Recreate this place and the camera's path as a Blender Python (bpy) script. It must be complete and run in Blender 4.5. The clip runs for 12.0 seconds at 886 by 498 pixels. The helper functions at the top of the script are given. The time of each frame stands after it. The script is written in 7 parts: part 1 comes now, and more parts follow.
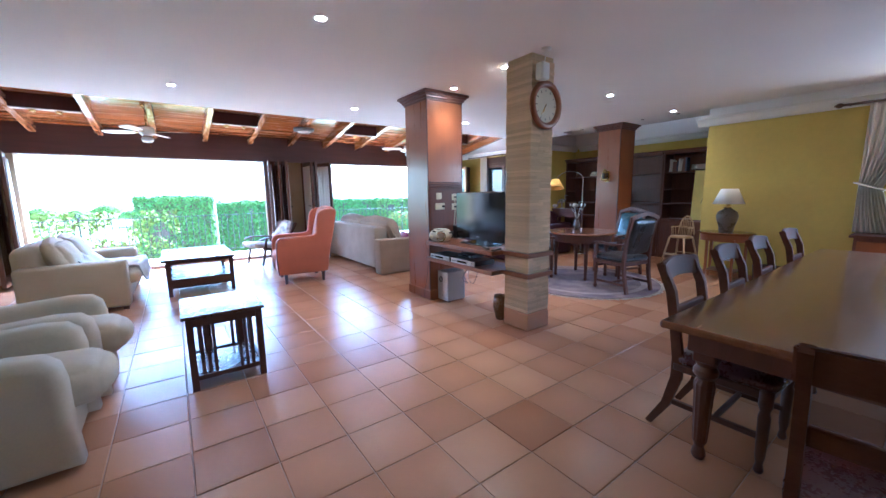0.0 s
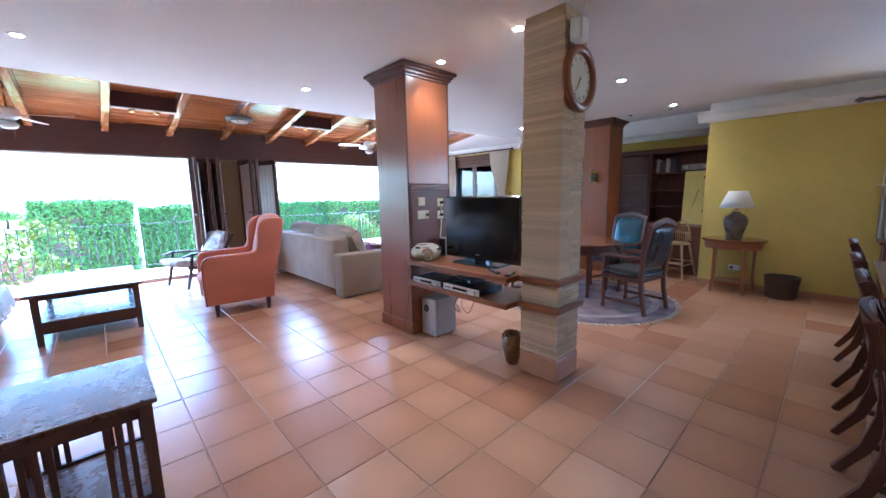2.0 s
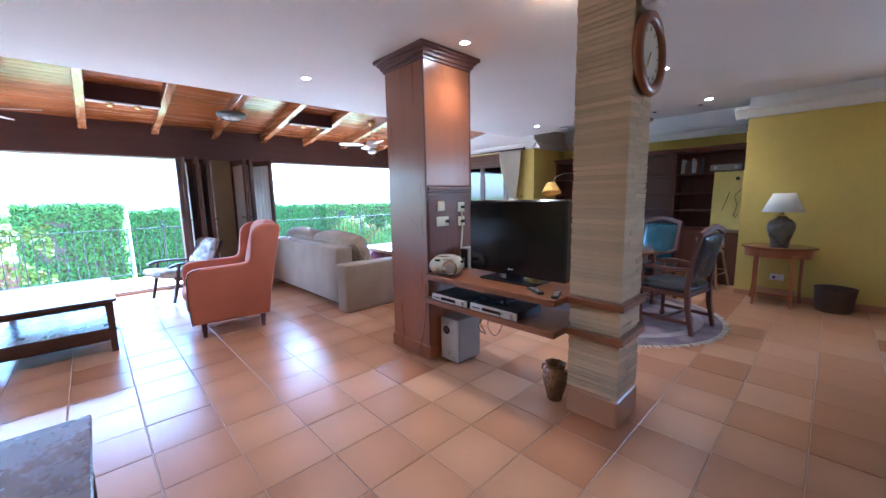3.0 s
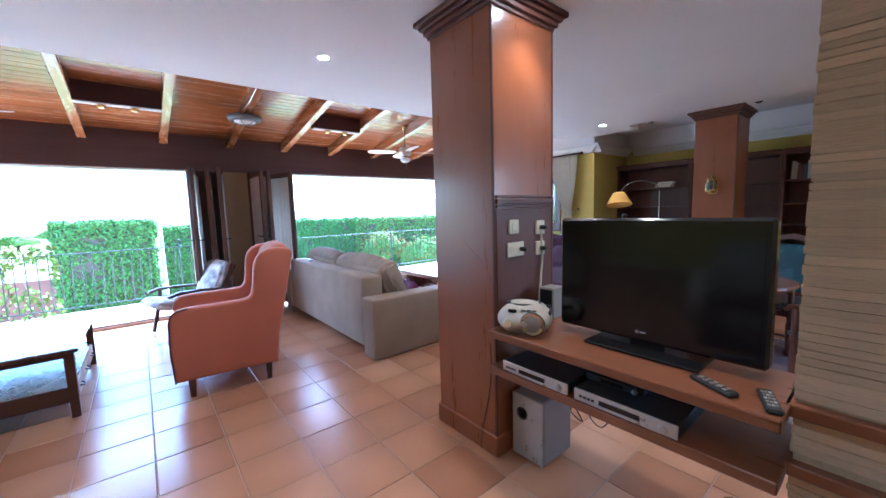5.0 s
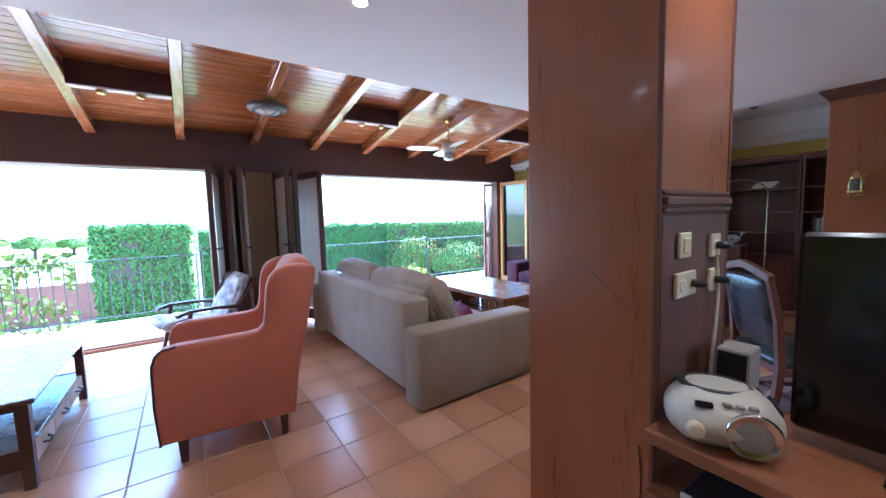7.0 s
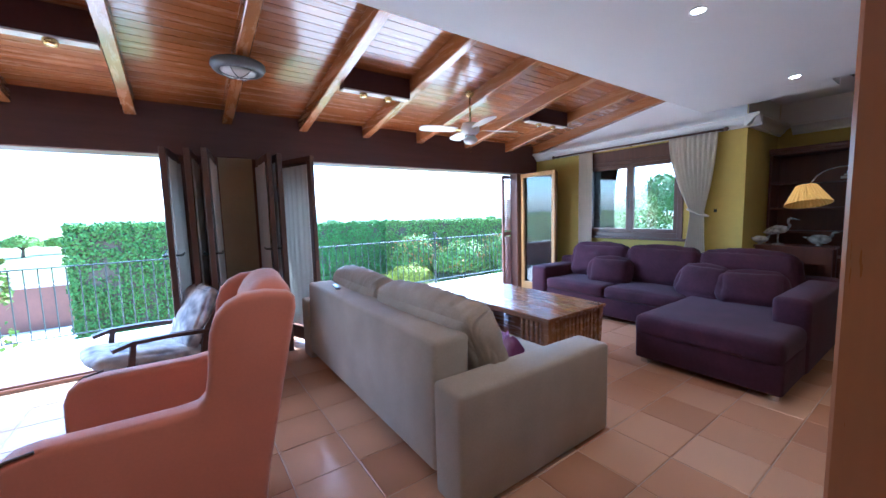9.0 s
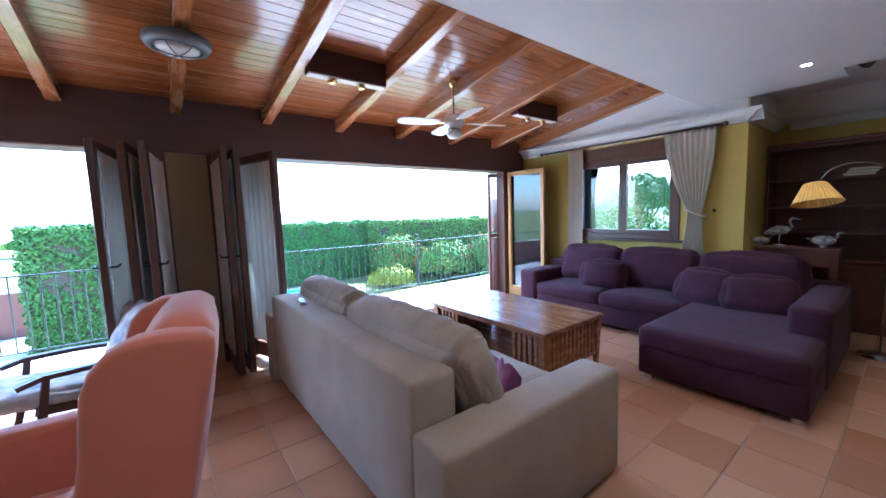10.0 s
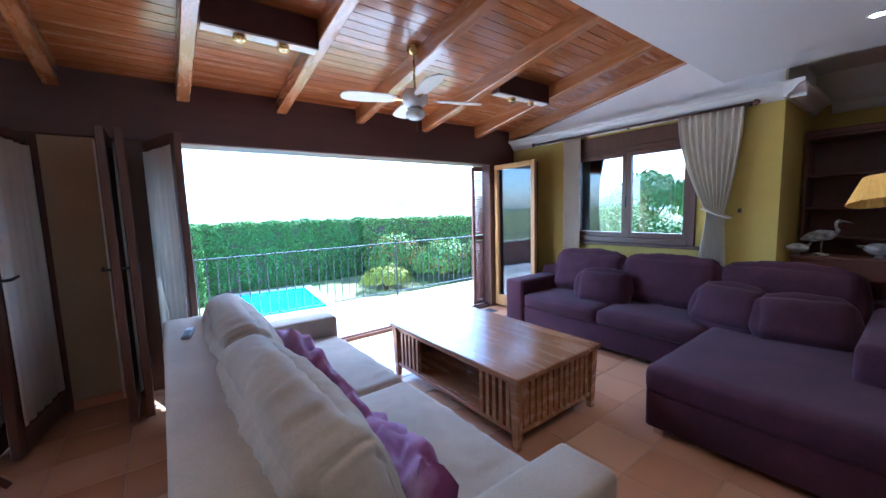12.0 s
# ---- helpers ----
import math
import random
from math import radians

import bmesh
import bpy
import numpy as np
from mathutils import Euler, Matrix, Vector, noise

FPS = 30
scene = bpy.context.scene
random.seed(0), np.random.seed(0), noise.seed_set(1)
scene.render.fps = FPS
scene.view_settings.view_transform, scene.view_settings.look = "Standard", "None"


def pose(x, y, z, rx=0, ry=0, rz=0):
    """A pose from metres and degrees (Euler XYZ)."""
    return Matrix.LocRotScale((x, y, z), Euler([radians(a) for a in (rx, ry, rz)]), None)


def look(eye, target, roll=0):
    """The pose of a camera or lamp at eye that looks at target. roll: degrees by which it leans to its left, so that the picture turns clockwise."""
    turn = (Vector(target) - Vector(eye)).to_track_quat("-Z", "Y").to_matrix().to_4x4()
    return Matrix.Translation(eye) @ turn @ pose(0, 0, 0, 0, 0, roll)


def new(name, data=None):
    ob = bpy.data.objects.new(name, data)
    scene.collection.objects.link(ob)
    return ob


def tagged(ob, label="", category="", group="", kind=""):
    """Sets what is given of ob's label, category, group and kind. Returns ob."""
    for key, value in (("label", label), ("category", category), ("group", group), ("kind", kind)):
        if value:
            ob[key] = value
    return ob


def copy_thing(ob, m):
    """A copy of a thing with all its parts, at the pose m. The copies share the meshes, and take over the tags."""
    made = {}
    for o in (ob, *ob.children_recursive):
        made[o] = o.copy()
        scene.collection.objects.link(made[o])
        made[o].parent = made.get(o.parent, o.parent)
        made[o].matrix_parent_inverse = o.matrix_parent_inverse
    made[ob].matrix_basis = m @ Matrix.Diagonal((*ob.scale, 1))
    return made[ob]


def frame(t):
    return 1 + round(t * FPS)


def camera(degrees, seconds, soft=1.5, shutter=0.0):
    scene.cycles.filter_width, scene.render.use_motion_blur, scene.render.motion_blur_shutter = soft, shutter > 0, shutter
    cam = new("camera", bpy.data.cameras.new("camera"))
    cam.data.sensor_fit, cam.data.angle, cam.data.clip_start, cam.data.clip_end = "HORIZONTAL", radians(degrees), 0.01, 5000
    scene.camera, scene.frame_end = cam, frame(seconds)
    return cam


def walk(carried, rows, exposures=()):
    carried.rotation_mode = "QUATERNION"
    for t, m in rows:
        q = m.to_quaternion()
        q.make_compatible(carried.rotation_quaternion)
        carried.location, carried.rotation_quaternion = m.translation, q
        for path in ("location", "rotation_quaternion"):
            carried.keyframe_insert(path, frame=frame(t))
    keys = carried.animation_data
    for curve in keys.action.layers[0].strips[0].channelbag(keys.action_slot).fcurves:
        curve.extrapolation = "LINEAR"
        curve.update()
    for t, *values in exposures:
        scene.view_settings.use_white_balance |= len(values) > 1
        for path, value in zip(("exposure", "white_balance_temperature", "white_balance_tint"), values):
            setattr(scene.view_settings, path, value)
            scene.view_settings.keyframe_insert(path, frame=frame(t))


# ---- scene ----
cam = camera(100.2, 12.0)

PATH = [
    (0, (-0.119, -0.11, 1.42), (1.037, 1.494, 1.123), -0.9),
    (0.5, (-0.062, 0.147, 1.425), (1.178, 1.689, 1.127), -0.9),
    (1, (0.048, 0.412, 1.425), (1.357, 1.895, 1.13), -1.0),
    (1.5, (0.188, 0.683, 1.431), (1.519, 2.147, 1.139), -1.0),
    (2, (0.273, 0.979, 1.456), (1.623, 2.425, 1.163), -1.1),
    (2.5, (0.361, 1.258, 1.464), (1.724, 2.693, 1.176), -1.1),
    (4.5, (0.885, 2.257, 1.489), (2.196, 3.75, 1.265), -1.6),
    (5, (1.021, 2.485, 1.496), (2.277, 4.027, 1.287), -1.7),
    (5.5, (1.104, 2.729, 1.491), (2.328, 4.297, 1.285), -1.7),
    (6, (1.151, 2.948, 1.491), (2.36, 4.53, 1.301), -1.7),
    (6.5, (1.263, 3.147, 1.494), (2.428, 4.764, 1.325), -1.7),
    (7, (1.348, 3.358, 1.504), (2.485, 4.994, 1.328), -1.5),
    (9, (1.706, 4.355, 1.504), (2.853, 5.982, 1.312), -1.6),
    (9.5, (1.785, 4.551, 1.504), (2.984, 6.139, 1.313), -1.5),
    (10, (1.968, 4.688, 1.528), (3.184, 6.264, 1.33), -1.9),
    (10.5, (2.144, 4.788, 1.537), (3.359, 6.362, 1.329), -1.7),
    (11, (2.332, 4.917, 1.525), (3.547, 6.491, 1.318), -1.8),
    (11.5, (2.528, 5.02, 1.537), (3.744, 6.593, 1.322), -1.8),
    (12, (2.786, 5.089, 1.535), (3.987, 6.675, 1.324), -1.7),
]
# stops, kelvin, tint
EXPOSURES = [(0, 4.20, 4280, 7), (4.5, 3.94, 4280, 7), (7, 3.65, 4330, 7), (9.5, 3.40, 4320, 7), (12, 3.14, 4300, 7)]
walk(cam, [(t, look(eye, target, roll)) for t, eye, target, roll in PATH],
     exposures=EXPOSURES)

# ---- world, sun, lamps ----
world = bpy.data.worlds.new("sky")
scene.world = world
world.use_nodes = True
_wn = world.node_tree
_sky = _wn.nodes.new("ShaderNodeTexSky")
_sky.sky_type = "NISHITA"
_sky.sun_disc = False
SUN_ELEV, SUN_AZ = 52.0, 62.0          # degrees; azimuth clockwise from +y
_sky.sun_elevation, _sky.sun_rotation = radians(SUN_ELEV), radians(SUN_AZ)
_sky.air_density, _sky.dust_density = 1.0, 1.2
_wn.links.new(_sky.outputs[0], _wn.nodes["Background"].inputs[0])
_wn.nodes["Background"].inputs[1].default_value = 0.15

_az, _el = radians(SUN_AZ), radians(SUN_ELEV)
_sd = Vector((math.sin(_az) * math.cos(_el), math.cos(_az) * math.cos(_el), math.sin(_el)))
_sl = bpy.data.lights.new("sun", "SUN")
_sl.energy, _sl.angle, _sl.color = 3.2, radians(0.6), (1.0, 0.95, 0.87)
sun = new("sun", _sl)
sun.matrix_world = look(_sd * 40, (0, 0, 0))



def window_light(name, eye, target, w, h, power, colour=(1.0, 0.97, 0.93)):
    """An area lamp added to stand in for sky light at one opening."""
    ld = bpy.data.lights.new(name, "AREA")
    ld.shape, ld.size, ld.size_y, ld.energy, ld.color = "RECTANGLE", w, h, power, colour
    ob = new(name, ld)
    ob.matrix_world = look(eye, target)
    return ob


# fill lamps added outside above the header, out of view, to brighten the room
window_light("opening_fill", (-0.35, 10.0, 2.75), (-0.35, 6.6, 0.8), 3.6, 0.9, 32)
window_light("opening_fill", (4.8, 10.0, 2.75), (4.8, 6.6, 0.8), 3.9, 0.9, 32)
window_light("window_light", (7.33, -0.95, 1.65), (0.0, -0.2, 1.1), 1.8, 1.3, 4)

# ---- materials ----


def material(name, colour, rough=0.6, metal=0.0, vary=0.12, scale=6.0, fine=60.0, bump=0.0, bump_scale=120.0,
             spec=0.5, coat=0.0, stretch=(1, 1, 1), per_object=0.0, per_island=0.0, sheen=0.0, second=None, second_scale=3.0,
             second_mix=0.5, rough_vary=0.08, hue_vary=0.0, second_detail=1.5, detail=4, soft=0.15):
    """A surface with variation at two scales, and fine relief."""
    m = bpy.data.materials.new(name)
    m.use_nodes = True
    nt = m.node_tree
    n, l = nt.nodes, nt.links
    b = n["Principled BSDF"]
    tc = n.new("ShaderNodeTexCoord")
    mp = n.new("ShaderNodeMapping")
    mp.inputs["Scale"].default_value = stretch
    l.new(tc.outputs["Object"], mp.inputs["Vector"])
    big = n.new("ShaderNodeTexNoise")
    big.inputs["Scale"].default_value, big.inputs["Detail"].default_value = scale, detail
    small = n.new("ShaderNodeTexNoise")
    small.inputs["Scale"].default_value, small.inputs["Detail"].default_value = fine, 3
    l.new(mp.outputs[0], big.inputs["Vector"])
    l.new(mp.outputs[0], small.inputs["Vector"])
    add = n.new("ShaderNodeMath")
    add.operation = "MULTIPLY_ADD"
    add.inputs[1].default_value = 0.45
    l.new(small.outputs["Fac"], add.inputs[0])
    l.new(big.outputs["Fac"], add.inputs[2])          # mean about 0.72
    val = n.new("ShaderNodeMapRange")
    val.inputs["From Min"].default_value, val.inputs["From Max"].default_value = 0.42, 1.02
    val.inputs["To Min"].default_value, val.inputs["To Max"].default_value = 1 - vary, 1 + vary
    l.new(add.outputs[0], val.inputs["Value"])
    out_val = val.outputs[0]
    if per_object or per_island:
        if per_object:
            src = n.new("ShaderNodeObjectInfo").outputs["Random"]
        else:
            src = n.new("ShaderNodeNewGeometry").outputs["Random Per Island"]
        mr = n.new("ShaderNodeMapRange")
        k = per_object or per_island
        mr.inputs["To Min"].default_value, mr.inputs["To Max"].default_value = 1 - k, 1 + k
        l.new(src, mr.inputs["Value"])
        mu = n.new("ShaderNodeMath")
        mu.operation = "MULTIPLY"
        l.new(out_val, mu.inputs[0])
        l.new(mr.outputs[0], mu.inputs[1])
        out_val = mu.outputs[0]
    hsv = n.new("ShaderNodeHueSaturation")
    hsv.inputs["Color"].default_value = (*colour, 1)
    if second:
        mix = n.new("ShaderNodeMix")
        mix.data_type = "RGBA"
        mix.inputs["A"].default_value, mix.inputs["B"].default_value = (*colour, 1), (*second, 1)
        sn = n.new("ShaderNodeTexNoise")
        sn.inputs["Scale"].default_value, sn.inputs["Detail"].default_value = second_scale, second_detail
        l.new(mp.outputs[0], sn.inputs["Vector"])
        if per_object:
            oi = n.new("ShaderNodeObjectInfo")
            va = n.new("ShaderNodeVectorMath")
            va.operation = "SCALE"
            va.inputs[0].default_value = (37, 53, 11)
            l.new(oi.outputs["Random"], va.inputs["Scale"])
            vb = n.new("ShaderNodeVectorMath")
            l.new(va.outputs[0], vb.inputs[0])
            l.new(mp.outputs[0], vb.inputs[1])
            l.new(vb.outputs[0], sn.inputs["Vector"])
            l.new(vb.outputs[0], big.inputs["Vector"])
        sr = n.new("ShaderNodeMapRange")
        sr.inputs["From Min"].default_value, sr.inputs["From Max"].default_value = 0.65 - soft - 0.3 * second_mix, 0.65 + soft - 0.3 * second_mix
        l.new(sn.outputs["Fac"], sr.inputs["Value"])
        l.new(sr.outputs[0], mix.inputs["Factor"])
        l.new(mix.outputs["Result"], hsv.inputs["Color"])
    l.new(out_val, hsv.inputs["Value"])
    if hue_vary:
        hr = n.new("ShaderNodeMapRange")
        hr.inputs["To Min"].default_value, hr.inputs["To Max"].default_value = 0.5 - hue_vary, 0.5 + hue_vary
        hsrc = n.new("ShaderNodeObjectInfo").outputs["Random"] if per_object else n.new("ShaderNodeNewGeometry").outputs["Random Per Island"]
        l.new(hsrc, hr.inputs["Value"])
        l.new(hr.outputs[0], hsv.inputs["Hue"])
    l.new(hsv.outputs[0], b.inputs["Base Color"])
    rr = n.new("ShaderNodeMapRange")
    rr.inputs["From Min"].default_value, rr.inputs["From Max"].default_value = 0.42, 1.02
    rr.inputs["To Min"].default_value, rr.inputs["To Max"].default_value = max(0.02, rough - rough_vary), min(1, rough + rough_vary)
    l.new(add.outputs[0], rr.inputs["Value"])
    l.new(rr.outputs[0], b.inputs["Roughness"])
    b.inputs["Metallic"].default_value = metal
    b.inputs["Specular IOR Level"].default_value = spec
    if coat:
        b.inputs["Coat Weight"].default_value, b.inputs["Coat Roughness"].default_value = coat, 0.12
    if sheen:
        b.inputs["Sheen Weight"].default_value, b.inputs["Sheen Roughness"].default_value = sheen, 0.5
    if bump:
        bn = n.new("ShaderNodeTexNoise")
        bn.inputs["Scale"].default_value, bn.inputs["Detail"].default_value = bump_scale, 3
        l.new(mp.outputs[0], bn.inputs["Vector"])
        bu = n.new("ShaderNodeBump")
        bu.inputs["Strength"].default_value, bu.inputs["Distance"].default_value = bump, 0.01
        l.new(bn.outputs["Fac"], bu.inputs["Height"])
        l.new(bu.outputs[0], b.inputs["Normal"])
    return m


def thin_cloth(m, share=0.45):
    """Lets part of the light through, as thin curtains do."""
    n, l = m.node_tree.nodes, m.node_tree.links
    tr = n.new("ShaderNodeBsdfTranslucent")
    tr.inputs[0].default_value = (0.82, 0.80, 0.74, 1)
    mx = n.new("ShaderNodeMixShader")
    mx.inputs[0].default_value = share
    l.new(n["Principled BSDF"].outputs[0], mx.inputs[1])
    l.new(tr.outputs[0], mx.inputs[2])
    l.new(mx.outputs[0], n["Material Output"].inputs[0])
    return m


def glowing(name, colour, strength):
    m = bpy.data.materials.new(name)
    m.use_nodes = True
    b = m.node_tree.nodes["Principled BSDF"]
    b.inputs["Base Color"].default_value = (*colour, 1)
    b.inputs["Emission Color"].default_value = (*colour, 1)
    b.inputs["Emission Strength"].default_value = strength
    return m


def glassy(name, colour=(1, 1, 1), rough=0.0, clear=0.88, ior=1.5):
    """Thin pane: mostly clear, with a mirror gloss that grows at a slant."""
    m = bpy.data.materials.new(name)
    m.use_nodes = True
    nt = m.node_tree
    n, l = nt.nodes, nt.links
    n.remove(n["Principled BSDF"])
    tr = n.new("ShaderNodeBsdfTransparent")
    tr.inputs[0].default_value = (*[c * clear for c in colour], 1)
    gl = n.new("ShaderNodeBsdfGlossy")
    gl.inputs["Roughness"].default_value = rough
    fr = n.new("ShaderNodeFresnel")
    fr.inputs[0].default_value = ior
    mx = n.new("ShaderNodeMixShader")
    l.new(fr.outputs[0], mx.inputs[0])
    l.new(tr.outputs[0], mx.inputs[1])
    l.new(gl.outputs[0], mx.inputs[2])
    l.new(mx.outputs[0], n["Material Output"].inputs[0])
    return m


PLASTER = material("white_plaster", (0.86, 0.85, 0.85), 0.85, vary=0.03, scale=1.2, bump=0.06, bump_scale=60)
YELLOW = material("yellow_plaster", (0.58, 0.44, 0.095), 0.8, vary=0.09, scale=1.4, fine=14, bump=0.12, bump_scale=35)
OCHRE = material("ochre_plaster", (0.36, 0.28, 0.17), 0.85, vary=0.1, scale=2, fine=20, bump=0.15, bump_scale=40)
CORNICE = material("cornice_plaster", (0.80, 0.79, 0.77), 0.7, vary=0.04, scale=2)
def tile_material(name, per_object):
    """Glazed terracotta: each tile its own shade."""
    m = bpy.data.materials.new(name)
    m.use_nodes = True
    n, l = m.node_tree.nodes, m.node_tree.links
    b = n["Principled BSDF"]
    rnd = n.new("ShaderNodeObjectInfo").outputs["Random"] if per_object else n.new("ShaderNodeNewGeometry").outputs["Random Per Island"]
    ramp = n.new("ShaderNodeValToRGB")
    for k, (pos, col) in enumerate(((0.0, (0.37, 0.170, 0.085)), (0.3, (0.51, 0.280, 0.155)), (0.55, (0.46, 0.230, 0.120)), (0.8, (0.56, 0.325, 0.190)), (1.0, (0.42, 0.195, 0.095)))):
        e = ramp.color_ramp.elements[k] if k < 2 else ramp.color_ramp.elements.new(pos)
        e.position, e.color = pos, (*col, 1)
    l.new(rnd, ramp.inputs[0])
    if per_object:                                   # rims a little darker than the middle
        tc = n.new("ShaderNodeTexCoord")
        far = n.new("ShaderNodeVectorMath")
        far.operation = "LENGTH"
        l.new(tc.outputs["Object"], far.inputs[0])
        val = n.new("ShaderNodeMapRange")
        val.inputs["From Min"].default_value, val.inputs["From Max"].default_value = 0.06, 0.27
        val.inputs["To Min"].default_value, val.inputs["To Max"].default_value = 1.05, 0.88
        l.new(far.outputs["Value"], val.inputs["Value"])
        hsv = n.new("ShaderNodeHueSaturation")
        l.new(ramp.outputs[0], hsv.inputs["Color"])
        l.new(val.outputs[0], hsv.inputs["Value"])
        l.new(hsv.outputs[0], b.inputs["Base Color"])
    else:
        l.new(ramp.outputs[0], b.inputs["Base Color"])
    b.inputs["Roughness"].default_value = 0.27
    return m


TILE = tile_material("terracotta_tile", True)
TILE_FAR = tile_material("terracotta_tiles", False)
GROUT = material("grout", (0.40, 0.27, 0.195), 0.9, vary=0.2, scale=9)
MAHOG = material("mahogany_panel", (0.265, 0.088, 0.030), 0.32, vary=0.10, scale=2.2, fine=22, stretch=(4, 4, 0.35), coat=0.15)
MAHOG_D = material("dark_mahogany", (0.115, 0.040, 0.024), 0.48, vary=0.25, scale=3.0, fine=26, stretch=(5, 5, 0.6), coat=0.05)
MAHOG_X = material("mahogany_board", (0.21, 0.078, 0.032), 0.32, vary=0.22, scale=3.0, fine=26, stretch=(6, 0.5, 6), coat=0.25)
HEADER = material("header_wood", (0.090, 0.036, 0.030), 0.4, vary=0.2, scale=3, fine=26, stretch=(0.5, 5, 5))
PINE = material("lacquered_pine", (0.33, 0.118, 0.030), 0.25, vary=0.2, scale=2.4, fine=24, stretch=(0.5, 7, 7), coat=0.7, per_island=0.16)
BEAM = material("pine_beam", (0.38, 0.155, 0.046), 0.26, vary=0.22, scale=2.4, fine=24, stretch=(7, 0.5, 7), coat=0.9)
DARKFRAME = material("dark_frame_wood", (0.105, 0.048, 0.030), 0.38, vary=0.2, scale=3, fine=30, stretch=(6, 6, 0.6), coat=0.15)
GOLDFRAME = material("honey_frame_wood", (0.38, 0.20, 0.06), 0.35, vary=0.18, scale=3, fine=30, stretch=(6, 6, 0.6))
SHUTTER = material("shutter_wood", (0.22, 0.095, 0.060), 0.5, vary=0.2, scale=5, fine=40)
PANE = glassy("window_glass", ior=2.0)          # double glazing

# ---- mesh helpers ----


def box(bm, x0, x1, y0, y1, z0, z1, bevel=0.0, seg=1, m=None):
    r = bmesh.ops.create_cube(bm, size=1.0)
    vs = r["verts"]
    for v in vs:
        v.co = Vector(((x0 + x1) / 2 + v.co.x * (x1 - x0), (y0 + y1) / 2 + v.co.y * (y1 - y0), (z0 + z1) / 2 + v.co.z * (z1 - z0)))
    if bevel:
        es = list({e for v in vs for e in v.link_edges})
        r = bmesh.ops.bevel(bm, geom=es, offset=bevel, segments=seg, affect="EDGES", profile=0.5)
        vs = list({v for f in r["faces"] for v in f.verts} | {v for v in vs if v.is_valid})
    if m is not None:
        bmesh.ops.transform(bm, matrix=m, verts=vs)
    return vs


def lathe(bm, prof, seg=20, m=None, squash=(1, 1)):
    """Turn (radius, z) pairs about z; ends are closed."""
    rings = []
    for r, z in prof:
        rings.append([bm.verts.new((math.cos(2 * math.pi * i / seg) * r * squash[0], math.sin(2 * math.pi * i / seg) * r * squash[1], z)) for i in range(seg)])
    for a, b in zip(rings, rings[1:]):
        for i in range(seg):
            bm.faces.new((a[i], a[(i + 1) % seg], b[(i + 1) % seg], b[i]))
    bm.faces.new(rings[0][::-1])
    bm.faces.new(rings[-1])
    vs = [v for r in rings for v in r]
    if m is not None:
        bmesh.ops.transform(bm, matrix=m, verts=vs)
    return vs


def tube(bm, pts, radii, seg=8, flat=1.0):
    """A round bar along points; radii a number or one per point."""
    pts = [Vector(p) for p in pts]
    if not hasattr(radii, "__len__"):
        radii = [radii] * len(pts)
    rings = []
    up = Vector((0, 0, 1))
    for i, p in enumerate(pts):
        d = (pts[min(i + 1, len(pts) - 1)] - pts[max(i - 1, 0)]).normalized()
        ref = up if abs(d.z) < 0.95 else Vector((0, 1, 0))
        u = d.cross(ref).normalized()
        w = u.cross(d).normalized()
        rings.append([bm.verts.new(p + radii[i] * (u * math.cos(2 * math.pi * k / seg) + flat * w * math.sin(2 * math.pi * k / seg))) for k in range(seg)])
    for a, b in zip(rings, rings[1:]):
        for k in range(seg):
            bm.faces.new((a[k], a[(k + 1) % seg], b[(k + 1) % seg], b[k]))
    bm.faces.new(rings[0][::-1])
    bm.faces.new(rings[-1])
    return [v for r in rings for v in r]


def bar(bm, pts, w, d, axis=(0, 1, 0)):
    """A bar of rectangular section (w across, d along axis) through points."""
    pts = [Vector(p) for p in pts]
    ax = Vector(axis).normalized()
    if not hasattr(w, "__len__"):
        w = [w] * len(pts)
    rings = []
    for i, p in enumerate(pts):
        t = (pts[min(i + 1, len(pts) - 1)] - pts[max(i - 1, 0)]).normalized()
        u = t.cross(ax).normalized() * w[i] / 2
        v = ax * d / 2
        rings.append([bm.verts.new(p + q) for q in (u + v, u - v, -u - v, -u + v)])
    for a, b in zip(rings, rings[1:]):
        for k in range(4):
            bm.faces.new((a[k], a[(k + 1) % 4], b[(k + 1) % 4], b[k]))
    bm.faces.new(rings[0][::-1])
    bm.faces.new(rings[-1])
    bmesh.ops.recalc_face_normals(bm, faces=bm.faces)


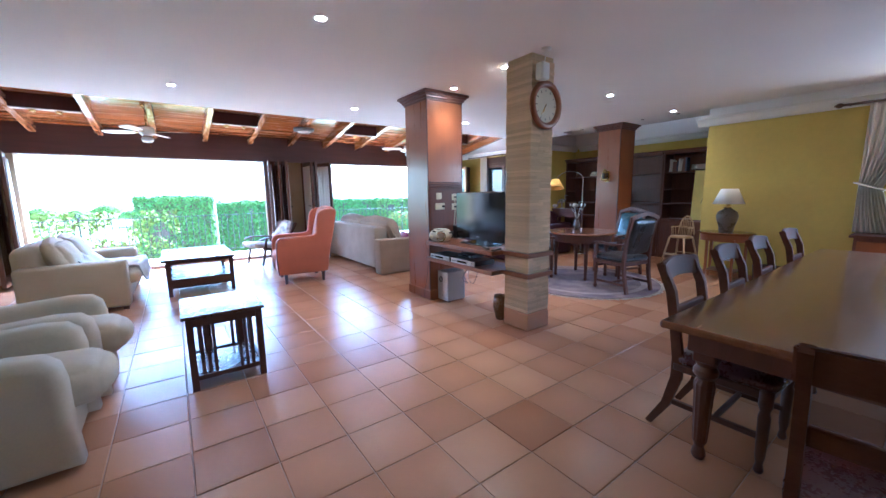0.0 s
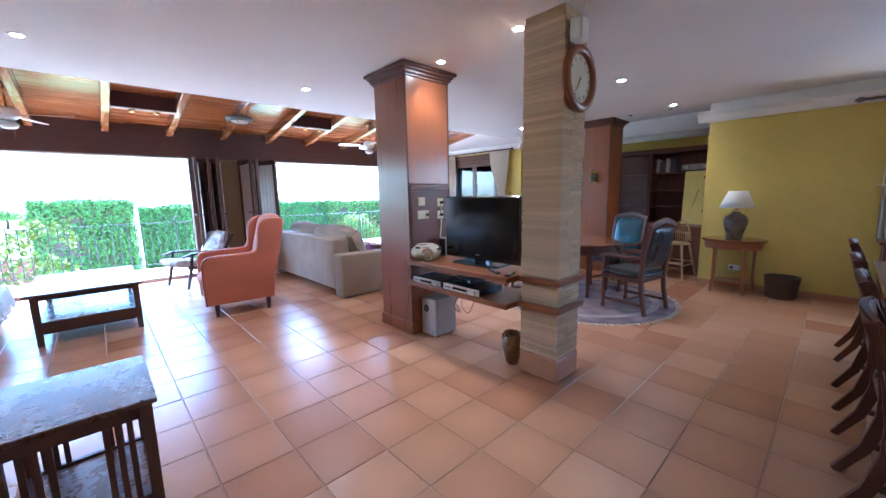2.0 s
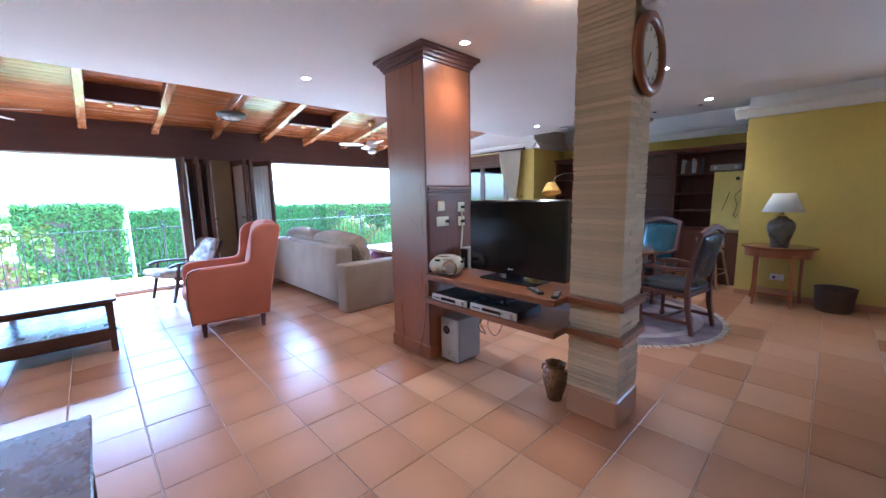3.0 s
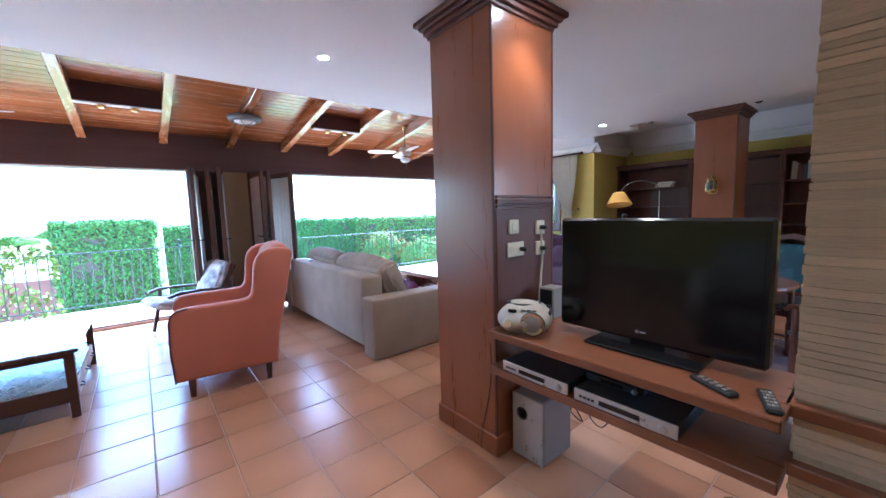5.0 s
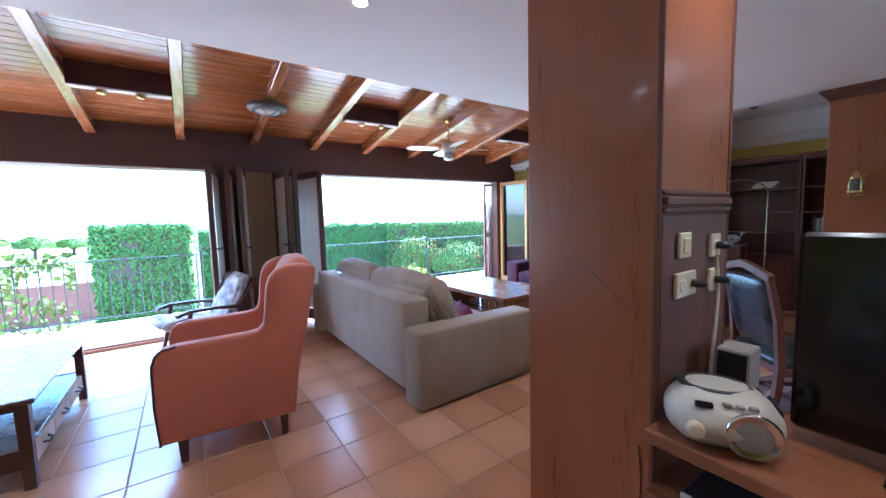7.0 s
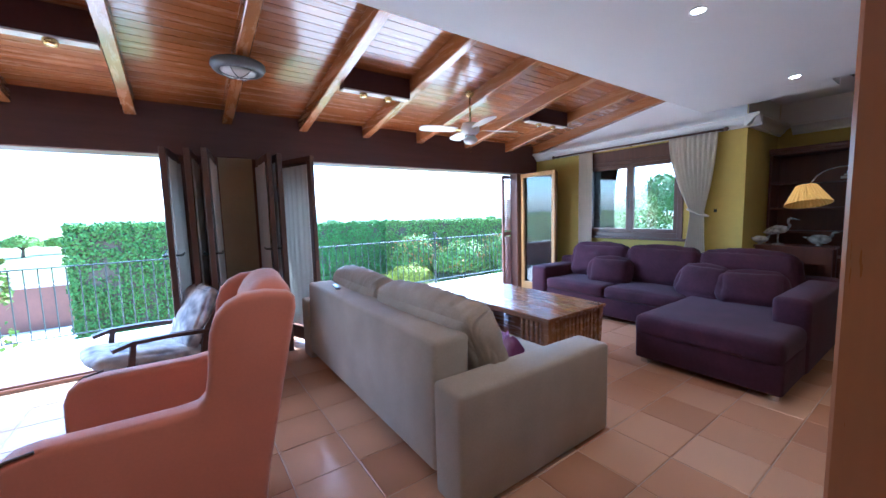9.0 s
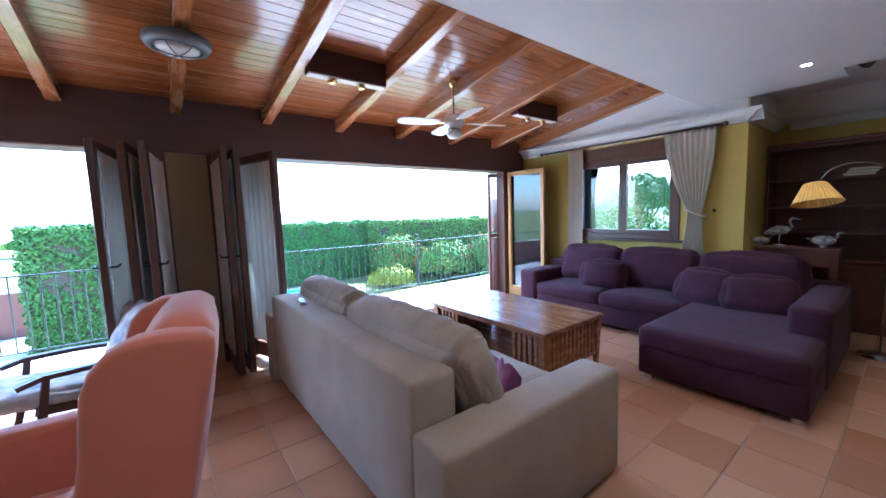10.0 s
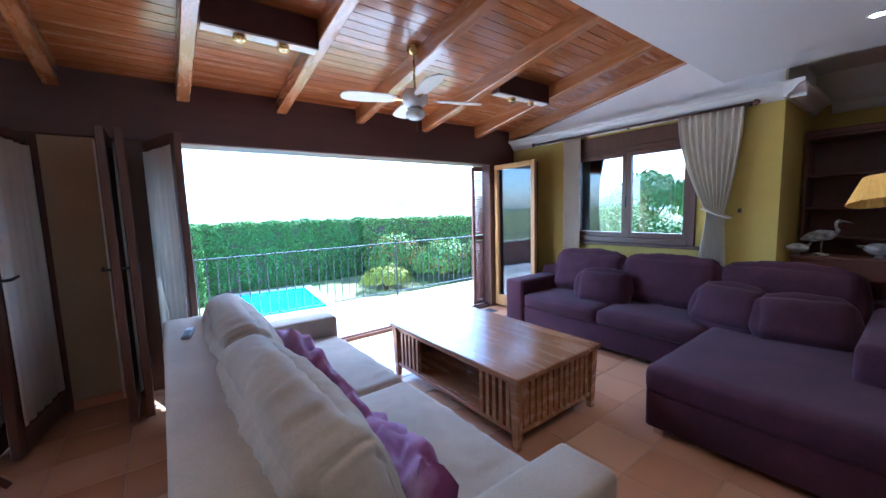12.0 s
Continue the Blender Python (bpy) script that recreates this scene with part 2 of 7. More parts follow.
def cushion(bm, x0, x1, y0, y1, z0, z1, puff=0.03, n=10, power=5.0, wrinkle=0.006, seed=0.0, m=None, wscale=7.0, crease=0.0):
    """A soft block: rounded edges, swelling faces, slight creases."""
    r = bmesh.ops.create_cube(bm, size=2.0)
    es = list({e for v in r["verts"] for e in v.link_edges})
    bmesh.ops.subdivide_edges(bm, edges=es, cuts=n, use_grid_fill=True)
    vs = [v for v in bm.verts if not v.tag]
    hx, hy, hz = (x1 - x0) / 2, (y1 - y0) / 2, (z1 - z0) / 2
    cx, cy, cz = (x0 + x1) / 2, (y0 + y1) / 2, (z0 + z1) / 2
    half = (hx, hy, hz)
    r = min(0.96 * min(half), 0.11 if power < 3.5 else (0.085 if power < 6 else 0.05))
    for v in vs:
        v.tag = True
        d = [math.copysign(1 - (1 - abs(a)) ** 1.5, a) if abs(a) < 1 else a for a in v.co]
        q = Vector([d[k] * half[k] for k in range(3)])
        inner = Vector([max(-(half[k] - r), min(half[k] - r, q[k])) for k in range(3)])
        off = q - inner
        if off.length > 1e-6:
            q = inner + off.normalized() * r
        sw = Vector((d[0] * (1 - d[1] ** 2) * (1 - d[2] ** 2), d[1] * (1 - d[0] ** 2) * (1 - d[2] ** 2), d[2] * (1 - d[0] ** 2) * (1 - d[1] ** 2))) * puff
        c = Vector((cx, cy, cz)) + q + sw
        if wrinkle:
            k = noise.noise(c * wscale + Vector((seed, seed * 2, 3))) + 0.5 * noise.noise(c * wscale * 2.7 + Vector((seed, 9, seed)))
            c += Vector(d).normalized() * k * wrinkle
        if crease:
            k = noise.noise(Vector((c.x * 3 + seed, c.y * 24 + 6 * c.z + 3 * noise.noise(c * 3), c.z * 5)))
            c += Vector(d).normalized() * (abs(k) - 0.25) * crease
        v.co = c
    if m is not None:
        bmesh.ops.transform(bm, matrix=m, verts=vs)
    return vs


def finish(name, bm, mat, smooth=False):
    me = bpy.data.meshes.new(name)
    bm.to_mesh(me)
    bm.free()
    me.materials.append(mat)
    if smooth:
        me.polygons.foreach_set("use_smooth", [True] * len(me.polygons))
    return me


def part(name, bm, mat, parent=None, label="", smooth=False):
    ob = new(name, finish(name, bm, mat, smooth))
    if parent:
        ob.parent = parent
    if label:
        ob["label"] = label
    return ob


def thing(name, m, label, category, group=""):
    ob = new(name)
    ob.empty_display_size = 0.1
    ob.matrix_basis = m
    return tagged(ob, label, category, group)


def structure(name, bm, mat, label, category="", smooth=False):
    return tagged(part(name, bm, mat, None, "", smooth), label, category or name.split("_")[0], kind="structure")


def slab(name, x0, x1, y0, y1, z0, z1, mat, label, category="wall", bevel=0.0):
    bm = bmesh.new()
    box(bm, x0, x1, y0, y1, z0, z1, bevel)
    return structure(name, bm, mat, label, category)


def bx(name, dims, mat, parent, bevel=0.004, label=""):
    bm = bmesh.new()
    box(bm, *dims, bevel)
    return part(name, bm, mat, parent, label)


# ---- structure ----
WY = 9.20        # inner face of the wall with the two wide openings
WT = 0.30
HEAD = 2.19      # underside of the long wooden header
FLAT = 2.70      # flat ceiling
EDGE = 6.42      # where the flat ceiling ends
SLOPE = 0.175
O1 = (-2.20, 1.62)
O2 = (2.80, 6.82)


def beam_z(y):
    return 2.553 + (WY - y) * SLOPE


slab("floor", -5.0, 9.0, -4.0, WY, -0.2, -0.0042, GROUT, "grout bed under the terracotta floor tiles", "floor")
bm = bmesh.new()
box(bm, -5.0, O1[0], WY, WY + WT, 0, HEAD)
structure("wall_north_a", bm, OCHRE, "ochre plastered wall beside the wide opening", "wall")
bm = bmesh.new()
box(bm, 2.10, 2.44, WY, WY + WT, 0, HEAD)
structure("wall_north_b", bm, OCHRE, "ochre plastered pier between the two wide openings", "wall")
bm = bmesh.new()
box(bm, 6.98, 7.66, WY, WY + WT, 0, HEAD)
structure("wall_north_c", bm, OCHRE, "ochre plastered wall end in the corner", "wall")
for nm, a, b in (("door_jamb", 1.62, 2.10), ("door_jamb", 2.44, 2.80), ("door_jamb", 6.82, 6.98)):
    bm = bmesh.new()
    box(bm, a, b, WY - 0.01, WY + 0.16, 0, HEAD, 0.005)
    structure(nm, bm, DARKFRAME, "dark stained wooden door jamb", "jamb")
slab("header", -5.0, 7.36, WY - 0.02, WY + WT, HEAD, 3.2, HEADER, "long dark wooden header beam over the openings", "header", 0.01)
for a, b in (O1, O2):
    bm = bmesh.new()
    box(bm, a, b, WY + 0.02, WY + 0.14, 0, 0.035, 0.004)
    box(bm, a, b, WY + 0.05, WY + 0.11, 0.035, 0.055, 0.002)
    structure("threshold", bm, DARKFRAME, "dark wooden threshold with a metal track", "threshold")

# right wall with the window
RW = 7.36
WIN = (6.62, 8.13, 1.06, 2.23)
bm = bmesh.new()
box(bm, RW, RW + 0.3, 5.95, WIN[0], 0, 3.4)
box(bm, RW, RW + 0.3, WIN[1], WY + WT, 0, 3.4)
box(bm, RW, RW + 0.3, WIN[0], WIN[1], 0, WIN[2])
box(bm, RW, RW + 0.3, WIN[0], WIN[1], WIN[3], 3.4)
structure("wall_east_a", bm, YELLOW, "yellow plastered wall around the window", "wall")
# library recess
slab("wall_east_b", 8.6, 8.85, 2.2, 6.2, 0, 3.4, YELLOW, "yellow plastered wall behind the bookcases", "wall")
slab("wall_library_north", RW + 0.3, 8.6, 5.95, 6.2, 0, 3.4, YELLOW, "yellow plastered return wall", "wall")
slab("wall_library_south", 7.10, 8.6, 2.15, 2.42, 0, 3.4, YELLOW, "yellow plastered return wall", "wall")
bm = bmesh.new()
box(bm, 7.10, 7.40, 0.0, 2.15, 0, 3.4)
box(bm, 7.10, 7.40, -4.0, -1.9, 0, 3.4)
box(bm, 7.10, 7.40, -1.9, 0.0, 0, 0.95)
box(bm, 7.10, 7.40, -1.9, 0.0, 2.35, 3.4)
structure("wall_east_c", bm, YELLOW, "yellow plastered wall behind the side table", "wall")
bm = bmesh.new()
for a, b, c, d in ((-1.9, -1.83, 0.95, 2.35), (-0.07, 0.0, 0.95, 2.35), (-1.83, -0.07, 0.95, 1.02), (-1.83, -0.07, 2.28, 2.35), (-0.985, -0.915, 1.02, 2.28)):
    box(bm, 7.12, 7.21, a, b, c, d, 0.004)
structure("window_2", bm, DARKFRAME, "dark wooden window frame by the dining table", "window")
slab("wall_south", -5.0, 7.40, -4.25, -4.0, 0, 3.4, YELLOW, "yellow plastered wall", "wall")
slab("wall_west", -5.25, -5.0, -4.25, WY + WT, 0, 3.4, YELLOW, "yellow plastered wall", "wall")
# ceilings
bm = bmesh.new()
box(bm, -5.0, 6.98, -4.0, EDGE, FLAT, FLAT + 0.22, 0.0)
box(bm, 6.98, 7.36, 5.2, EDGE, FLAT, FLAT + 0.22, 0.0)
box(bm, 6.98, 7.11, -4.0, 2.42, FLAT, FLAT + 0.22, 0.0)
box(bm, -5.0, 7.36, EDGE - 0.12, EDGE - 0.003, FLAT + 0.22, 3.40)
structure("ceiling_flat", bm, PLASTER, "flat white plaster ceiling with recessed spotlights", "ceiling")
slab("ceiling_library", 6.98, 8.6, 2.42, 5.95, 2.86, 3.0, PLASTER, "white plaster ceiling of the library recess", "ceiling")
# roof slab that closes the place
bm = bmesh.new()
box(bm, -5.3, 8.9, -4.3, WY + 0.34, 3.42, 3.6)
structure("roof", bm, PLASTER, "roof slab", "roof")

# sloping plank ceiling in one mesh, boards across the beams
bm = bmesh.new()
BH = 0.15
pitch = 0.092
yy = EDGE - 0.10
while yy < WY - 0.02:
    y1 = min(yy + pitch - 0.006, WY - 0.02)
    za, zb = beam_z(yy) + BH, beam_z(y1) + BH
    x = -5.0
    brk = [-5.0, -2.6 + random.uniform(-1, 1), 0.6 + random.uniform(-1.2, 1.2), 3.6 + random.uniform(-1.2, 1.2), 7.35]
    for a, b in zip(brk, brk[1:]):
        c = [bm.verts.new(p) for p in ((a + 0.001, yy, za), (b, yy, za), (b, y1, zb), (a + 0.001, y1, zb))]
        e = [bm.verts.new((v.co.x, v.co.y, v.co.z + 0.02)) for v in c]
        bm.faces.new(c)
        bm.faces.new(e[::-1])
        for k in range(4):
            bm.faces.new((c[k], e[k], e[(k + 1) % 4], c[(k + 1) % 4]))
    yy += pitch
bmesh.ops.recalc_face_normals(bm, faces=bm.faces)
structure("ceiling_planks", bm, PINE, "sloping ceiling of lacquered pine boards", "ceiling")
bm = bmesh.new()
c = [bm.verts.new(p) for p in ((-5, EDGE - 0.11, beam_z(EDGE - 0.11) + BH + 0.024), (7.36, EDGE - 0.11, beam_z(EDGE - 0.11) + BH + 0.024), (7.36, WY, beam_z(WY) + BH + 0.024), (-5, WY, beam_z(WY) + BH + 0.024))]
e = [bm.verts.new((v.co.x, v.co.y, v.co.z + 0.02)) for v in c]
bm.faces.new(c); bm.faces.new(e[::-1])
for k in range(4):
    bm.faces.new((c[k], e[k], e[(k + 1) % 4], c[(k + 1) % 4]))
bmesh.ops.recalc_face_normals(bm, faces=bm.faces)
structure("ceiling_backing", bm, HEADER, "dark backing above the ceiling boards", "ceiling")
# white plaster above the cornice of the window wall
slab("wall_east_upper", RW - 0.006, RW - 0.001, 5.96, WY - 0.03, 2.55, 3.4, PLASTER, "white plastered wall above the cornice")

BEAMS = [-3.62, -2.77, -1.92, -1.07, -0.28, 0.55, 1.39, 2.22, 3.04, 3.87, 4.73, 5.65, 6.57, 7.295]
for x in BEAMS:
    bm = bmesh.new()
    w = 0.05
    ya, yb = EDGE - 0.10, WY
    pts = [(x, ya, beam_z(ya) + BH / 2), (x, yb, beam_z(yb) + BH / 2)]
    box(bm, x - w, x + w, ya, yb, 0, BH + 0.01, 0.008)
    for v in bm.verts:
        v.co.z += beam_z(v.co.y)
    tagged(part("ceiling_beam", bm, BEAM), "lacquered pine beam under the sloping ceiling", "beam", "ceiling beams", "structure")

# ---- materials of things ----
BEIGE = material("beige_sofa_cloth", (0.36, 0.29, 0.22), 0.92, vary=0.16, scale=3, fine=90, bump=0.25, bump_scale=350, sheen=0.1, spec=0.2)
CREAM = material("cream_cloth", (0.54, 0.475, 0.355), 0.9, vary=0.1, scale=3, fine=90, bump=0.25, bump_scale=350, sheen=0.2)
THROWW = material("white_throw", (0.68, 0.67, 0.66), 0.9, vary=0.12, scale=5, fine=70, bump=0.3, bump_scale=200)
ORANGE = material("orange_cloth", (0.52, 0.165, 0.095), 0.88, vary=0.1, scale=4, fine=90, bump=0.2, bump_scale=350, sheen=0.4)
PURPLE = material("purple_velvet", (0.054, 0.017, 0.028), 0.9, vary=0.4, scale=4, fine=40, bump=0.2, bump_scale=260, sheen=0.07, spec=0.2)
SCARF = material("purple_throw", (0.17, 0.025, 0.10), 0.8, vary=0.25, scale=6, fine=80, bump=0.2, bump_scale=200, second=(0.34, 0.20, 0.34), second_scale=6, second_mix=0.2)
TIEDYE = material("grey_mottled_cloth", (0.60, 0.58, 0.57), 0.9, vary=0.15, scale=8, fine=60, bump=0.3, bump_scale=90, second=(0.22, 0.21, 0.23), second_scale=9, second_mix=0.42)
CURTAIN = thin_cloth(material("cream_curtain", (0.86, 0.81, 0.70), 0.9, vary=0.06, scale=3, fine=80, bump=0.2, bump_scale=300), 0.15)
SHEER = thin_cloth(material("white_curtain", (0.80, 0.79, 0.76), 0.9, vary=0.05, scale=3, fine=60, bump=0.15, bump_scale=200), 0.25)
DARKWOOD = material("dark_table_wood", (0.080, 0.033, 0.021), 0.45, vary=0.25, scale=4, fine=40, stretch=(1, 5, 5))
WORNTOP = material("worn_dark_top", (0.115, 0.052, 0.034), 0.27, vary=0.18, scale=5, fine=40, coat=0.2, soft=0.3, second=(0.07, 0.03, 0.02), second_scale=4, second_mix=0.4, rough_vary=0.05)
OAK = material("honey_table_wood", (0.30, 0.135, 0.055), 0.26, vary=0.2, scale=3, fine=30, stretch=(5, 0.6, 5), coat=0.4)
BLACK = material("black_gloss", (0.012, 0.012, 0.014), 0.12, vary=0.1, scale=4, rough_vary=0.03)
SCREEN = material("black_screen", (0.008, 0.008, 0.010), 0.10, vary=0.05, scale=4, rough_vary=0.03)
BLACKM = material("black_plastic", (0.02, 0.02, 0.022), 0.45, vary=0.15, scale=12)
SILVER = material("silver_plastic", (0.50, 0.50, 0.49), 0.32, metal=0.4, vary=0.08, scale=8)
GREYBOX = material("grey_speaker", (0.30, 0.27, 0.25), 0.5, vary=0.1, scale=8, fine=120, bump=0.1)
IVORY = material("ivory_plastic", (0.66, 0.60, 0.45), 0.4, vary=0.06, scale=8)
WHITEP = material("white_enamel", (0.78, 0.78, 0.76), 0.35, vary=0.05, scale=6)
BRASS = material("brass", (0.62, 0.44, 0.17), 0.25, metal=1.0, vary=0.12, scale=12)
CHROME = material("chrome", (0.62, 0.62, 0.62), 0.15, metal=1.0, vary=0.08, scale=12)
IRON = material("dark_iron", (0.045, 0.055, 0.05), 0.55, metal=0.3, vary=0.25, scale=15, bump=0.15)
BRICK = material("thin_stone_brick", (0.64, 0.47, 0.29), 0.85, vary=0.2, scale=7, fine=50, bump=0.5, bump_scale=45, per_object=0.14, stretch=(1, 1, 2.5))
MORTAR = material("mortar", (0.52, 0.39, 0.235), 0.95, vary=0.2, scale=12, bump=0.4)
LEATHER = material("dark_leather", (0.030, 0.032, 0.036), 0.3, vary=0.25, scale=6, fine=80, bump=0.15, bump_scale=120)
REDLEATHER = material("oxblood_leather", (0.085, 0.028, 0.030), 0.28, vary=0.25, scale=6, fine=80, bump=0.12, bump_scale=120)
# black leather with its teal reflection put into the base colour
TEAL_REFLECT = material("leather_teal_reflection", (0.02, 0.075, 0.095), 0.25, vary=0.2, scale=6, bump=0.1)
CERAMIC = material("grey_brown_ceramic", (0.115, 0.095, 0.075), 0.3, vary=0.25, scale=8, fine=50)
CLAY = material("brown_glazed_clay", (0.17, 0.085, 0.035), 0.25, vary=0.35, scale=9, fine=50)
SHADEW = material("white_lampshade", (0.80, 0.77, 0.72), 0.85, vary=0.04, scale=5, bump=0.1, bump_scale=250)
SHADEY = material("yellow_pleated_shade", (0.75, 0.45, 0.09), 0.8, vary=0.08, scale=6)
LAMPON = glowing("lamp_glow", (1.0, 0.86, 0.66), 22.0)
LENS = material("frosted_glass", (0.70, 0.72, 0.72), 0.25, vary=0.06, scale=12)
PALEWOOD = material("pale_wood", (0.45, 0.29, 0.14), 0.45, vary=0.15, scale=5, fine=40, stretch=(4, 4, 0.8))
WICKER = material("dark_wicker", (0.075, 0.045, 0.028), 0.6, vary=0.4, scale=30, fine=160, bump=0.6, bump_scale=160)


def place(x, y, z=0, rz=0):
    return pose(x, y, z, 0, 0, rz)


def legs4(par, x0, x1, y0, y1, z1, s, mat, taper=1.0, z0=0.0):
    for x in (x0, x1):
        for y in (y0, y1):
            bm = bmesh.new()
            vs = box(bm, x - s / 2, x + s / 2, y - s / 2, y + s / 2, z0, z1)
            for v in vs:
                if v.co.z < (z0 + z1) / 2:
                    v.co.x, v.co.y = x + (v.co.x - x) * taper, y + (v.co.y - y) * taper
            part("leg", bm, mat, par)


# ---- panelled wooden columns ----
def wood_column(x0, x1, y0, y1, label, plug=False):
    t = thing("wooden_column", place((x0 + x1) / 2, (y0 + y1) / 2), label, "column")
    hx, hy = (x1 - x0) / 2, (y1 - y0) / 2
    bx("shaft", (-hx, hx, -hy, hy, 0, FLAT - 0.004), MAHOG, t, 0.006)
    bx("skirting", (-hx - 0.014, hx + 0.014, -hy - 0.014, hy + 0.014, 0, 0.13), MAHOG, t, 0.008)
    bm = bmesh.new()
    for k, (e, za, zb) in enumerate(((0.012, 2.585, 2.61), (0.03, 2.61, 2.64), (0.05, 2.64, 2.665), (0.075, 2.665, FLAT - 0.003))):
        box(bm, -hx - e, hx + e, -hy - e, hy + e, za, zb, 0.004)
    part("cap_moulding", bm, MAHOG_D, t)
    for sx in (-1, 1):
        bx("corner_bead", (sx * hx - 0.007, sx * hx + 0.007, -hy - 0.007, -hy + 0.010, 0.13, 2.585), MAHOG_D, t, 0.003)
    if plug:
        bm = bmesh.new()
        for za, zb, e in ((1.495, 1.515, 0.016), (1.52, 1.548, 0.022), (1.553, 1.57, 0.014)):
            box(bm, -hx + 0.012, hx - 0.008, -hy - e, -hy + 0.004, za, zb, 0.004)
        part("dado_moulding", bm, MAHOG_D, t)
        # lower panel; its darker wood also carries the shade below the moulding
        bx("panel", (-hx + 0.014, hx - 0.010, -hy - 0.006, -hy + 0.004, 0.80, 1.49), MAHOG_D, t, 0.003)
    return t


wood_column(2.575, 3.13, 3.93, 4.47, "square column clad in polished reddish mahogany panels", True)
wood_column(6.95, 7.46, 3.82, 4.29, "square column clad in mahogany beside the bookcases")


# ---- thin-brick column ----
def brick_column(x0, x1, y0, y1):
    t = thing("brick_column", place((x0 + x1) / 2, (y0 + y1) / 2), "square column of thin stacked tan bricks under the ceiling", "column")
    hx, hy = (x1 - x0) / 2, (y1 - y0) / 2
    bx("core", (-hx + 0.007, hx - 0.007, -hy + 0.007, hy - 0.007, 0, FLAT - 0.004), MORTAR, t, 0)
    rnd = random.Random(4)
    z = 0.19
    meshes = []
    for k in range(10):
        bm = bmesh.new()
        box(bm, -0.5, 0.5, -0.5, 0.5, -0.5, 0.5, 0.0)
        for v in bm.verts:
            v.co += Vector((rnd.uniform(-0.003, 0.003), rnd.uniform(-0.003, 0.003), rnd.uniform(-0.08, 0.08)))
        meshes.append(finish("brick", bm, BRICK))
    while z < FLAT - 0.05:
        h = rnd.uniform(0.024, 0.036)
        if not (0.545 < z + h / 2 < 0.62 or 0.755 < z + h / 2 < 0.83):
            cut = rnd.uniform(-0.09, 0.09)
            for a, b in ((-hx, cut), (cut, hx)):
                ob = new("brick", meshes[rnd.randrange(10)])
                j = rnd.uniform(-0.0025, 0.003)
                ob.parent = t
                ob.location = ((a + b) / 2 + (-j if a < 0 else j) / 2, 0, z + h / 2)
                ob.rotation_euler = (0, rnd.uniform(-0.004, 0.004), rnd.uniform(-0.003, 0.003))
                ob.scale = (b - a - 0.001, 2 * hy + 2 * j, h - 0.003)
        z += h
    bx("plinth", (-hx - 0.008, hx + 0.008, -hy - 0.008, hy + 0.008, 0, 0.185), TILE, t, 0.01, "terracotta clad plinth")
    for za, zb in ((0.765, 0.81), (0.555, 0.60)):
        bx("wooden_band", (-hx - 0.035, hx + 0.03, -hy - 0.03, hy + 0.02, za, zb), MAHOG_X, t, 0.004, "mahogany band")
    return t


brick_column(2.70, 3.02, 2.345, 2.67)

# shelves between the columns
t = thing("wall_shelf", place(2.73, 3.30), "two mahogany shelves spanning between the columns", "shelf")
for za, zb in ((0.765, 0.81), (0.555, 0.60)):
    bx("shelf_board", (-0.22, 0.25, -0.628, 0.628, za, zb), MAHOG_X, t, 0.005)


# ---- television and boxes ----
def television(x, y):
    t = thing("television", place(x, y, 0.81), "switched-off black flat television on the mahogany shelf", "television")
    bx("casing", (-0.03, 0.045, -0.445, 0.445, 0.040, 0.622), BLACK, t, 0.012)
    bx("screen", (-0.0335, -0.0305, -0.418, 0.418, 0.085, 0.594), SCREEN, t, 0)
    bx("neck", (-0.02, 0.03, -0.07, 0.07, 0.012, 0.08), BLACK, t, 0.004)
    bx("stand_base", (-0.13, 0.12, -0.25, 0.25, 0, 0.016), BLACK, t, 0.006, "glossy black stand base")
    bm = bmesh.new()
    lathe(bm, [(0.008, 0), (0.008, 0.002)], 12, pose(-0.035, 0.03, 0.088, 0, -90, 0))
    part("badge", bm, SILVER, t)
    bx("badge_bar", (-0.0345, -0.0335, -0.008, 0.018, 0.084, 0.092), SILVER, t, 0)
    return t


television(2.83, 3.20)


CHAMPAGNE = material("champagne_plastic", (0.46, 0.43, 0.37), 0.38, vary=0.06, scale=8)


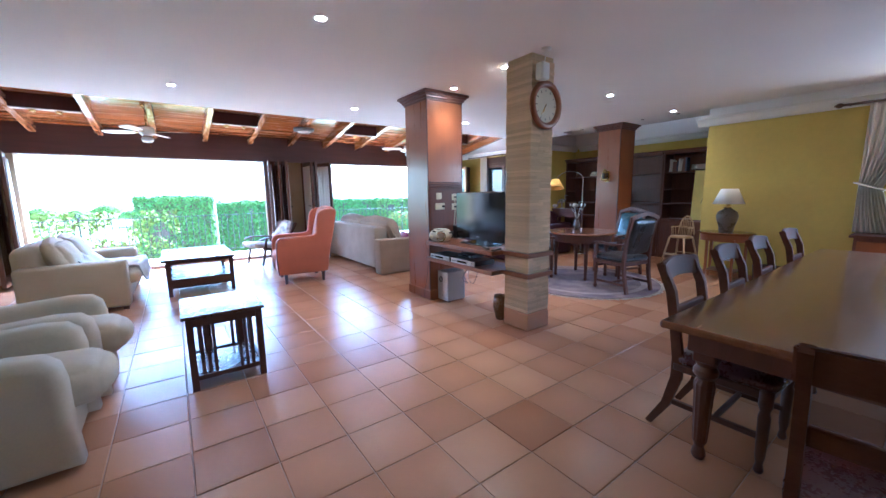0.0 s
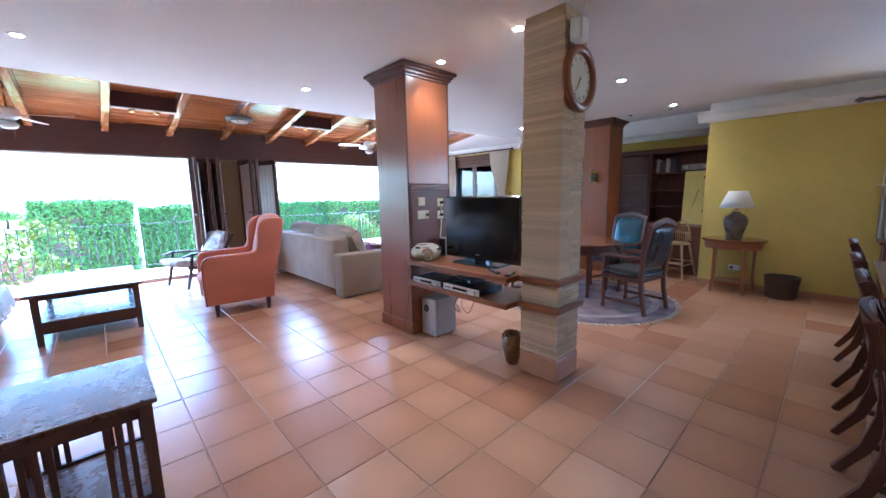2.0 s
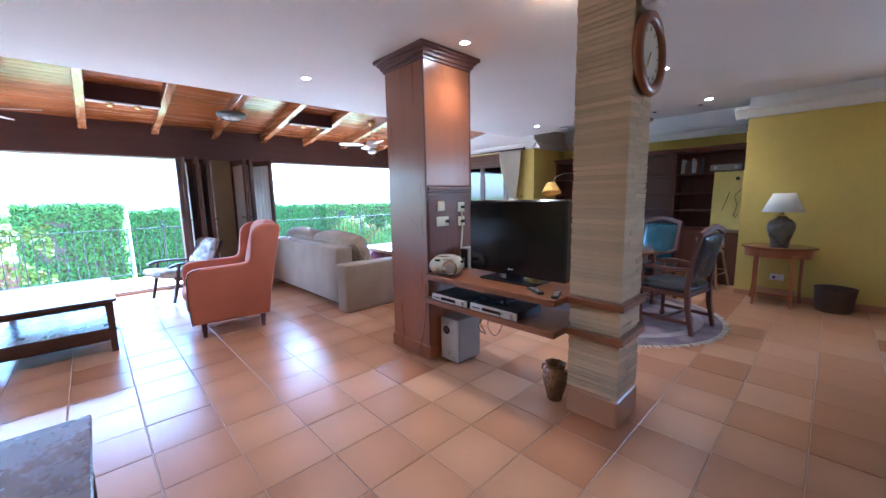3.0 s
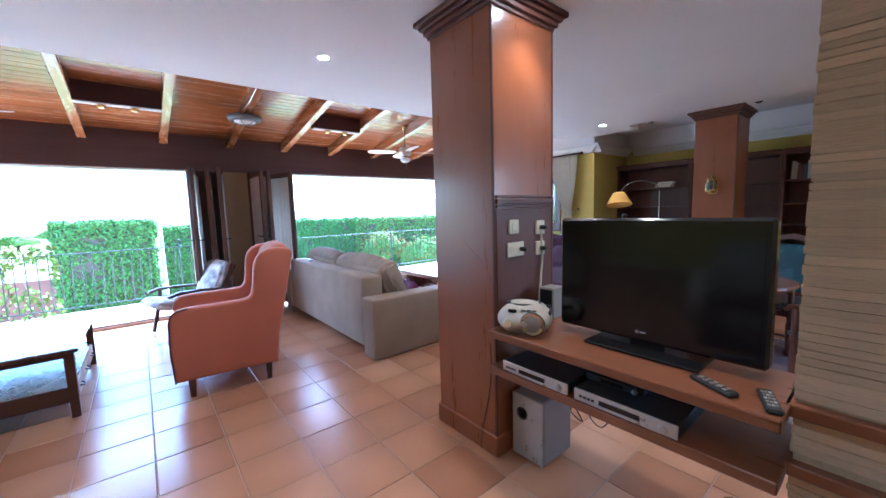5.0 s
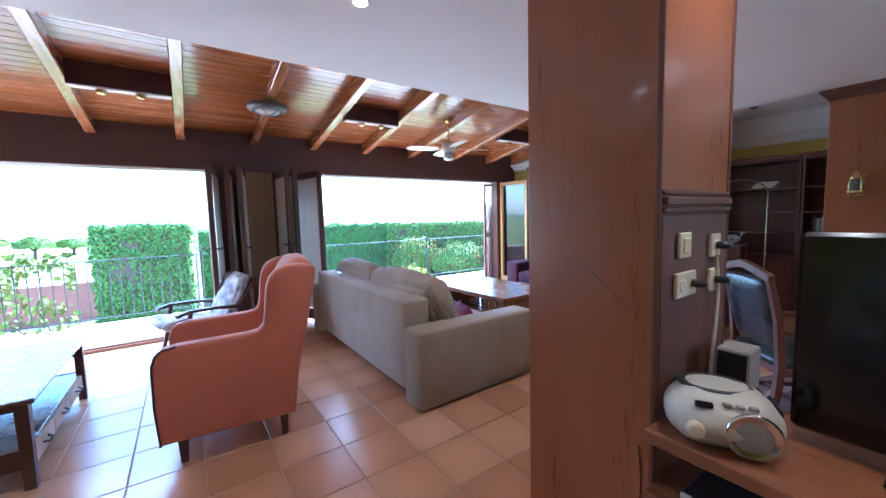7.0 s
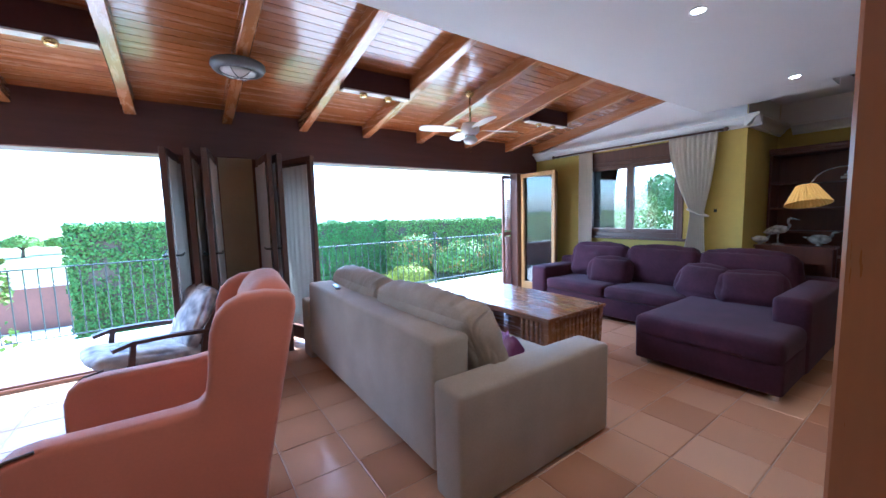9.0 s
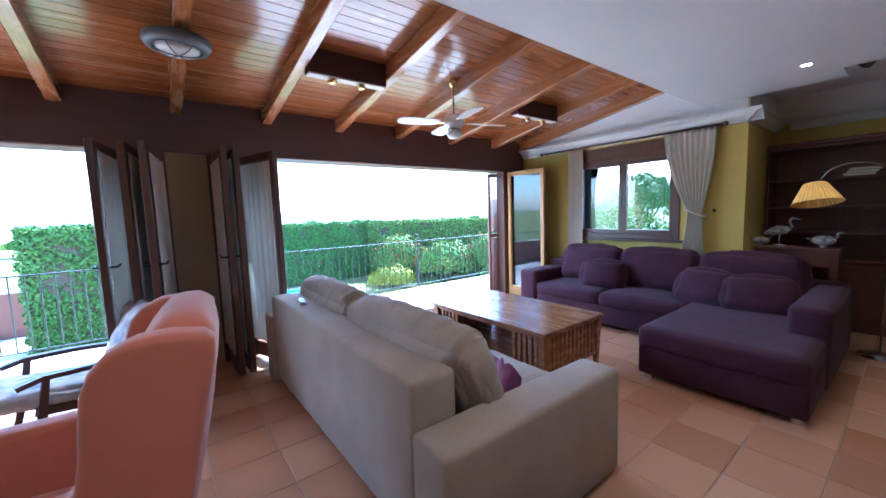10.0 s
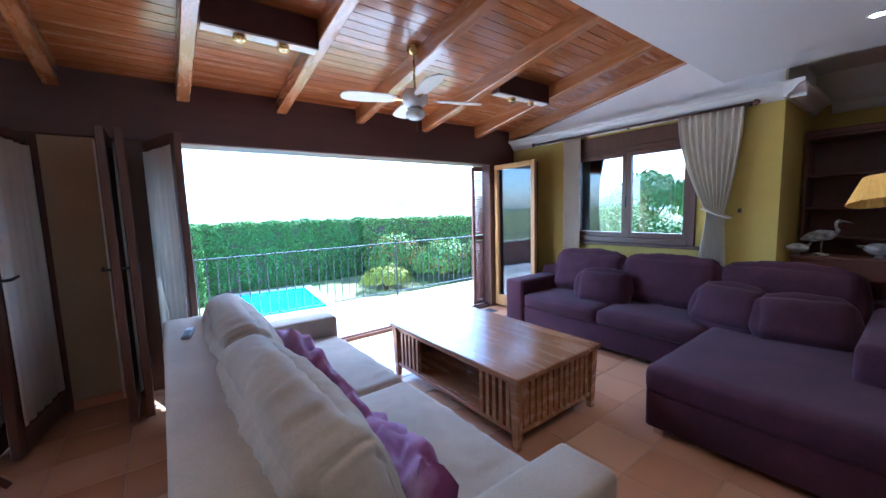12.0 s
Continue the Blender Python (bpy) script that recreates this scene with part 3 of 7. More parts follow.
def boombox(x, y, rz):
    t = thing("boombox", place(x, y, 0.81, rz), "silver portable cd radio with a round speaker and a beige knob", "radio")
    bm = bmesh.new()
    cushion(bm, -0.095, 0.105, -0.135, 0.135, 0.004, 0.150, 0.012, 12, 3.4, 0)
    for v in bm.verts:
        v.co.x += 0.30 * max(0.0, v.co.z - 0.07)
    part("body", bm, CHAMPAGNE, t, "", True)
    bm = bmesh.new()
    lathe(bm, [(0.060, 0), (0.066, 0.006), (0.061, 0.014), (0.056, 0.010)], 28, pose(-0.092, -0.058, 0.072, 0, -90, 0))
    sp = part("speaker", bm, CHROME, t, "round speaker with a bright ring", True)
    bm = bmesh.new()
    lathe(bm, [(0.057, 0.002), (0.050, 0.009), (0.02, 0.014), (0.002, 0.015)], 24, pose(-0.092, -0.058, 0.072, 0, -90, 0))
    part("grille", bm, GREYBOX, sp, "grey speaker mesh", True)
    bm = bmesh.new()
    lathe(bm, [(0.088, 0), (0.090, 0.006), (0.080, 0.012), (0.072, 0.008)], 32, pose(0.045, 0.012, 0.147), (0.82, 1.1))
    part("lid_ring", bm, BLACKM, t, "dark oval ring", True)
    bm = bmesh.new()
    lathe(bm, [(0.070, 0), (0.068, 0.009), (0.04, 0.013), (0.002, 0.014)], 28, pose(0.045, 0.012, 0.147), (0.82, 1.1))
    part("cd_lid", bm, CHAMPAGNE, t, "", True)
    bx("side_panel", (-0.02, 0.09, -0.142, -0.128, 0.05, 0.125), BLACKM, t, 0.006, "black side panel")
    bx("display", (-0.078, -0.062, 0.03, 0.075, 0.122, 0.138), BLACK, t, 0.003)
    bm = bmesh.new()
    lathe(bm, [(0.024, 0), (0.023, 0.016), (0.013, 0.019), (0.002, 0.019)], 18, pose(-0.094, 0.075, 0.066, 0, -90, 0))
    part("tuning_knob", bm, IVORY, t, "beige round knob", True)
    for k in range(3):
        bx("button", (-0.070, -0.055, -0.075 + 0.03 * k, -0.053 + 0.03 * k, 0.132, 0.142), GREYBOX, t, 0.002)
    bm = bmesh.new()
    tube(bm, [(0.105, -0.125, 0.10), (0.135, -0.12, 0.115), (0.138, 0.12, 0.115), (0.105, 0.125, 0.10)], 0.010, 8)
    part("carry_handle", bm, BLACKM, t, "", True)
    return t


boombox(2.635, 3.765, 28)


def player(name, x, y, w, d, h, label, zz=0.60, front=SILVER):
    t = thing(name, place(x, y, zz), label, "player")
    bx("casing", (-d / 2, d / 2, -w / 2, w / 2, 0.006, h), BLACKM, t, 0.004)
    bx("front_panel", (-d / 2 - 0.008, -d / 2 + 0.002, -w / 2, w / 2, 0.006, h), front, t, 0.003, "brushed silver front")
    bx("display", (-d / 2 - 0.0095, -d / 2 - 0.007, -w * 0.18, w * 0.22, h * 0.35, h * 0.72), BLACK, t, 0)
    bm = bmesh.new()
    lathe(bm, [(h * 0.3, 0), (h * 0.28, 0.012), (h * 0.1, 0.013)], 16, pose(-d / 2 - 0.007, -w * 0.38, h * 0.5, 0, -90, 0))
    part("knob", bm, SILVER, t, "", True)
    for k in range(4):
        bx("button", (-d / 2 - 0.0105, -d / 2 - 0.007, w * (0.27 + 0.045 * k), w * (0.30 + 0.045 * k), h * 0.42, h * 0.6), BLACKM, t, 0)
    for sx in (-1, 1):
        for sy in (-1, 1):
            bx("foot", (sx * d * 0.38 - 0.012, sx * d * 0.38 + 0.012, sy * w * 0.4 - 0.012, sy * w * 0.4 + 0.012, 0, 0.007), BLACKM, t, 0)
    return t


player("dvd_player", 2.66, 3.62, 0.40, 0.28, 0.06, "silver and black dvd player on the lower shelf")
player("video_recorder", 2.67, 3.17, 0.43, 0.30, 0.062, "black and silver video recorder on the lower shelf")
player("set_top_box", 2.72, 3.26, 0.26, 0.17, 0.04, "small black set-top box stacked on the recorder", 0.662, BLACKM)


def remote(x, y, rz, n):
    t = thing("remote_control", place(x, y, 0.81, rz), "black remote control lying on the shelf", "remote", "remotes on the shelf")
    bx("casing", (-0.085, 0.085, -0.023, 0.023, 0, 0.018), BLACKM, t, 0.006)
    for i in range(5):
        for j in range(3):
            bx("button", (-0.06 + i * 0.026, -0.046 + i * 0.026, -0.015 + j * 0.011, -0.007 + j * 0.011, 0.017, 0.0205), SILVER if (i + j + n) % 3 == 0 else GREYBOX, t, 0)


remote(2.62, 2.88, 62, 1)
remote(2.62, 2.72, 20, 2)

t = thing("subwoofer", place(2.815, 3.785), "grey box subwoofer standing under the shelves", "speaker")
bx("casing", (-0.13, 0.15, -0.11, 0.11, 0.012, 0.40), GREYBOX, t, 0.008)
bx("front_baffle", (-0.142, -0.129, -0.108, 0.108, 0.014, 0.398), SILVER, t, 0.004)
bm = bmesh.new()
lathe(bm, [(0.034, 0), (0.038, 0.006), (0.03, 0.008), (0.024, -0.02)], 20, pose(-0.142, 0.03, 0.29, 0, -90, 0))
part("bass_port", bm, BLACKM, t, "black ring port", True)
for sx in (-1, 1):
    for sy in (-1, 1):
        bx("foot", (sx * 0.1 - 0.015, sx * 0.1 + 0.015, sy * 0.08 - 0.015, sy * 0.08 + 0.015, 0, 0.014), BLACKM, t, 0)
t = thing("small_speaker", place(2.99, 3.83, 0.81), "small grey speaker box behind the radio", "speaker")
bx("casing", (-0.06, 0.06, -0.05, 0.05, 0, 0.19), GREYBOX, t, 0.006)
bx("grille", (-0.066, -0.058, -0.044, 0.044, 0.01, 0.18), BLACKM, t, 0.002)


def cable(pts, r=0.004, mat=BLACKM, label="thin black cable hanging behind the shelves"):
    bm = bmesh.new()
    P = [Vector(p) for p in pts]
    out = []
    for i in range(len(P) - 1):
        p0, p1, p2, p3 = P[max(i - 1, 0)], P[i], P[i + 1], P[min(i + 2, len(P) - 1)]
        for s in range(6):
            u = s / 6
            out.append(0.5 * ((2 * p1) + (p2 - p0) * u + (2 * p0 - 5 * p1 + 4 * p2 - p3) * u * u + (3 * p1 - p0 - 3 * p2 + p3) * u ** 3))
    out.append(P[-1])
    tube(bm, out, r, 6)
    return tagged(part("cable", bm, mat, None, "", True), label, "cable", "cables at the television")


cable([(2.92, 3.66, 0.555), (2.93, 3.60, 0.42), (2.90, 3.64, 0.30), (2.93, 3.58, 0.24), (2.91, 3.63, 0.36), (2.94, 3.56, 0.44), (2.95, 3.54, 0.555)])
cable([(2.93, 3.50, 0.555), (2.90, 3.53, 0.34), (2.92, 3.46, 0.26), (2.94, 3.40, 0.38), (2.95, 3.38, 0.555)], 0.003)
cable([(2.99, 3.915, 1.36), (2.985, 3.90, 1.20), (2.97, 3.90, 1.05), (2.96, 3.905, 0.90), (2.95, 3.90, 0.812)], 0.007, IVORY, "ivory cable bundle down the column")


cable([(2.566, 4.17, 1.30), (2.565, 4.09, 1.24), (2.566, 4.01, 1.18)], 0.0011, BLACKM, "thin dark wire across the wooden column")
cable([(2.572, 3.975, 0.70), (2.572, 3.965, 0.55), (2.572, 3.99, 0.36), (2.572, 4.03, 0.20), (2.558, 4.04, 0.10), (2.556, 4.05, 0.004)], 0.0022, BLACKM, "thin dark cable hanging down the wooden column")


def socket(x, z, kind):
    t = thing("wall_socket", place(x, 3.922, z), "square ivory socket plate on the column", "socket", "sockets on the column")
    w = 0.075 if kind == 2 else 0.043
    bx("plate", (-w, w, -0.012, 0.002, -0.043, 0.043), IVORY, t, 0.004)
    if kind == 0:
        bx("rocker", (-0.024, 0.024, -0.017, -0.011, -0.026, 0.026), IVORY, t, 0.003)
    for dx in ((-0.035, 0.04) if kind == 2 else ((0.0,) if kind == 1 else ())):
        bm = bmesh.new()
        lathe(bm, [(0.021, 0), (0.021, 0.003), (0.017, 0.002)], 18, pose(dx, -0.012, 0, 90, 0, 0))
        part("outlet", bm, IVORY, t, "", True)
    if kind:
        bm = bmesh.new()
        lathe(bm, [(0.014, 0), (0.014, 0.03), (0.006, 0.045)], 12, pose(0.04 if kind == 2 else 0.0, -0.014, 0, 90, 0, 0))
        part("plug", bm, BLACKM, t, "black plug", True)


socket(2.73, 1.385, 0)
socket(2.745, 1.25, 2)
socket(2.985, 1.37, 1)
socket(2.985, 1.24, 1)

t = thing("wall_clock", pose(2.87, 2.338, 2.24, 90, 0, 0), "round wooden wall clock with a cream dial on the brick column", "clock")
bm = bmesh.new()
prof = [(0.20, 0.0), (0.215, 0.02), (0.205, 0.045), (0.17, 0.05), (0.155, 0.035), (0.15, 0.012)]
lathe(bm, prof, 40, None, (1.04, 1.06))
part("rim", bm, MAHOG, t, "", True)
bm = bmesh.new()
lathe(bm, [(0.152, 0.010), (0.152, 0.020), (0.0005, 0.021)], 40, None, (1.04, 1.06))
part("dial", bm, IVORY, t, "cream dial")
for k in range(12):
    a = math.radians(30 * k)
    bm = bmesh.new()
    box(bm, -0.003, 0.003, 0.115, 0.138, 0.021, 0.0225, 0, 1, Matrix.Diagonal((1.04, 1.06, 1, 1)) @ Matrix.Rotation(a, 4, "Z"))
    part("hour_mark", bm, BLACKM, t)
for ln, a, w in ((0.075, -205, 0.005), (0.11, -215, 0.0035)):
    bm = bmesh.new()
    box(bm, -w, w, -0.015, ln, 0.024, 0.026, 0, 1, Matrix.Rotation(radians(a), 4, "Z"))
    part("hand", bm, BRASS, t)

t = thing("wall_speaker", place(2.77, 2.335, 2.52), "small white loudspeaker fixed high on the brick column", "speaker")
bx("casing", (-0.055, 0.055, -0.10, -0.012, -0.075, 0.075), WHITEP, t, 0.012)
bx("bracket", (-0.018, 0.018, -0.02, 0.016, -0.02, 0.02), WHITEP, t, 0.003)
t = thing("smoke_detector", place(2.74, 2.22, FLAT - 0.002), "small round white detector under the ceiling", "detector")
bm = bmesh.new()
lathe(bm, [(0.045, 0), (0.045, -0.02), (0.03, -0.035), (0.012, -0.037)], 24)
part("housing", bm, WHITEP, t, "", True)
bm = bmesh.new()
tube(bm, [(0.0, 0, -0.03), (0.02, 0.03, -0.10), (0.03, 0.09, -0.11)], 0.004, 6)
part("wire", bm, WHITEP, t)

t = thing("clay_jar", place(2.77, 2.80), "brown glazed clay jar standing on the tiles", "jar")
bm = bmesh.new()
lathe(bm, [(0.045, 0), (0.055, 0.01), (0.065, 0.06), (0.085, 0.14), (0.088, 0.19), (0.07, 0.235), (0.062, 0.25), (0.074, 0.265), (0.074, 0.275), (0.062, 0.275), (0.058, 0.2)], 28)
part("body", bm, CLAY, t, "", True)
for s in (-1, 1):
    bm = bmesh.new()
    tube(bm, [(0, s * 0.068, 0.245), (0, s * 0.10, 0.235), (0, s * 0.105, 0.20), (0, s * 0.084, 0.17)], 0.009, 8)
    part("handle", bm, CLAY, t, "", True)


# ---- beige sofa ----
def beige_sofa():
    t = thing("sofa", place(2.72, 5.685), "beige cloth three-seat sofa with loose back cushions on the tiles", "sofa")
    W, D = 2.82, 1.26
    for nm, a, b in (("arm", 0.0, 0.24), ("arm", W - 0.24, W)):
        bm = bmesh.new()
        box(bm, 0.0, D, a, b, 0.012, 0.635, 0.028, 3)
        for v in bm.verts:
            if v.co.z > 0.3:
                v.co.z -= 0.02 * (v.co.x / D)
        part(nm, bm, BEIGE, t, "", True)
    bm = bmesh.new()
    box(bm, 0.004, 0.25, 0.245, W - 0.245, 0.10, 0.83, 0.03, 3)
    for v in bm.verts:
        if v.co.z > 0.5:
            v.co.x += 0.05 * (v.co.z - 0.5)
    part("backrest", bm, BEIGE, t, "", True)
    bx("base", (0.20, D - 0.06, 0.245, W - 0.245, 0.06, 0.27), BEIGE, t, 0.02)
    sw = (W - 0.49) / 2
    for k in range(2):
        bm = bmesh.new()
        cushion(bm, 0.26, D - 0.01, 0.247 + k * sw, 0.243 + (k + 1) * sw, 0.26, 0.455, 0.03, 44, 7, 0.006, 3 + k, None, 6, 0.016)
        part("seat_cushion", bm, BEIGE, t, "", True)
    for k in range(2):
        bm = bmesh.new()
        m = pose(0.43, 0.25 + sw * (k + 0.5), 0.665, 0, -20 + 3 * k, 2 - 3 * k)
        cushion(bm, -0.125, 0.125, -sw / 2 + 0.01, sw / 2 - 0.01, -0.28, 0.29, 0.07, 64, 3.6, 0.005, 20 + k * 5, m, 4, 0.022)
        part("back_cushion", bm, BEIGE, t, "", True)
    return t


beige_sofa()
t = thing("throw", place(2.76, 5.75), "purple patterned throw crumpled along the sofa cushions", "throw")
bm = bmesh.new()
rows = []
for i in range(91):
    u = i / 90
    y = 0.30 + u * 2.05
    ring = []
    for j in range(14):
        a = math.pi * j / 13
        rr = 0.11 + 0.02 * math.sin(9 * u + 1)
        k = noise.noise(Vector((u * 15, j * 0.45, 1.0))) * 0.05 + noise.noise(Vector((u * 34, j * 0.9, 5.0))) * 0.016
        ring.append(bm.verts.new((0.66 + 0.05 * math.sin(5 * u) - math.cos(a) * (rr + k) * 1.05, y + 0.02 * math.sin(j + 8 * u), 0.465 + math.sin(a) * (rr * 2.3 + k * 2) * (0.75 + 0.25 * math.sin(3 + 7 * u)))))
    rows.append(ring)
for a, b in zip(rows, rows[1:]):
    for j in range(13):
        bm.faces.new((a[j], a[j + 1], b[j + 1], b[j]))
    bm.faces.new((a[13], a[0], b[0], b[13]))
bm.faces.new(rows[0]); bm.faces.new(rows[-1][::-1])
bmesh.ops.recalc_face_normals(bm, faces=bm.faces)
part("cloth", bm, SCARF, t, "", True)
t = thing("remote_control", place(2.86, 7.75, 0.832, 80), "grey remote control lying on the sofa back", "remote")
bx("casing", (-0.10, 0.10, -0.024, 0.024, 0, 0.02), SILVER, t, 0.006)
bx("key_panel", (-0.09, 0.03, -0.018, 0.018, 0.0185, 0.0215), BLACKM, t, 0.001)


# ---- wing armchair ----
def wing_chair(m):
    t = thing("wing_armchair", m, "orange-red wing armchair with dark piping on wooden legs", "armchair")
    W = 0.76
    out = [(-0.14, 0.16), (-0.155, 0.40), (-0.15, 0.66), (-0.13, 0.72), (-0.09, 0.75), (-0.02, 0.762), (0.15, 0.765), (0.36, 0.77), (0.43, 0.78), (0.46, 0.81), (0.475, 0.89), (0.482, 0.98), (0.492, 1.06),
           (0.515, 1.125), (0.555, 1.17), (0.62, 1.20), (0.70, 1.205), (0.79, 1.19), (0.815, 1.165), (0.815, 1.12), (0.79, 1.0), (0.735, 0.74), (0.67, 0.44), (0.63, 0.16)]
    for y0, y1 in ((0.0, 0.115), (W - 0.115, W)):
        bm = bmesh.new()
        a = [bm.verts.new((x, y0, z)) for x, z in out]
        b = [bm.verts.new((x, y1, z)) for x, z in out]
        fa, fb = bm.faces.new(a), bm.faces.new(b[::-1])
        for k in range(len(out)):
            bm.faces.new((a[k], b[k], b[(k + 1) % len(out)], a[(k + 1) % len(out)]))
        bmesh.ops.recalc_face_normals(bm, faces=bm.faces)
        es = list(set(fa.edges) | set(fb.edges))
        bmesh.ops.bevel(bm, geom=es, offset=0.028, segments=4, affect="EDGES", profile=0.5)
        part("side_wing", bm, ORANGE, t, "", True)
        bm = bmesh.new()
        yp = y0 + 0.006 if y0 < 0.3 else y1 - 0.006
        tube(bm, [(x + 0.004, yp, z) for x, z in out[0:6]], 0.006, 6)
        part("piping", bm, DARKWOOD, t, "dark piping", True)
    bm = bmesh.new()
    cushion(bm, 0.52, 0.73, 0.075, W - 0.075, 0.22, 1.215, 0.03, 12, 4.5, 0.004, 2)
    for v in bm.verts:
        v.co.x += 0.21 * (v.co.z - 0.72)
    part("backrest", bm, ORANGE, t, "", True)
    bm = bmesh.new()
    box(bm, -0.125, 0.62, 0.11, W - 0.11, 0.16, 0.36, 0.02, 2)
    part("seat_base", bm, ORANGE, t, "", True)
    bm = bmesh.new()
    cushion(bm, -0.16, 0.52, 0.118, W - 0.118, 0.35, 0.53, 0.03, 10, 5, 0.003, 7)
    part("seat_cushion", bm, ORANGE, t, "", True)
    legs4(t, -0.03, 0.555, 0.07, W - 0.07, 0.17, 0.055, DARKWOOD, 0.7)
    return t


wing_chair(place(1.272, 6.067, 0, -6))


# ---- wooden easy chair with mottled cushions ----
def easy_chair(m):
    t = thing("easy_chair", m, "dark wooden easy chair with grey mottled tufted cushions", "chair")
    for s in (-1, 1):
        y = s * 0.30
        bm = bmesh.new()
        bar(bm, [(-0.42, y, 0.545), (-0.30, y, 0.575), (-0.05, y, 0.565), (0.25, y, 0.53)], 0.03, 0.062, (0, 1, 0))
        part("armrest", bm, DARKWOOD, t)
        bm = bmesh.new()
        bar(bm, [(-0.40, y, 0.02), (-0.33, y, 0.30), (-0.29, y, 0.56)], [0.03, 0.045, 0.035], 0.034, (0, 1, 0))
        part("front_leg", bm, DARKWOOD, t)
        bm = bmesh.new()
        bar(bm, [(0.36, y, 0.02), (0.18, y, 0.30), (0.22, y, 0.55), (0.40, y, 0.84)], [0.03, 0.05, 0.045, 0.03], 0.034, (0, 1, 0))
        part("back_post", bm, DARKWOOD, t)
        bm = bmesh.new()
        bar(bm, [(-0.35, y * 0.93, 0.36), (0.20, y * 0.93, 0.27)], 0.05, 0.026, (0, 1, 0))
        part("side_rail", bm, DARKWOOD, t)
    bm = bmesh.new()
    box(bm, 0.375, 0.405, -0.30, 0.30, 0.77, 0.85, 0.01)
    part("top_rail", bm, DARKWOOD, t)
    for k in range(4):
        bm = bmesh.new()
        bar(bm, [(0.21, -0.2 + k * 0.133, 0.30), (0.385, -0.2 + k * 0.133, 0.79)], 0.012, 0.035, (0, 1, 0))
        part("back_slat", bm, DARKWOOD, t)
    bm = bmesh.new()
    m2 = pose(-0.12, 0, 0.385, 0, 9, 0)
    cushion(bm, -0.40, 0.34, -0.28, 0.28, -0.05, 0.055, 0.03, 14, 4, 0.014, 5, m2, 9)
    part("seat_cushion", bm, TIEDYE, t, "grey and white tufted seat cushion", True)
    bm = bmesh.new()
    m2 = pose(0.225, 0, 0.62, 0, 24, 0)
    cushion(bm, -0.05, 0.05, -0.27, 0.27, -0.27, 0.27, 0.03, 14, 4, 0.016, 9, m2, 9)
    part("back_cushion", bm, TIEDYE, t, "grey and white tufted back cushion", True)
    return t


easy_chair(place(1.52, 8.40, 0, 18))


# ---- low table with drawers ----
def low_table():
    t = thing("low_table", place(-0.30, 6.37), "dark wooden low table with a lower shelf and small drawers", "table")
    W, D = 0.85, 1.40
    bx("tabletop", (-0.05, W + 0.03, -0.02, D + 0.02, 0.508, 0.54), WORNTOP, t, 0.008)
    bx("apron", (0.03, W - 0.04, 0.03, D - 0.03, 0.465, 0.508), DARKWOOD, t, 0.003)
    legs4(t, 0.03, W - 0.03, 0.03, D - 0.03, 0.508, 0.06, DARKWOOD, 0.85)
    bx("shelf", (0.03, W - 0.03, 0.03, D - 0.03, 0.215, 0.24), WORNTOP, t, 0.003)
    bx("front_rail", (0.05, W - 0.05, 0.012, 0.035, 0.13, 0.245), DARKWOOD, t, 0.003)
    bx("front_rail", (0.05, W - 0.05, D - 0.035, D - 0.012, 0.13, 0.245), DARKWOOD, t, 0.003)
    n = 3
    for k in range(n):
        a = 0.07 + k * (D - 0.14) / n
        b = a + (D - 0.14) / n - 0.02
        d = bx("drawer", (W - 0.06, W - 0.015, a, b, 0.11, 0.225), CREAM, t, 0.004, "pale drawer front")
        bm = bmesh.new()
        tube(bm, [(W - 0.016, (a + b) / 2 - 0.05, 0.175), (W + 0.012, (a + b) / 2 - 0.03, 0.165), (W + 0.012, (a + b) / 2 + 0.03, 0.165), (W - 0.016, (a + b) / 2 + 0.05, 0.175)], 0.006, 6)
        part("handle", bm, IRON, d, "dark iron handle", True)
    bx("drawer_case", (0.05, W - 0.06, 0.05, D - 0.05, 0.11, 0.214), DARKWOOD, t, 0.003)
    return t


low_table()


# ---- small slatted side table ----
def side_table():
    t = thing("side_table", place(-0.135, 3.03), "dark wooden mission-style side table with slatted sides", "table")
    W, D = 0.50, 0.60
    bx("tabletop", (-0.025, W + 0.02, -0.02, D + 0.02, 0.55, 0.575), WORNTOP, t, 0.005)
    legs4(t, 0.022, W - 0.022, 0.022, D - 0.022, 0.55, 0.044, DARKWOOD)
    for y in (0.022, D - 0.022):
        bx("top_rail", (0.044, W - 0.044, y - 0.012, y + 0.012, 0.485, 0.55), DARKWOOD, t, 0.002)
        bx("bottom_rail", (0.044, W - 0.044, y - 0.012, y + 0.012, 0.075, 0.11), DARKWOOD, t, 0.002)
        for x in (0.085, 0.125, 0.165, W - 0.165, W - 0.125, W - 0.085):
            bx("slat", (x - 0.011, x + 0.011, y - 0.006, y + 0.006, 0.11, 0.485), DARKWOOD, t, 0)
    for x in (0.022, W - 0.022):
        bx("side_rail", (x - 0.012, x + 0.012, 0.044, D - 0.044, 0.485, 0.55), DARKWOOD, t, 0.002)
        bx("side_rail", (x - 0.012, x + 0.012, 0.044, D - 0.044, 0.075, 0.11), DARKWOOD, t, 0.002)
    bx("lower_shelf", (0.03, W - 0.03, 0.04, D - 0.04, 0.082, 0.098), WORNTOP, t, 0.002)
    return t


side_table()


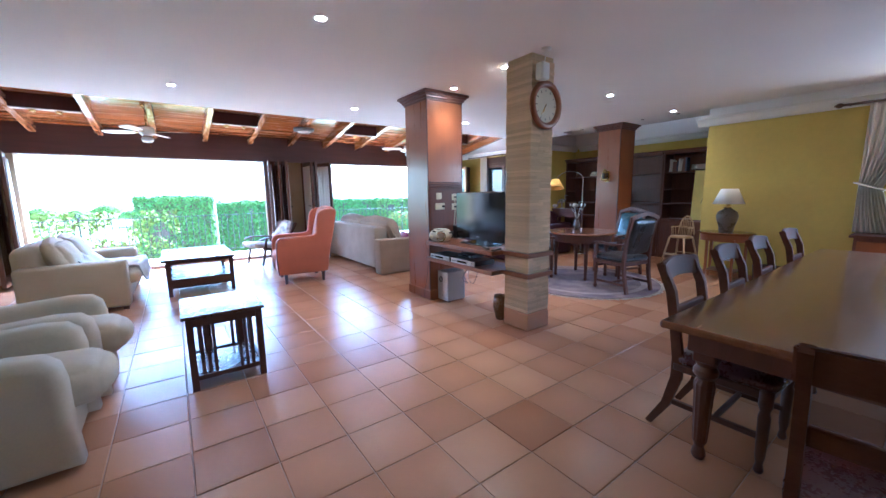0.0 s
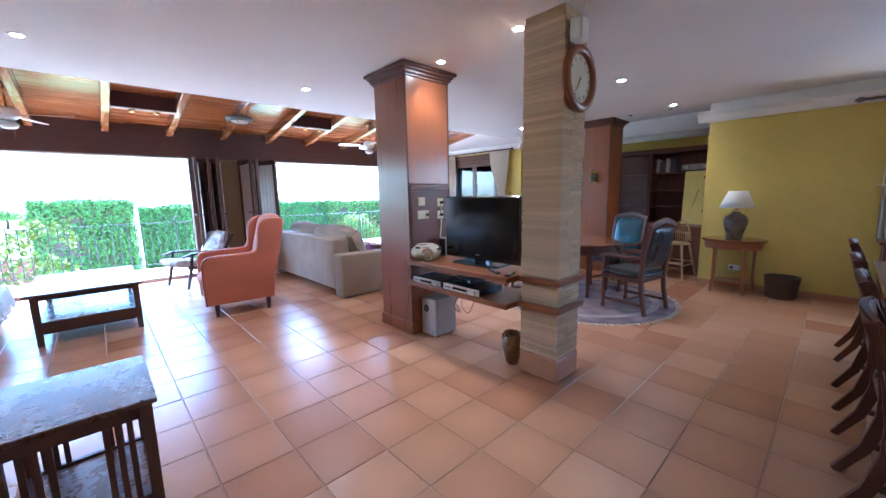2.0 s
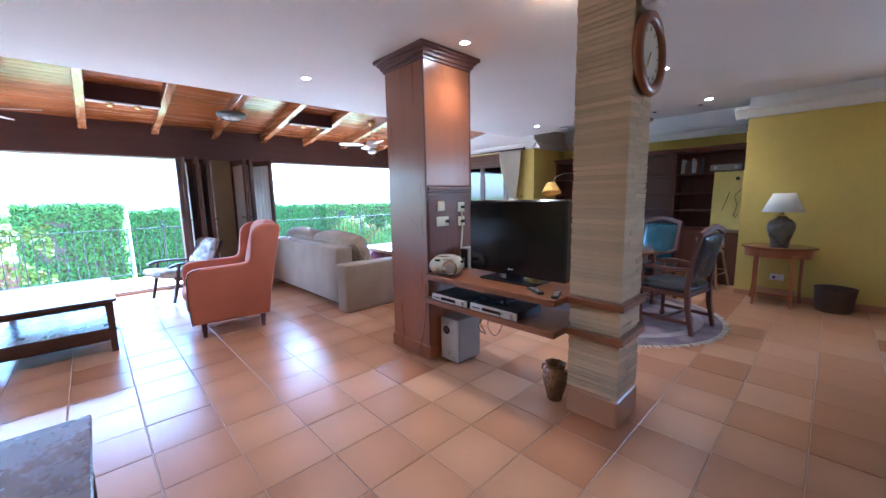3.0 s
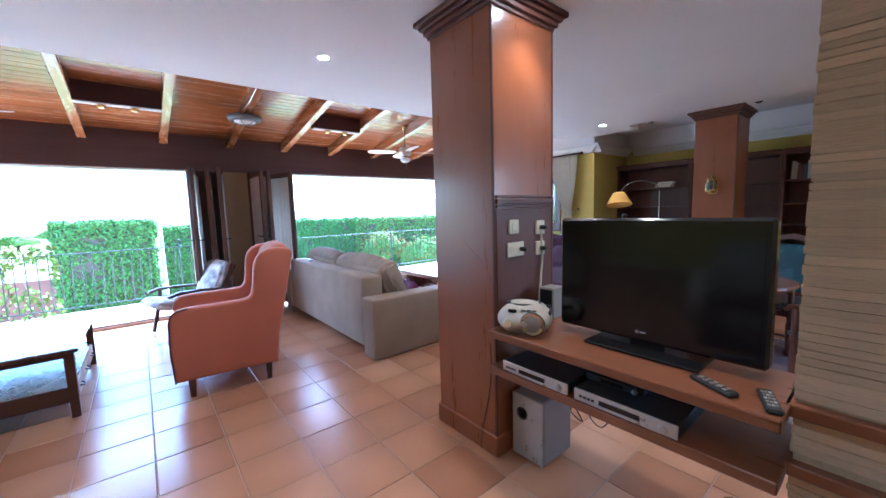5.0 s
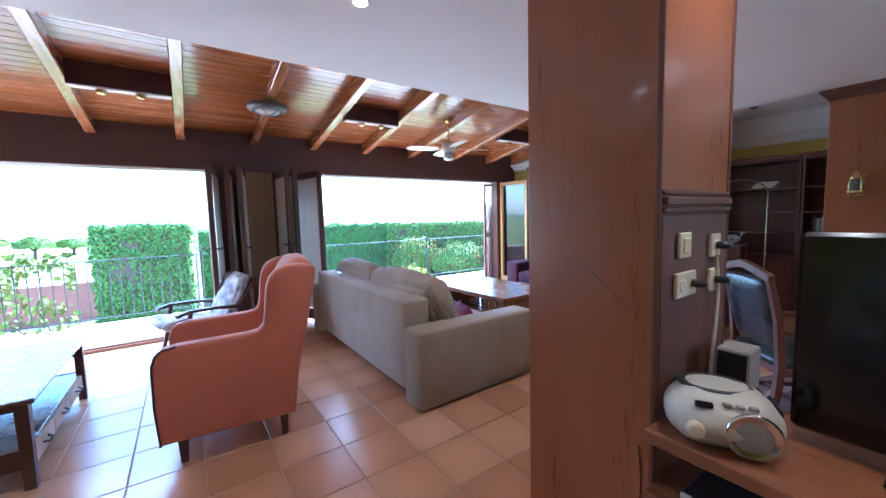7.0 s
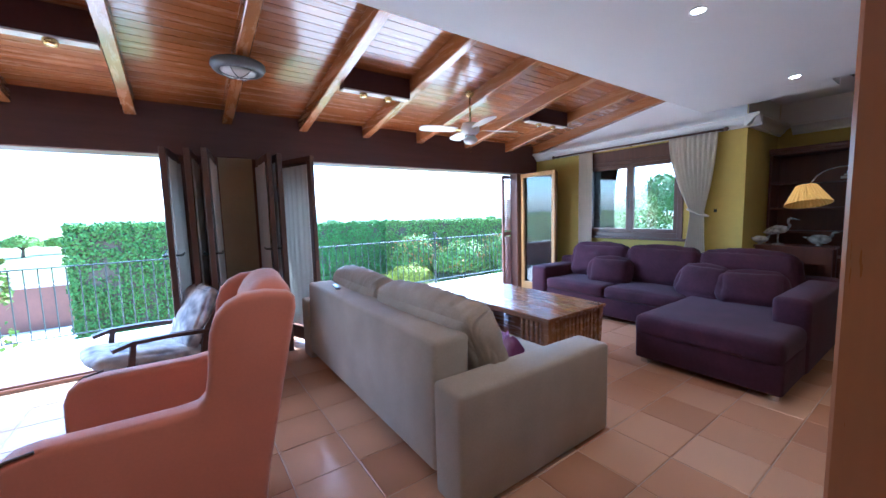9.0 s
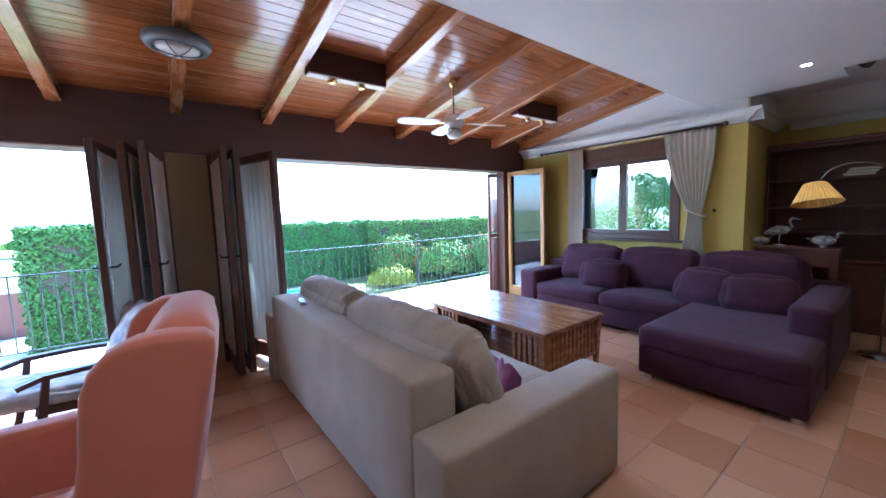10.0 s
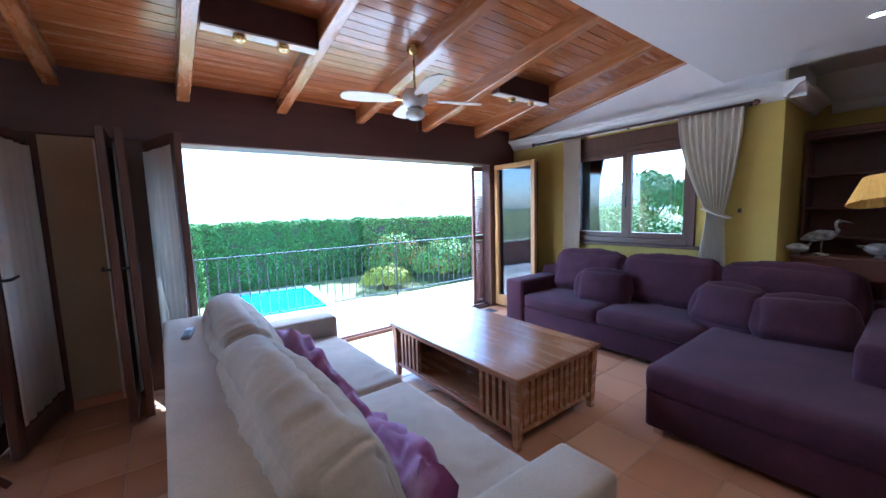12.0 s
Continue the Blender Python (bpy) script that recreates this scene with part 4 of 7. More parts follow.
# ---- slatted coffee table ----
def coffee_table():
    t = thing("coffee_table", place(4.43, 6.55), "honey-brown wooden coffee table with slatted sides", "table")
    W, D = 0.90, 1.54
    bx("tabletop", (-0.02, W + 0.02, -0.02, D + 0.02, 0.468, 0.50), OAK, t, 0.006)
    legs4(t, 0.035, W - 0.035, 0.035, D - 0.035, 0.468, 0.07, OAK, 0.55)
    for y in (0.035, D - 0.035):
        bx("rail", (0.07, W - 0.07, y - 0.018, y + 0.018, 0.43, 0.468), OAK, t, 0.002)
        bx("rail", (0.07, W - 0.07, y - 0.018, y + 0.018, 0.10, 0.13), OAK, t, 0.002)
        bx("back_panel", (0.07, W - 0.07, y - 0.004 if y < 0.5 else y - 0.012, y + 0.012 if y < 0.5 else y + 0.004, 0.13, 0.43), OAK, t, 0)
        x = 0.10
        while x < W - 0.08:
            bx("slat", (x - 0.015, x + 0.015, y - 0.016, y + 0.016, 0.13, 0.43), OAK, t, 0)
            x += 0.062
    for x in (0.035, W - 0.035):
        bx("rail", (x - 0.018, x + 0.018, 0.07, D - 0.07, 0.43, 0.468), OAK, t, 0.002)
        bx("rail", (x - 0.018, x + 0.018, 0.07, D - 0.07, 0.10, 0.13), OAK, t, 0.002)
        y = 0.10
        while y < D - 0.08:
            if y < 0.36 or y > D - 0.42:
                bx("slat", (x - 0.016, x + 0.016, y - 0.015, y + 0.015, 0.13, 0.43), OAK, t, 0)
            y += 0.062
    bx("lower_shelf", (0.05, W - 0.05, 0.05, D - 0.05, 0.105, 0.13), OAK, t, 0.002)
    return t


coffee_table()


# ---- purple corner sofa ----
def purple_sofa():
    t = thing("corner_sofa", place(5.28, 5.05), "purple velvet corner sofa with a chaise and loose cushions", "sofa")
    bm = bmesh.new()
    box(bm, 1.06, 2.03, 1.14, 3.08, 0.05, 0.30, 0.02, 2)
    part("base", bm, PURPLE, t, "", True)
    bm = bmesh.new()
    box(bm, 0.0, 2.03, 0.02, 1.13, 0.045, 0.32, 0.025, 2)
    part("chaise_base", bm, PURPLE, t, "", True)
    bm = bmesh.new()
    cushion(bm, -0.01, 1.78, 0.03, 1.135, 0.27, 0.47, 0.012, 16, 9, 0.006, 4, None, 7)
    part("chaise_cushion", bm, PURPLE, t, "", True)
    for k in range(2):
        bm = bmesh.new()
        cushion(bm, 1.03, 1.80, 1.15 + k * 0.96, 2.105 + k * 0.96, 0.29, 0.455, 0.025, 12, 7, 0.006, 6 + k, None, 8)
        part("seat_cushion", bm, PURPLE, t, "", True)
    bm = bmesh.new()
    box(bm, 1.78, 2.03, 0.02, 3.36, 0.05, 0.72, 0.05, 3)
    part("backrest", bm, PURPLE, t, "", True)
    bm = bmesh.new()
    box(bm, 1.03, 2.03, 3.08, 3.37, 0.04, 0.62, 0.05, 3)
    part("arm", bm, PURPLE, t, "", True)
    bm = bmesh.new()
    box(bm, 0.62, 2.02, 0.0, 0.26, 0.04, 0.70, 0.05, 3)
    part("arm", bm, PURPLE, t, "", True)
    for k, (a, b) in enumerate(((2.15, 3.05), (1.22, 2.15), (0.30, 1.22))):
        bm = bmesh.new()
        m = pose(1.76, (a + b) / 2, 0.68, 0, 14, 0)
        cushion(bm, -0.12, 0.12, -(b - a) / 2 + 0.01, (b - a) / 2 - 0.01, -0.24, 0.27, 0.05, 24, 4.2, 0.012, 30 + 3 * k, m, 7, 0.02)
        part("back_cushion", bm, PURPLE, t, "", True)
    for sx in (0.06, 1.95):
        for sy in (0.08, 1.05):
            bx("foot", (sx - 0.03, sx + 0.03, sy - 0.03, sy + 0.03, 0, 0.05), CHROME, t, 0)
    for sx in (1.12, 1.95):
        bx("foot", (sx - 0.03, sx + 0.03, 3.24, 3.30, 0, 0.05), CHROME, t, 0)
    return t


purple_sofa()
for x, y, z, rz, ry, s in ((6.72, 7.30, 0.60, 14, 24, 0), (6.62, 6.10, 0.62, -16, 30, 3), (6.55, 5.62, 0.61, 12, 32, 6)):
    t = thing("throw_pillow", pose(x, y, z, 0, ry, rz), "plain purple velvet throw pillow on the corner sofa", "pillow", "pillows on the corner sofa")
    bm = bmesh.new()
    cushion(bm, -0.075, 0.075, -0.27, 0.27, -0.19, 0.19, 0.05, 12, 3.0, 0.012, s, None, 8)
    part("cover", bm, PURPLE, t, "", True)


# ---- cream armchairs and sofa ----
def cream_armchair(m):
    t = thing("cream_armchair", m, "cream cloth armchair with rounded arms and a seat cushion", "armchair", "cream armchairs")
    W, D = 0.83, 1.02
    arm = [(0.02, 0.02), (0.0, 0.30), (0.0, 0.48), (-0.02, 0.58), (-0.08, 0.635), (-0.20, 0.65), (-0.55, 0.63), (-0.90, 0.66), (-0.98, 0.60), (-0.98, 0.02)]
    for y0, y1 in ((0.0, 0.19), (W - 0.19, W)):
        bm = bmesh.new()
        a = [bm.verts.new((x, y0, z)) for x, z in arm]
        b = [bm.verts.new((x, y1, z)) for x, z in arm]
        fa, fb = bm.faces.new(a), bm.faces.new(b[::-1])
        for k in range(len(arm)):
            bm.faces.new((a[k], b[k], b[(k + 1) % len(arm)], a[(k + 1) % len(arm)]))
        bmesh.ops.recalc_face_normals(bm, faces=bm.faces)
        bmesh.ops.bevel(bm, geom=list(set(fa.edges) | set(fb.edges)), offset=0.06, segments=5, affect="EDGES", profile=0.5)
        part("arm", bm, CREAM, t, "", True)
    bm = bmesh.new()
    box(bm, -0.95, -0.03, 0.2, W - 0.2, 0.03, 0.30, 0.03, 2)
    part("seat_base", bm, CREAM, t, "", True)
    bm = bmesh.new()
    cushion(bm, -0.75, 0.12, 0.185, W - 0.185, 0.27, 0.485, 0.045, 12, 4.5, 0.006, 3)
    part("seat_cushion", bm, CREAM, t, "", True)
    bm = bmesh.new()
    cushion(bm, -0.98, -0.66, 0.14, W - 0.14, 0.30, 0.93, 0.05, 12, 4.0, 0.008, 8, Matrix.Translation((0, 0, 0)))
    for v in bm.verts:
        v.co.x -= 0.16 * (v.co.z - 0.5)
    part("backrest", bm, CREAM, t, "", True)
    return t


a1 = cream_armchair(place(-0.655, 2.43, 0, 1))
copy_thing(a1, place(-0.63, 3.275, 0, 2))
t = thing("cream_sofa", place(-0.68, 6.03), "cream cloth sofa draped with white throws", "sofa")
for a, b in ((0.0, 0.24), (1.62, 1.86)):
    bm = bmesh.new()
    box(bm, -1.0, 0.0, a, b, 0.04, 0.63, 0.04, 3)
    part("arm", bm, CREAM, t, "", True)
bm = bmesh.new()
box(bm, -1.0, -0.02, 0.24, 1.62, 0.06, 0.30, 0.02, 2)
part("base", bm, CREAM, t, "", True)
bm = bmesh.new()
cushion(bm, -0.80, 0.10, 0.245, 1.615, 0.28, 0.475, 0.03, 14, 5, 0.008, 12)
part("seat_cushion", bm, CREAM, t, "", True)
bm = bmesh.new()
cushion(bm, -1.05, -0.78, 0.22, 1.64, 0.30, 0.85, 0.03, 10, 5, 0.006, 15)
part("backrest", bm, CREAM, t, "", True)
for k in range(2):
    bm = bmesh.new()
    cushion(bm, -0.10, 0.10, -0.33, 0.33, -0.22, 0.22, 0.06, 14, 3, 0.018, 40 + k, pose(-0.66, 0.58 + 0.7 * k, 0.68, 0, -24, 0))
    part("back_cushion", bm, CREAM, t, "", True)
for x0 in (-0.94, -0.06):
    for y0 in (0.06, 1.80):
        bx("foot", (x0 - 0.03, x0 + 0.03, y0 - 0.03, y0 + 0.03, 0, 0.07), DARKWOOD, t, 0)
t = thing("throw_blanket", place(-0.68, 6.13), "crumpled white throw draped over the cream sofa", "throw")
bm = bmesh.new()
rows = []
for i in range(40):
    u = i / 39
    row = []
    for j in range(30):
        v = j / 29
        x = -0.72 + 0.95 * u
        y = 0.30 + 1.0 * v
        z = 0.51 + 0.36 * max(0.0, 1 - u * 2.6) ** 1.2
        if x > 0.08:
            z -= min(0.22, (x - 0.08) * 2.2)
            x = 0.08 + (x - 0.08) * 0.5 + 0.02
        z += 0.045 * noise.noise(Vector((u * 5, v * 5, 2))) + 0.02 * noise.noise(Vector((u * 14, v * 12, 7)))
        row.append(bm.verts.new((x + 0.03 * noise.noise(Vector((u * 4, v * 6, 11))), y + 0.05 * noise.noise(Vector((u * 5, 3, v * 3))), z)))
    rows.append(row)
for a, b in zip(rows, rows[1:]):
    for j in range(29):
        bm.faces.new((a[j], a[j + 1], b[j + 1], b[j]))
ob = part("cloth", bm, THROWW, t, "", True)
md = ob.modifiers.new("thick", "SOLIDIFY")
md.thickness = 0.012

# ---- folding door leaves ----
def leaf(x, y, rz, w, label, frame_mat=DARKFRAME, curtain=True, side=1, group="folding door leaves", lever=True):
    """A glazed leaf that hangs from its hinge at (x, y) and runs along local x."""
    t = thing("door_leaf", place(x, y, 0.04, rz), label, "door", group)
    H, s, d = 2.135, 0.07, 0.026
    bx("stile", (0, s, -d, d, 0, H), frame_mat, t, 0.005)
    bx("stile", (w - s, w, -d, d, 0, H), frame_mat, t, 0.005)
    bx("top_rail", (s, w - s, -d, d, H - s, H), frame_mat, t, 0.004)
    bx("bottom_rail", (s, w - s, -d, d, 0, 0.16), frame_mat, t, 0.004)
    ob = bx("pane", (s - 0.005, w - s + 0.005, -0.004, 0.004, 0.155, H - s + 0.005), PANE, t, 0)
    ob.visible_shadow = False
    if curtain:
        bm = bmesh.new()
        n = 30
        a, b = [], []
        for i in range(n + 1):
            u = i / n
            yy = side * (0.034 + 0.012 * math.sin(u * 34) + 0.006 * math.sin(u * 15 + 1))
            xx = s - 0.02 + u * (w - 2 * s + 0.04)
            a.append(bm.verts.new((xx, yy, 0.19)))
            b.append(bm.verts.new((xx, yy * 0.9, H - s - 0.02)))
        for i in range(n):
            bm.faces.new((a[i], a[i + 1], b[i + 1], b[i]))
        ob = part("door_curtain", bm, SHEER, t, "white gathered curtain", True)
        md = ob.modifiers.new("thick", "SOLIDIFY")
        md.thickness = 0.003
    if lever:
        for sy in (-1, 1):
            bm = bmesh.new()
            tube(bm, [(w - s / 2, sy * d, 1.14), (w - s / 2, sy * (d + 0.045), 1.14), (w - s / 2 - 0.02, sy * (d + 0.05), 1.14), (w - s / 2 - 0.11, sy * (d + 0.048), 1.15)], 0.009, 8)
            part("handle", bm, IRON, t, "dark lever handle", True)
    for z in (0.25, 1.07, 1.9):
        bm = bmesh.new()
        lathe(bm, [(0.011, -0.05), (0.011, 0.05)], 10, pose(0, d, z))
        part("hinge", bm, IRON, t, "", True)
    return t


LB = "dark wooden glazed folding door leaf with a white curtain, folded open"
leaf(1.72, 9.17, -99.5, 0.60, LB, side=1)
leaf(2.04, 9.17, -98.5, 0.70, LB, side=1)
leaf(1.88, 9.17, -97, 0.62, LB, side=1, lever=False)
leaf(2.50, 9.17, -89.5, 0.61, LB, side=-1)
leaf(2.585, 9.17, -88, 0.60, LB, side=-1, lever=False)
leaf(2.74, 9.17, -71.5, 0.635, LB, side=-1, lever=False)
leaf(7.06, 9.17, -95, 0.66, LB, side=1, lever=False)
leaf(7.16, 9.17, -92, 0.62, LB, side=1, lever=False)
leaf(6.92, 9.17, -93, 0.80, "honey-coloured wooden glazed door leaf standing open", GOLDFRAME, False, 1, "", False)
leaf(-2.30, 9.17, -80, 0.62, LB, side=1, lever=False)
leaf(-2.42, 9.17, -88, 0.62, LB, side=-1)

# louvred shutter outside
t = thing("louvred_shutter", place(6.61, WY + 0.17), "brown wooden louvred shutter folded at the opening", "shutter")
for x0 in (0.0, 0.24):
    bx("stile", (x0, x0 + 0.045, -0.018, 0.018, 0.02, 2.16), SHUTTER, t, 0.003)
for z in (0.02, 1.05, 2.10):
    bx("rail", (0.045, 0.24, -0.018, 0.018, z, z + 0.07), SHUTTER, t, 0.003)
z = 0.11
while z < 2.08:
    if not 1.03 < z < 1.14:
        bm = bmesh.new()
        box(bm, 0.045, 0.24, -0.02, 0.02, -0.005, 0.005, 0, 1, pose(0, 0, z, 38, 0, 0))
        part("slat", bm, SHUTTER, t)
    z += 0.035

# ---- window in the side wall ----
w1 = new("window_1")
tagged(w1, "dark wooden two-casement window in the yellow wall", "window", kind="structure")
w1.location = (RW, 0, 0)
y0, y1, z0, z1 = WIN
bm = bmesh.new()
box(bm, -0.02, 0.10, y0, y0 + 0.07, z0, z1, 0.005)
box(bm, -0.02, 0.10, y1 - 0.07, y1, z0, z1, 0.005)
box(bm, -0.02, 0.10, y0 + 0.07, y1 - 0.07, z0, z0 + 0.07, 0.005)
box(bm, -0.02, 0.10, y0 + 0.07, y1 - 0.07, z1 - 0.06, z1, 0.005)
part("window_frame", bm, DARKFRAME, w1)
ym = (y0 + y1) / 2
for a, b in ((y0 + 0.07, ym), (ym, y1 - 0.07)):
    bm = bmesh.new()
    box(bm, 0.0, 0.06, a, a + 0.055, z0 + 0.07, z1 - 0.06, 0.004)
    box(bm, 0.0, 0.06, b - 0.055, b, z0 + 0.07, z1 - 0.06, 0.004)
    box(bm, 0.0, 0.06, a + 0.055, b - 0.055, z0 + 0.07, z0 + 0.13, 0.004)
    box(bm, 0.0, 0.06, a + 0.055, b - 0.055, z1 - 0.115, z1 - 0.06, 0.004)
    c = part("casement", bm, DARKFRAME, w1)
    ob = bx("pane", (0.026, 0.034, a + 0.05, b - 0.05, z0 + 0.125, z1 - 0.11), PANE, c, 0)
    ob.visible_shadow = False
bm = bmesh.new()
tube(bm, [(0.0, ym - 0.02, 1.62), (-0.05, ym - 0.02, 1.62), (-0.055, ym - 0.02, 1.60), (-0.05, ym - 0.02, 1.50)], 0.010, 8)
part("handle", bm, IRON, w1, "dark iron handle", True)
bx("window_sill", (-0.05, 0.12, y0 - 0.05, y1 + 0.05, z0 - 0.035, z0), DARKFRAME, w1, 0.006)
bx("shutter_box", (-0.03, 0.10, y0 - 0.02, y1 + 0.10, z1, z1 + 0.17), DARKFRAME, w1, 0.006, "dark wooden shutter box")


def curtain(name, x, ya, yb, ztop, zbot, tie, label, mat=CURTAIN, xdir=-1, seed=0):
    """A pleated curtain along y. tie: (z, y, width) of the gather, or None."""
    t = thing(name, place(x, 0, 0), label, "curtain")
    bm = bmesh.new()
    n, m_ = 72, 34
    rows = []
    for i in range(m_ + 1):
        u = i / m_
        z = ztop + (zbot - ztop) * u
        a, b = ya, yb
        deep = 0.028
        if tie:
            tz, ty, tw = tie
            if z > tz:
                k = ((ztop - z) / (ztop - tz)) ** 1.7
            else:
                k = max(0.0, 1 - (tz - z) / (tz - zbot)) ** 0.8 * 0.45 + 0.55
            a, b = ya + (ty - tw / 2 - ya) * k, yb + (ty + tw / 2 - yb) * k
            deep = 0.028 + 0.022 * k
        row = []
        for j in range(n + 1):
            v = j / n
            ph = v * 2 * math.pi * 9 + 0.6 * noise.noise(Vector((v * 4, u * 2, seed)))
            row.append(bm.verts.new((xdir * (deep * (1.2 + math.sin(ph)) + 0.012 * noise.noise(Vector((v * 9, u * 5, seed + 3)))), a + (b - a) * v, z)))
        rows.append(row)
    for p, q in zip(rows, rows[1:]):
        for j in range(n):
            bm.faces.new((p[j], p[j + 1], q[j + 1], q[j]))
    ob = part("cloth", bm, mat, t, "", True)
    md = ob.modifiers.new("thick", "SOLIDIFY")
    md.thickness = 0.004
    if tie:
        tz, ty, tw = tie
        bm = bmesh.new()
        pts = []
        for k in range(17):
            a = 2 * math.pi * k / 16
            pts.append((xdir * 0.05 + 0.075 * math.cos(a), ty + (tw / 2 + 0.025) * math.sin(a), tz + 0.05 * math.sin(a) * (1 if ty > ya else -1)))
        tube(bm, pts, 0.034, 8, 0.3)
        part("tieback", bm, mat, t, "cream cloth tieback", True)
    return t


curtain("curtain", RW - 0.055, 6.22, 6.79, 2.425, 0.55, (1.42, 6.41, 0.15), "cream curtain tied back beside the window", seed=1)
curtain("curtain", RW - 0.055, 7.95, 8.20, 2.425, 0.62, None, "cream curtain hanging straight beside the window", seed=5)
t = thing("curtain_rod", place(RW - 0.09, 0, 2.44), "dark wooden curtain rod above the window", "rod")
bm = bmesh.new()
tube(bm, [(0, 6.16, 0), (0, 8.70, 0)], 0.014, 10)
part("pole", bm, DARKFRAME, t, "", True)
for y in (6.14, 8.72):
    bm = bmesh.new()
    lathe(bm, [(0.008, -0.03), (0.026, -0.012), (0.026, 0.012), (0.008, 0.03)], 14, pose(0, y, 0, 90, 0, 0))
    part("finial", bm, DARKFRAME, t, "", True)
for y in (6.19, 7.35, 8.66):
    bx("bracket", (0, 0.092, y - 0.01, y + 0.01, -0.012, 0.012), IRON, t, 0)
t = thing("curtain_hook", place(RW - 0.006, 6.24, 1.44), "small dark hook on the yellow wall", "hook")
bx("peg", (-0.03, 0.007, -0.012, 0.012, -0.02, 0.02), IRON, t, 0.003)

# window by the dining table, with its curtain
curtain("curtain", 7.10 - 0.06, 0.02, 0.66, 2.44, 0.84, (1.42, 0.56, 0.20), "cream curtain tied back beside the dining window", seed=9)
t = thing("curtain_rod", place(7.10 - 0.10, 0, 2.46), "dark wooden curtain rod above the dining window", "rod")
bm = bmesh.new()
tube(bm, [(0, -2.0, 0), (0, 0.90, 0)], 0.016, 10)
part("pole", bm, DARKFRAME, t, "", True)
bm = bmesh.new()
lathe(bm, [(0.008, -0.04), (0.03, -0.015), (0.03, 0.015), (0.008, 0.05)], 14, pose(0, 0.93, 0, -90, 0, 0))
part("finial", bm, DARKFRAME, t, "", True)
for y in (-1.9, 0.84):
    bx("bracket", (0, 0.102, y - 0.01, y + 0.01, -0.012, 0.012), IRON, t, 0)
t = thing("sideboard", place(6.85, -0.1), "dark mahogany sideboard below the dining window", "sideboard")
bx("body", (-0.22, 0.23, -0.70, 0.70, 0.06, 0.80), MAHOG_D, t, 0.006)
bx("top", (-0.25, 0.235, -0.74, 0.74, 0.80, 0.835), MAHOG_D, t, 0.006)
for k in range(3):
    d = bx("door", (-0.235, -0.219, -0.67 + k * 0.455, -0.24 + k * 0.455, 0.12, 0.76), MAHOG, t, 0.005)
    bm = bmesh.new()
    lathe(bm, [(0.006, 0), (0.012, 0.015), (0.008, 0.022)], 12, pose(-0.235, -0.30 + k * 0.455, 0.45, 0, -90, 0))
    part("knob", bm, BRASS, d, "", True)
legs4(t, -0.17, 0.18, -0.62, 0.62, 0.07, 0.06, MAHOG_D)


# ---- plaster cornice ----
def cornice(pts, inward, label):
    """Stacked profile along a wall from one point to another."""
    (xa, ya), (xb, yb) = pts
    bm = bmesh.new()
    prof = [(0.0, 2.43), (0.028, 2.43), (0.032, 2.448), (0.05, 2.458), (0.068, 2.476), (0.082, 2.50), (0.105, 2.522), (0.128, 2.53), (0.14, 2.538), (0.14, 2.566), (0.0, 2.566)]
    a = [bm.verts.new((xa + inward[0] * e, ya + inward[1] * e, z)) for e, z in prof]
    b = [bm.verts.new((xb + inward[0] * e, yb + inward[1] * e, z)) for e, z in prof]
    bm.faces.new(a)
    bm.faces.new(b[::-1])
    for k in range(len(prof)):
        q = (k + 1) % len(prof)
        bm.faces.new((a[k], b[k], b[q], a[q]))
    bmesh.ops.recalc_face_normals(bm, faces=bm.faces)
    structure("cornice", bm, CORNICE, label, "cornice")


LC = "white plaster cornice along the wall"
cornice(((RW - 0.002, 5.95 - 0.14), (RW - 0.002, WY - 0.03)), (-1, 0), LC)
cornice(((RW - 0.14, 5.948), (8.59, 5.948)), (0, -1), LC)
cornice(((8.598, 2.56), (8.598, 5.80)), (-1, 0), LC)
cornice(((7.10, 2.422), (8.45, 2.422)), (0, 1), LC)
cornice(((7.098, -4.0), (7.098, 2.56)), (-1, 0), LC)
for nm, d in (("wall_upper", (7.094, 7.099, -4.0, 2.42, 2.55, 2.70)), ("wall_upper", (RW + 0.001, 8.6, 5.944, 5.949, 2.55, 2.86)), ("wall_upper", (8.594, 8.599, 2.43, 5.94, 2.55, 2.86)), ("wall_upper", (7.10, 8.59, 2.421, 2.426, 2.55, 2.86))):
    slab(nm, *d, PLASTER, "white plastered wall strip above the cornice")
slab("ceiling_fascia", 6.96, 6.985, 2.56, 5.81, FLAT + 0.0, 2.86, PLASTER, "plaster step of the ceiling", "ceiling")
for x0, y0 in ((7.6, 3.1), (7.6, 3.75), (7.6, 5.1)):
    t = thing("ceiling_spot", place(x0, y0, 2.859), "small dark triangular ceiling fitting over the library", "lamp", "library fittings")
    bm = bmesh.new()
    lathe(bm, [(0.09, 0), (0.085, -0.02), (0.03, -0.06)], 3)
    part("housing", bm, IRON, t)

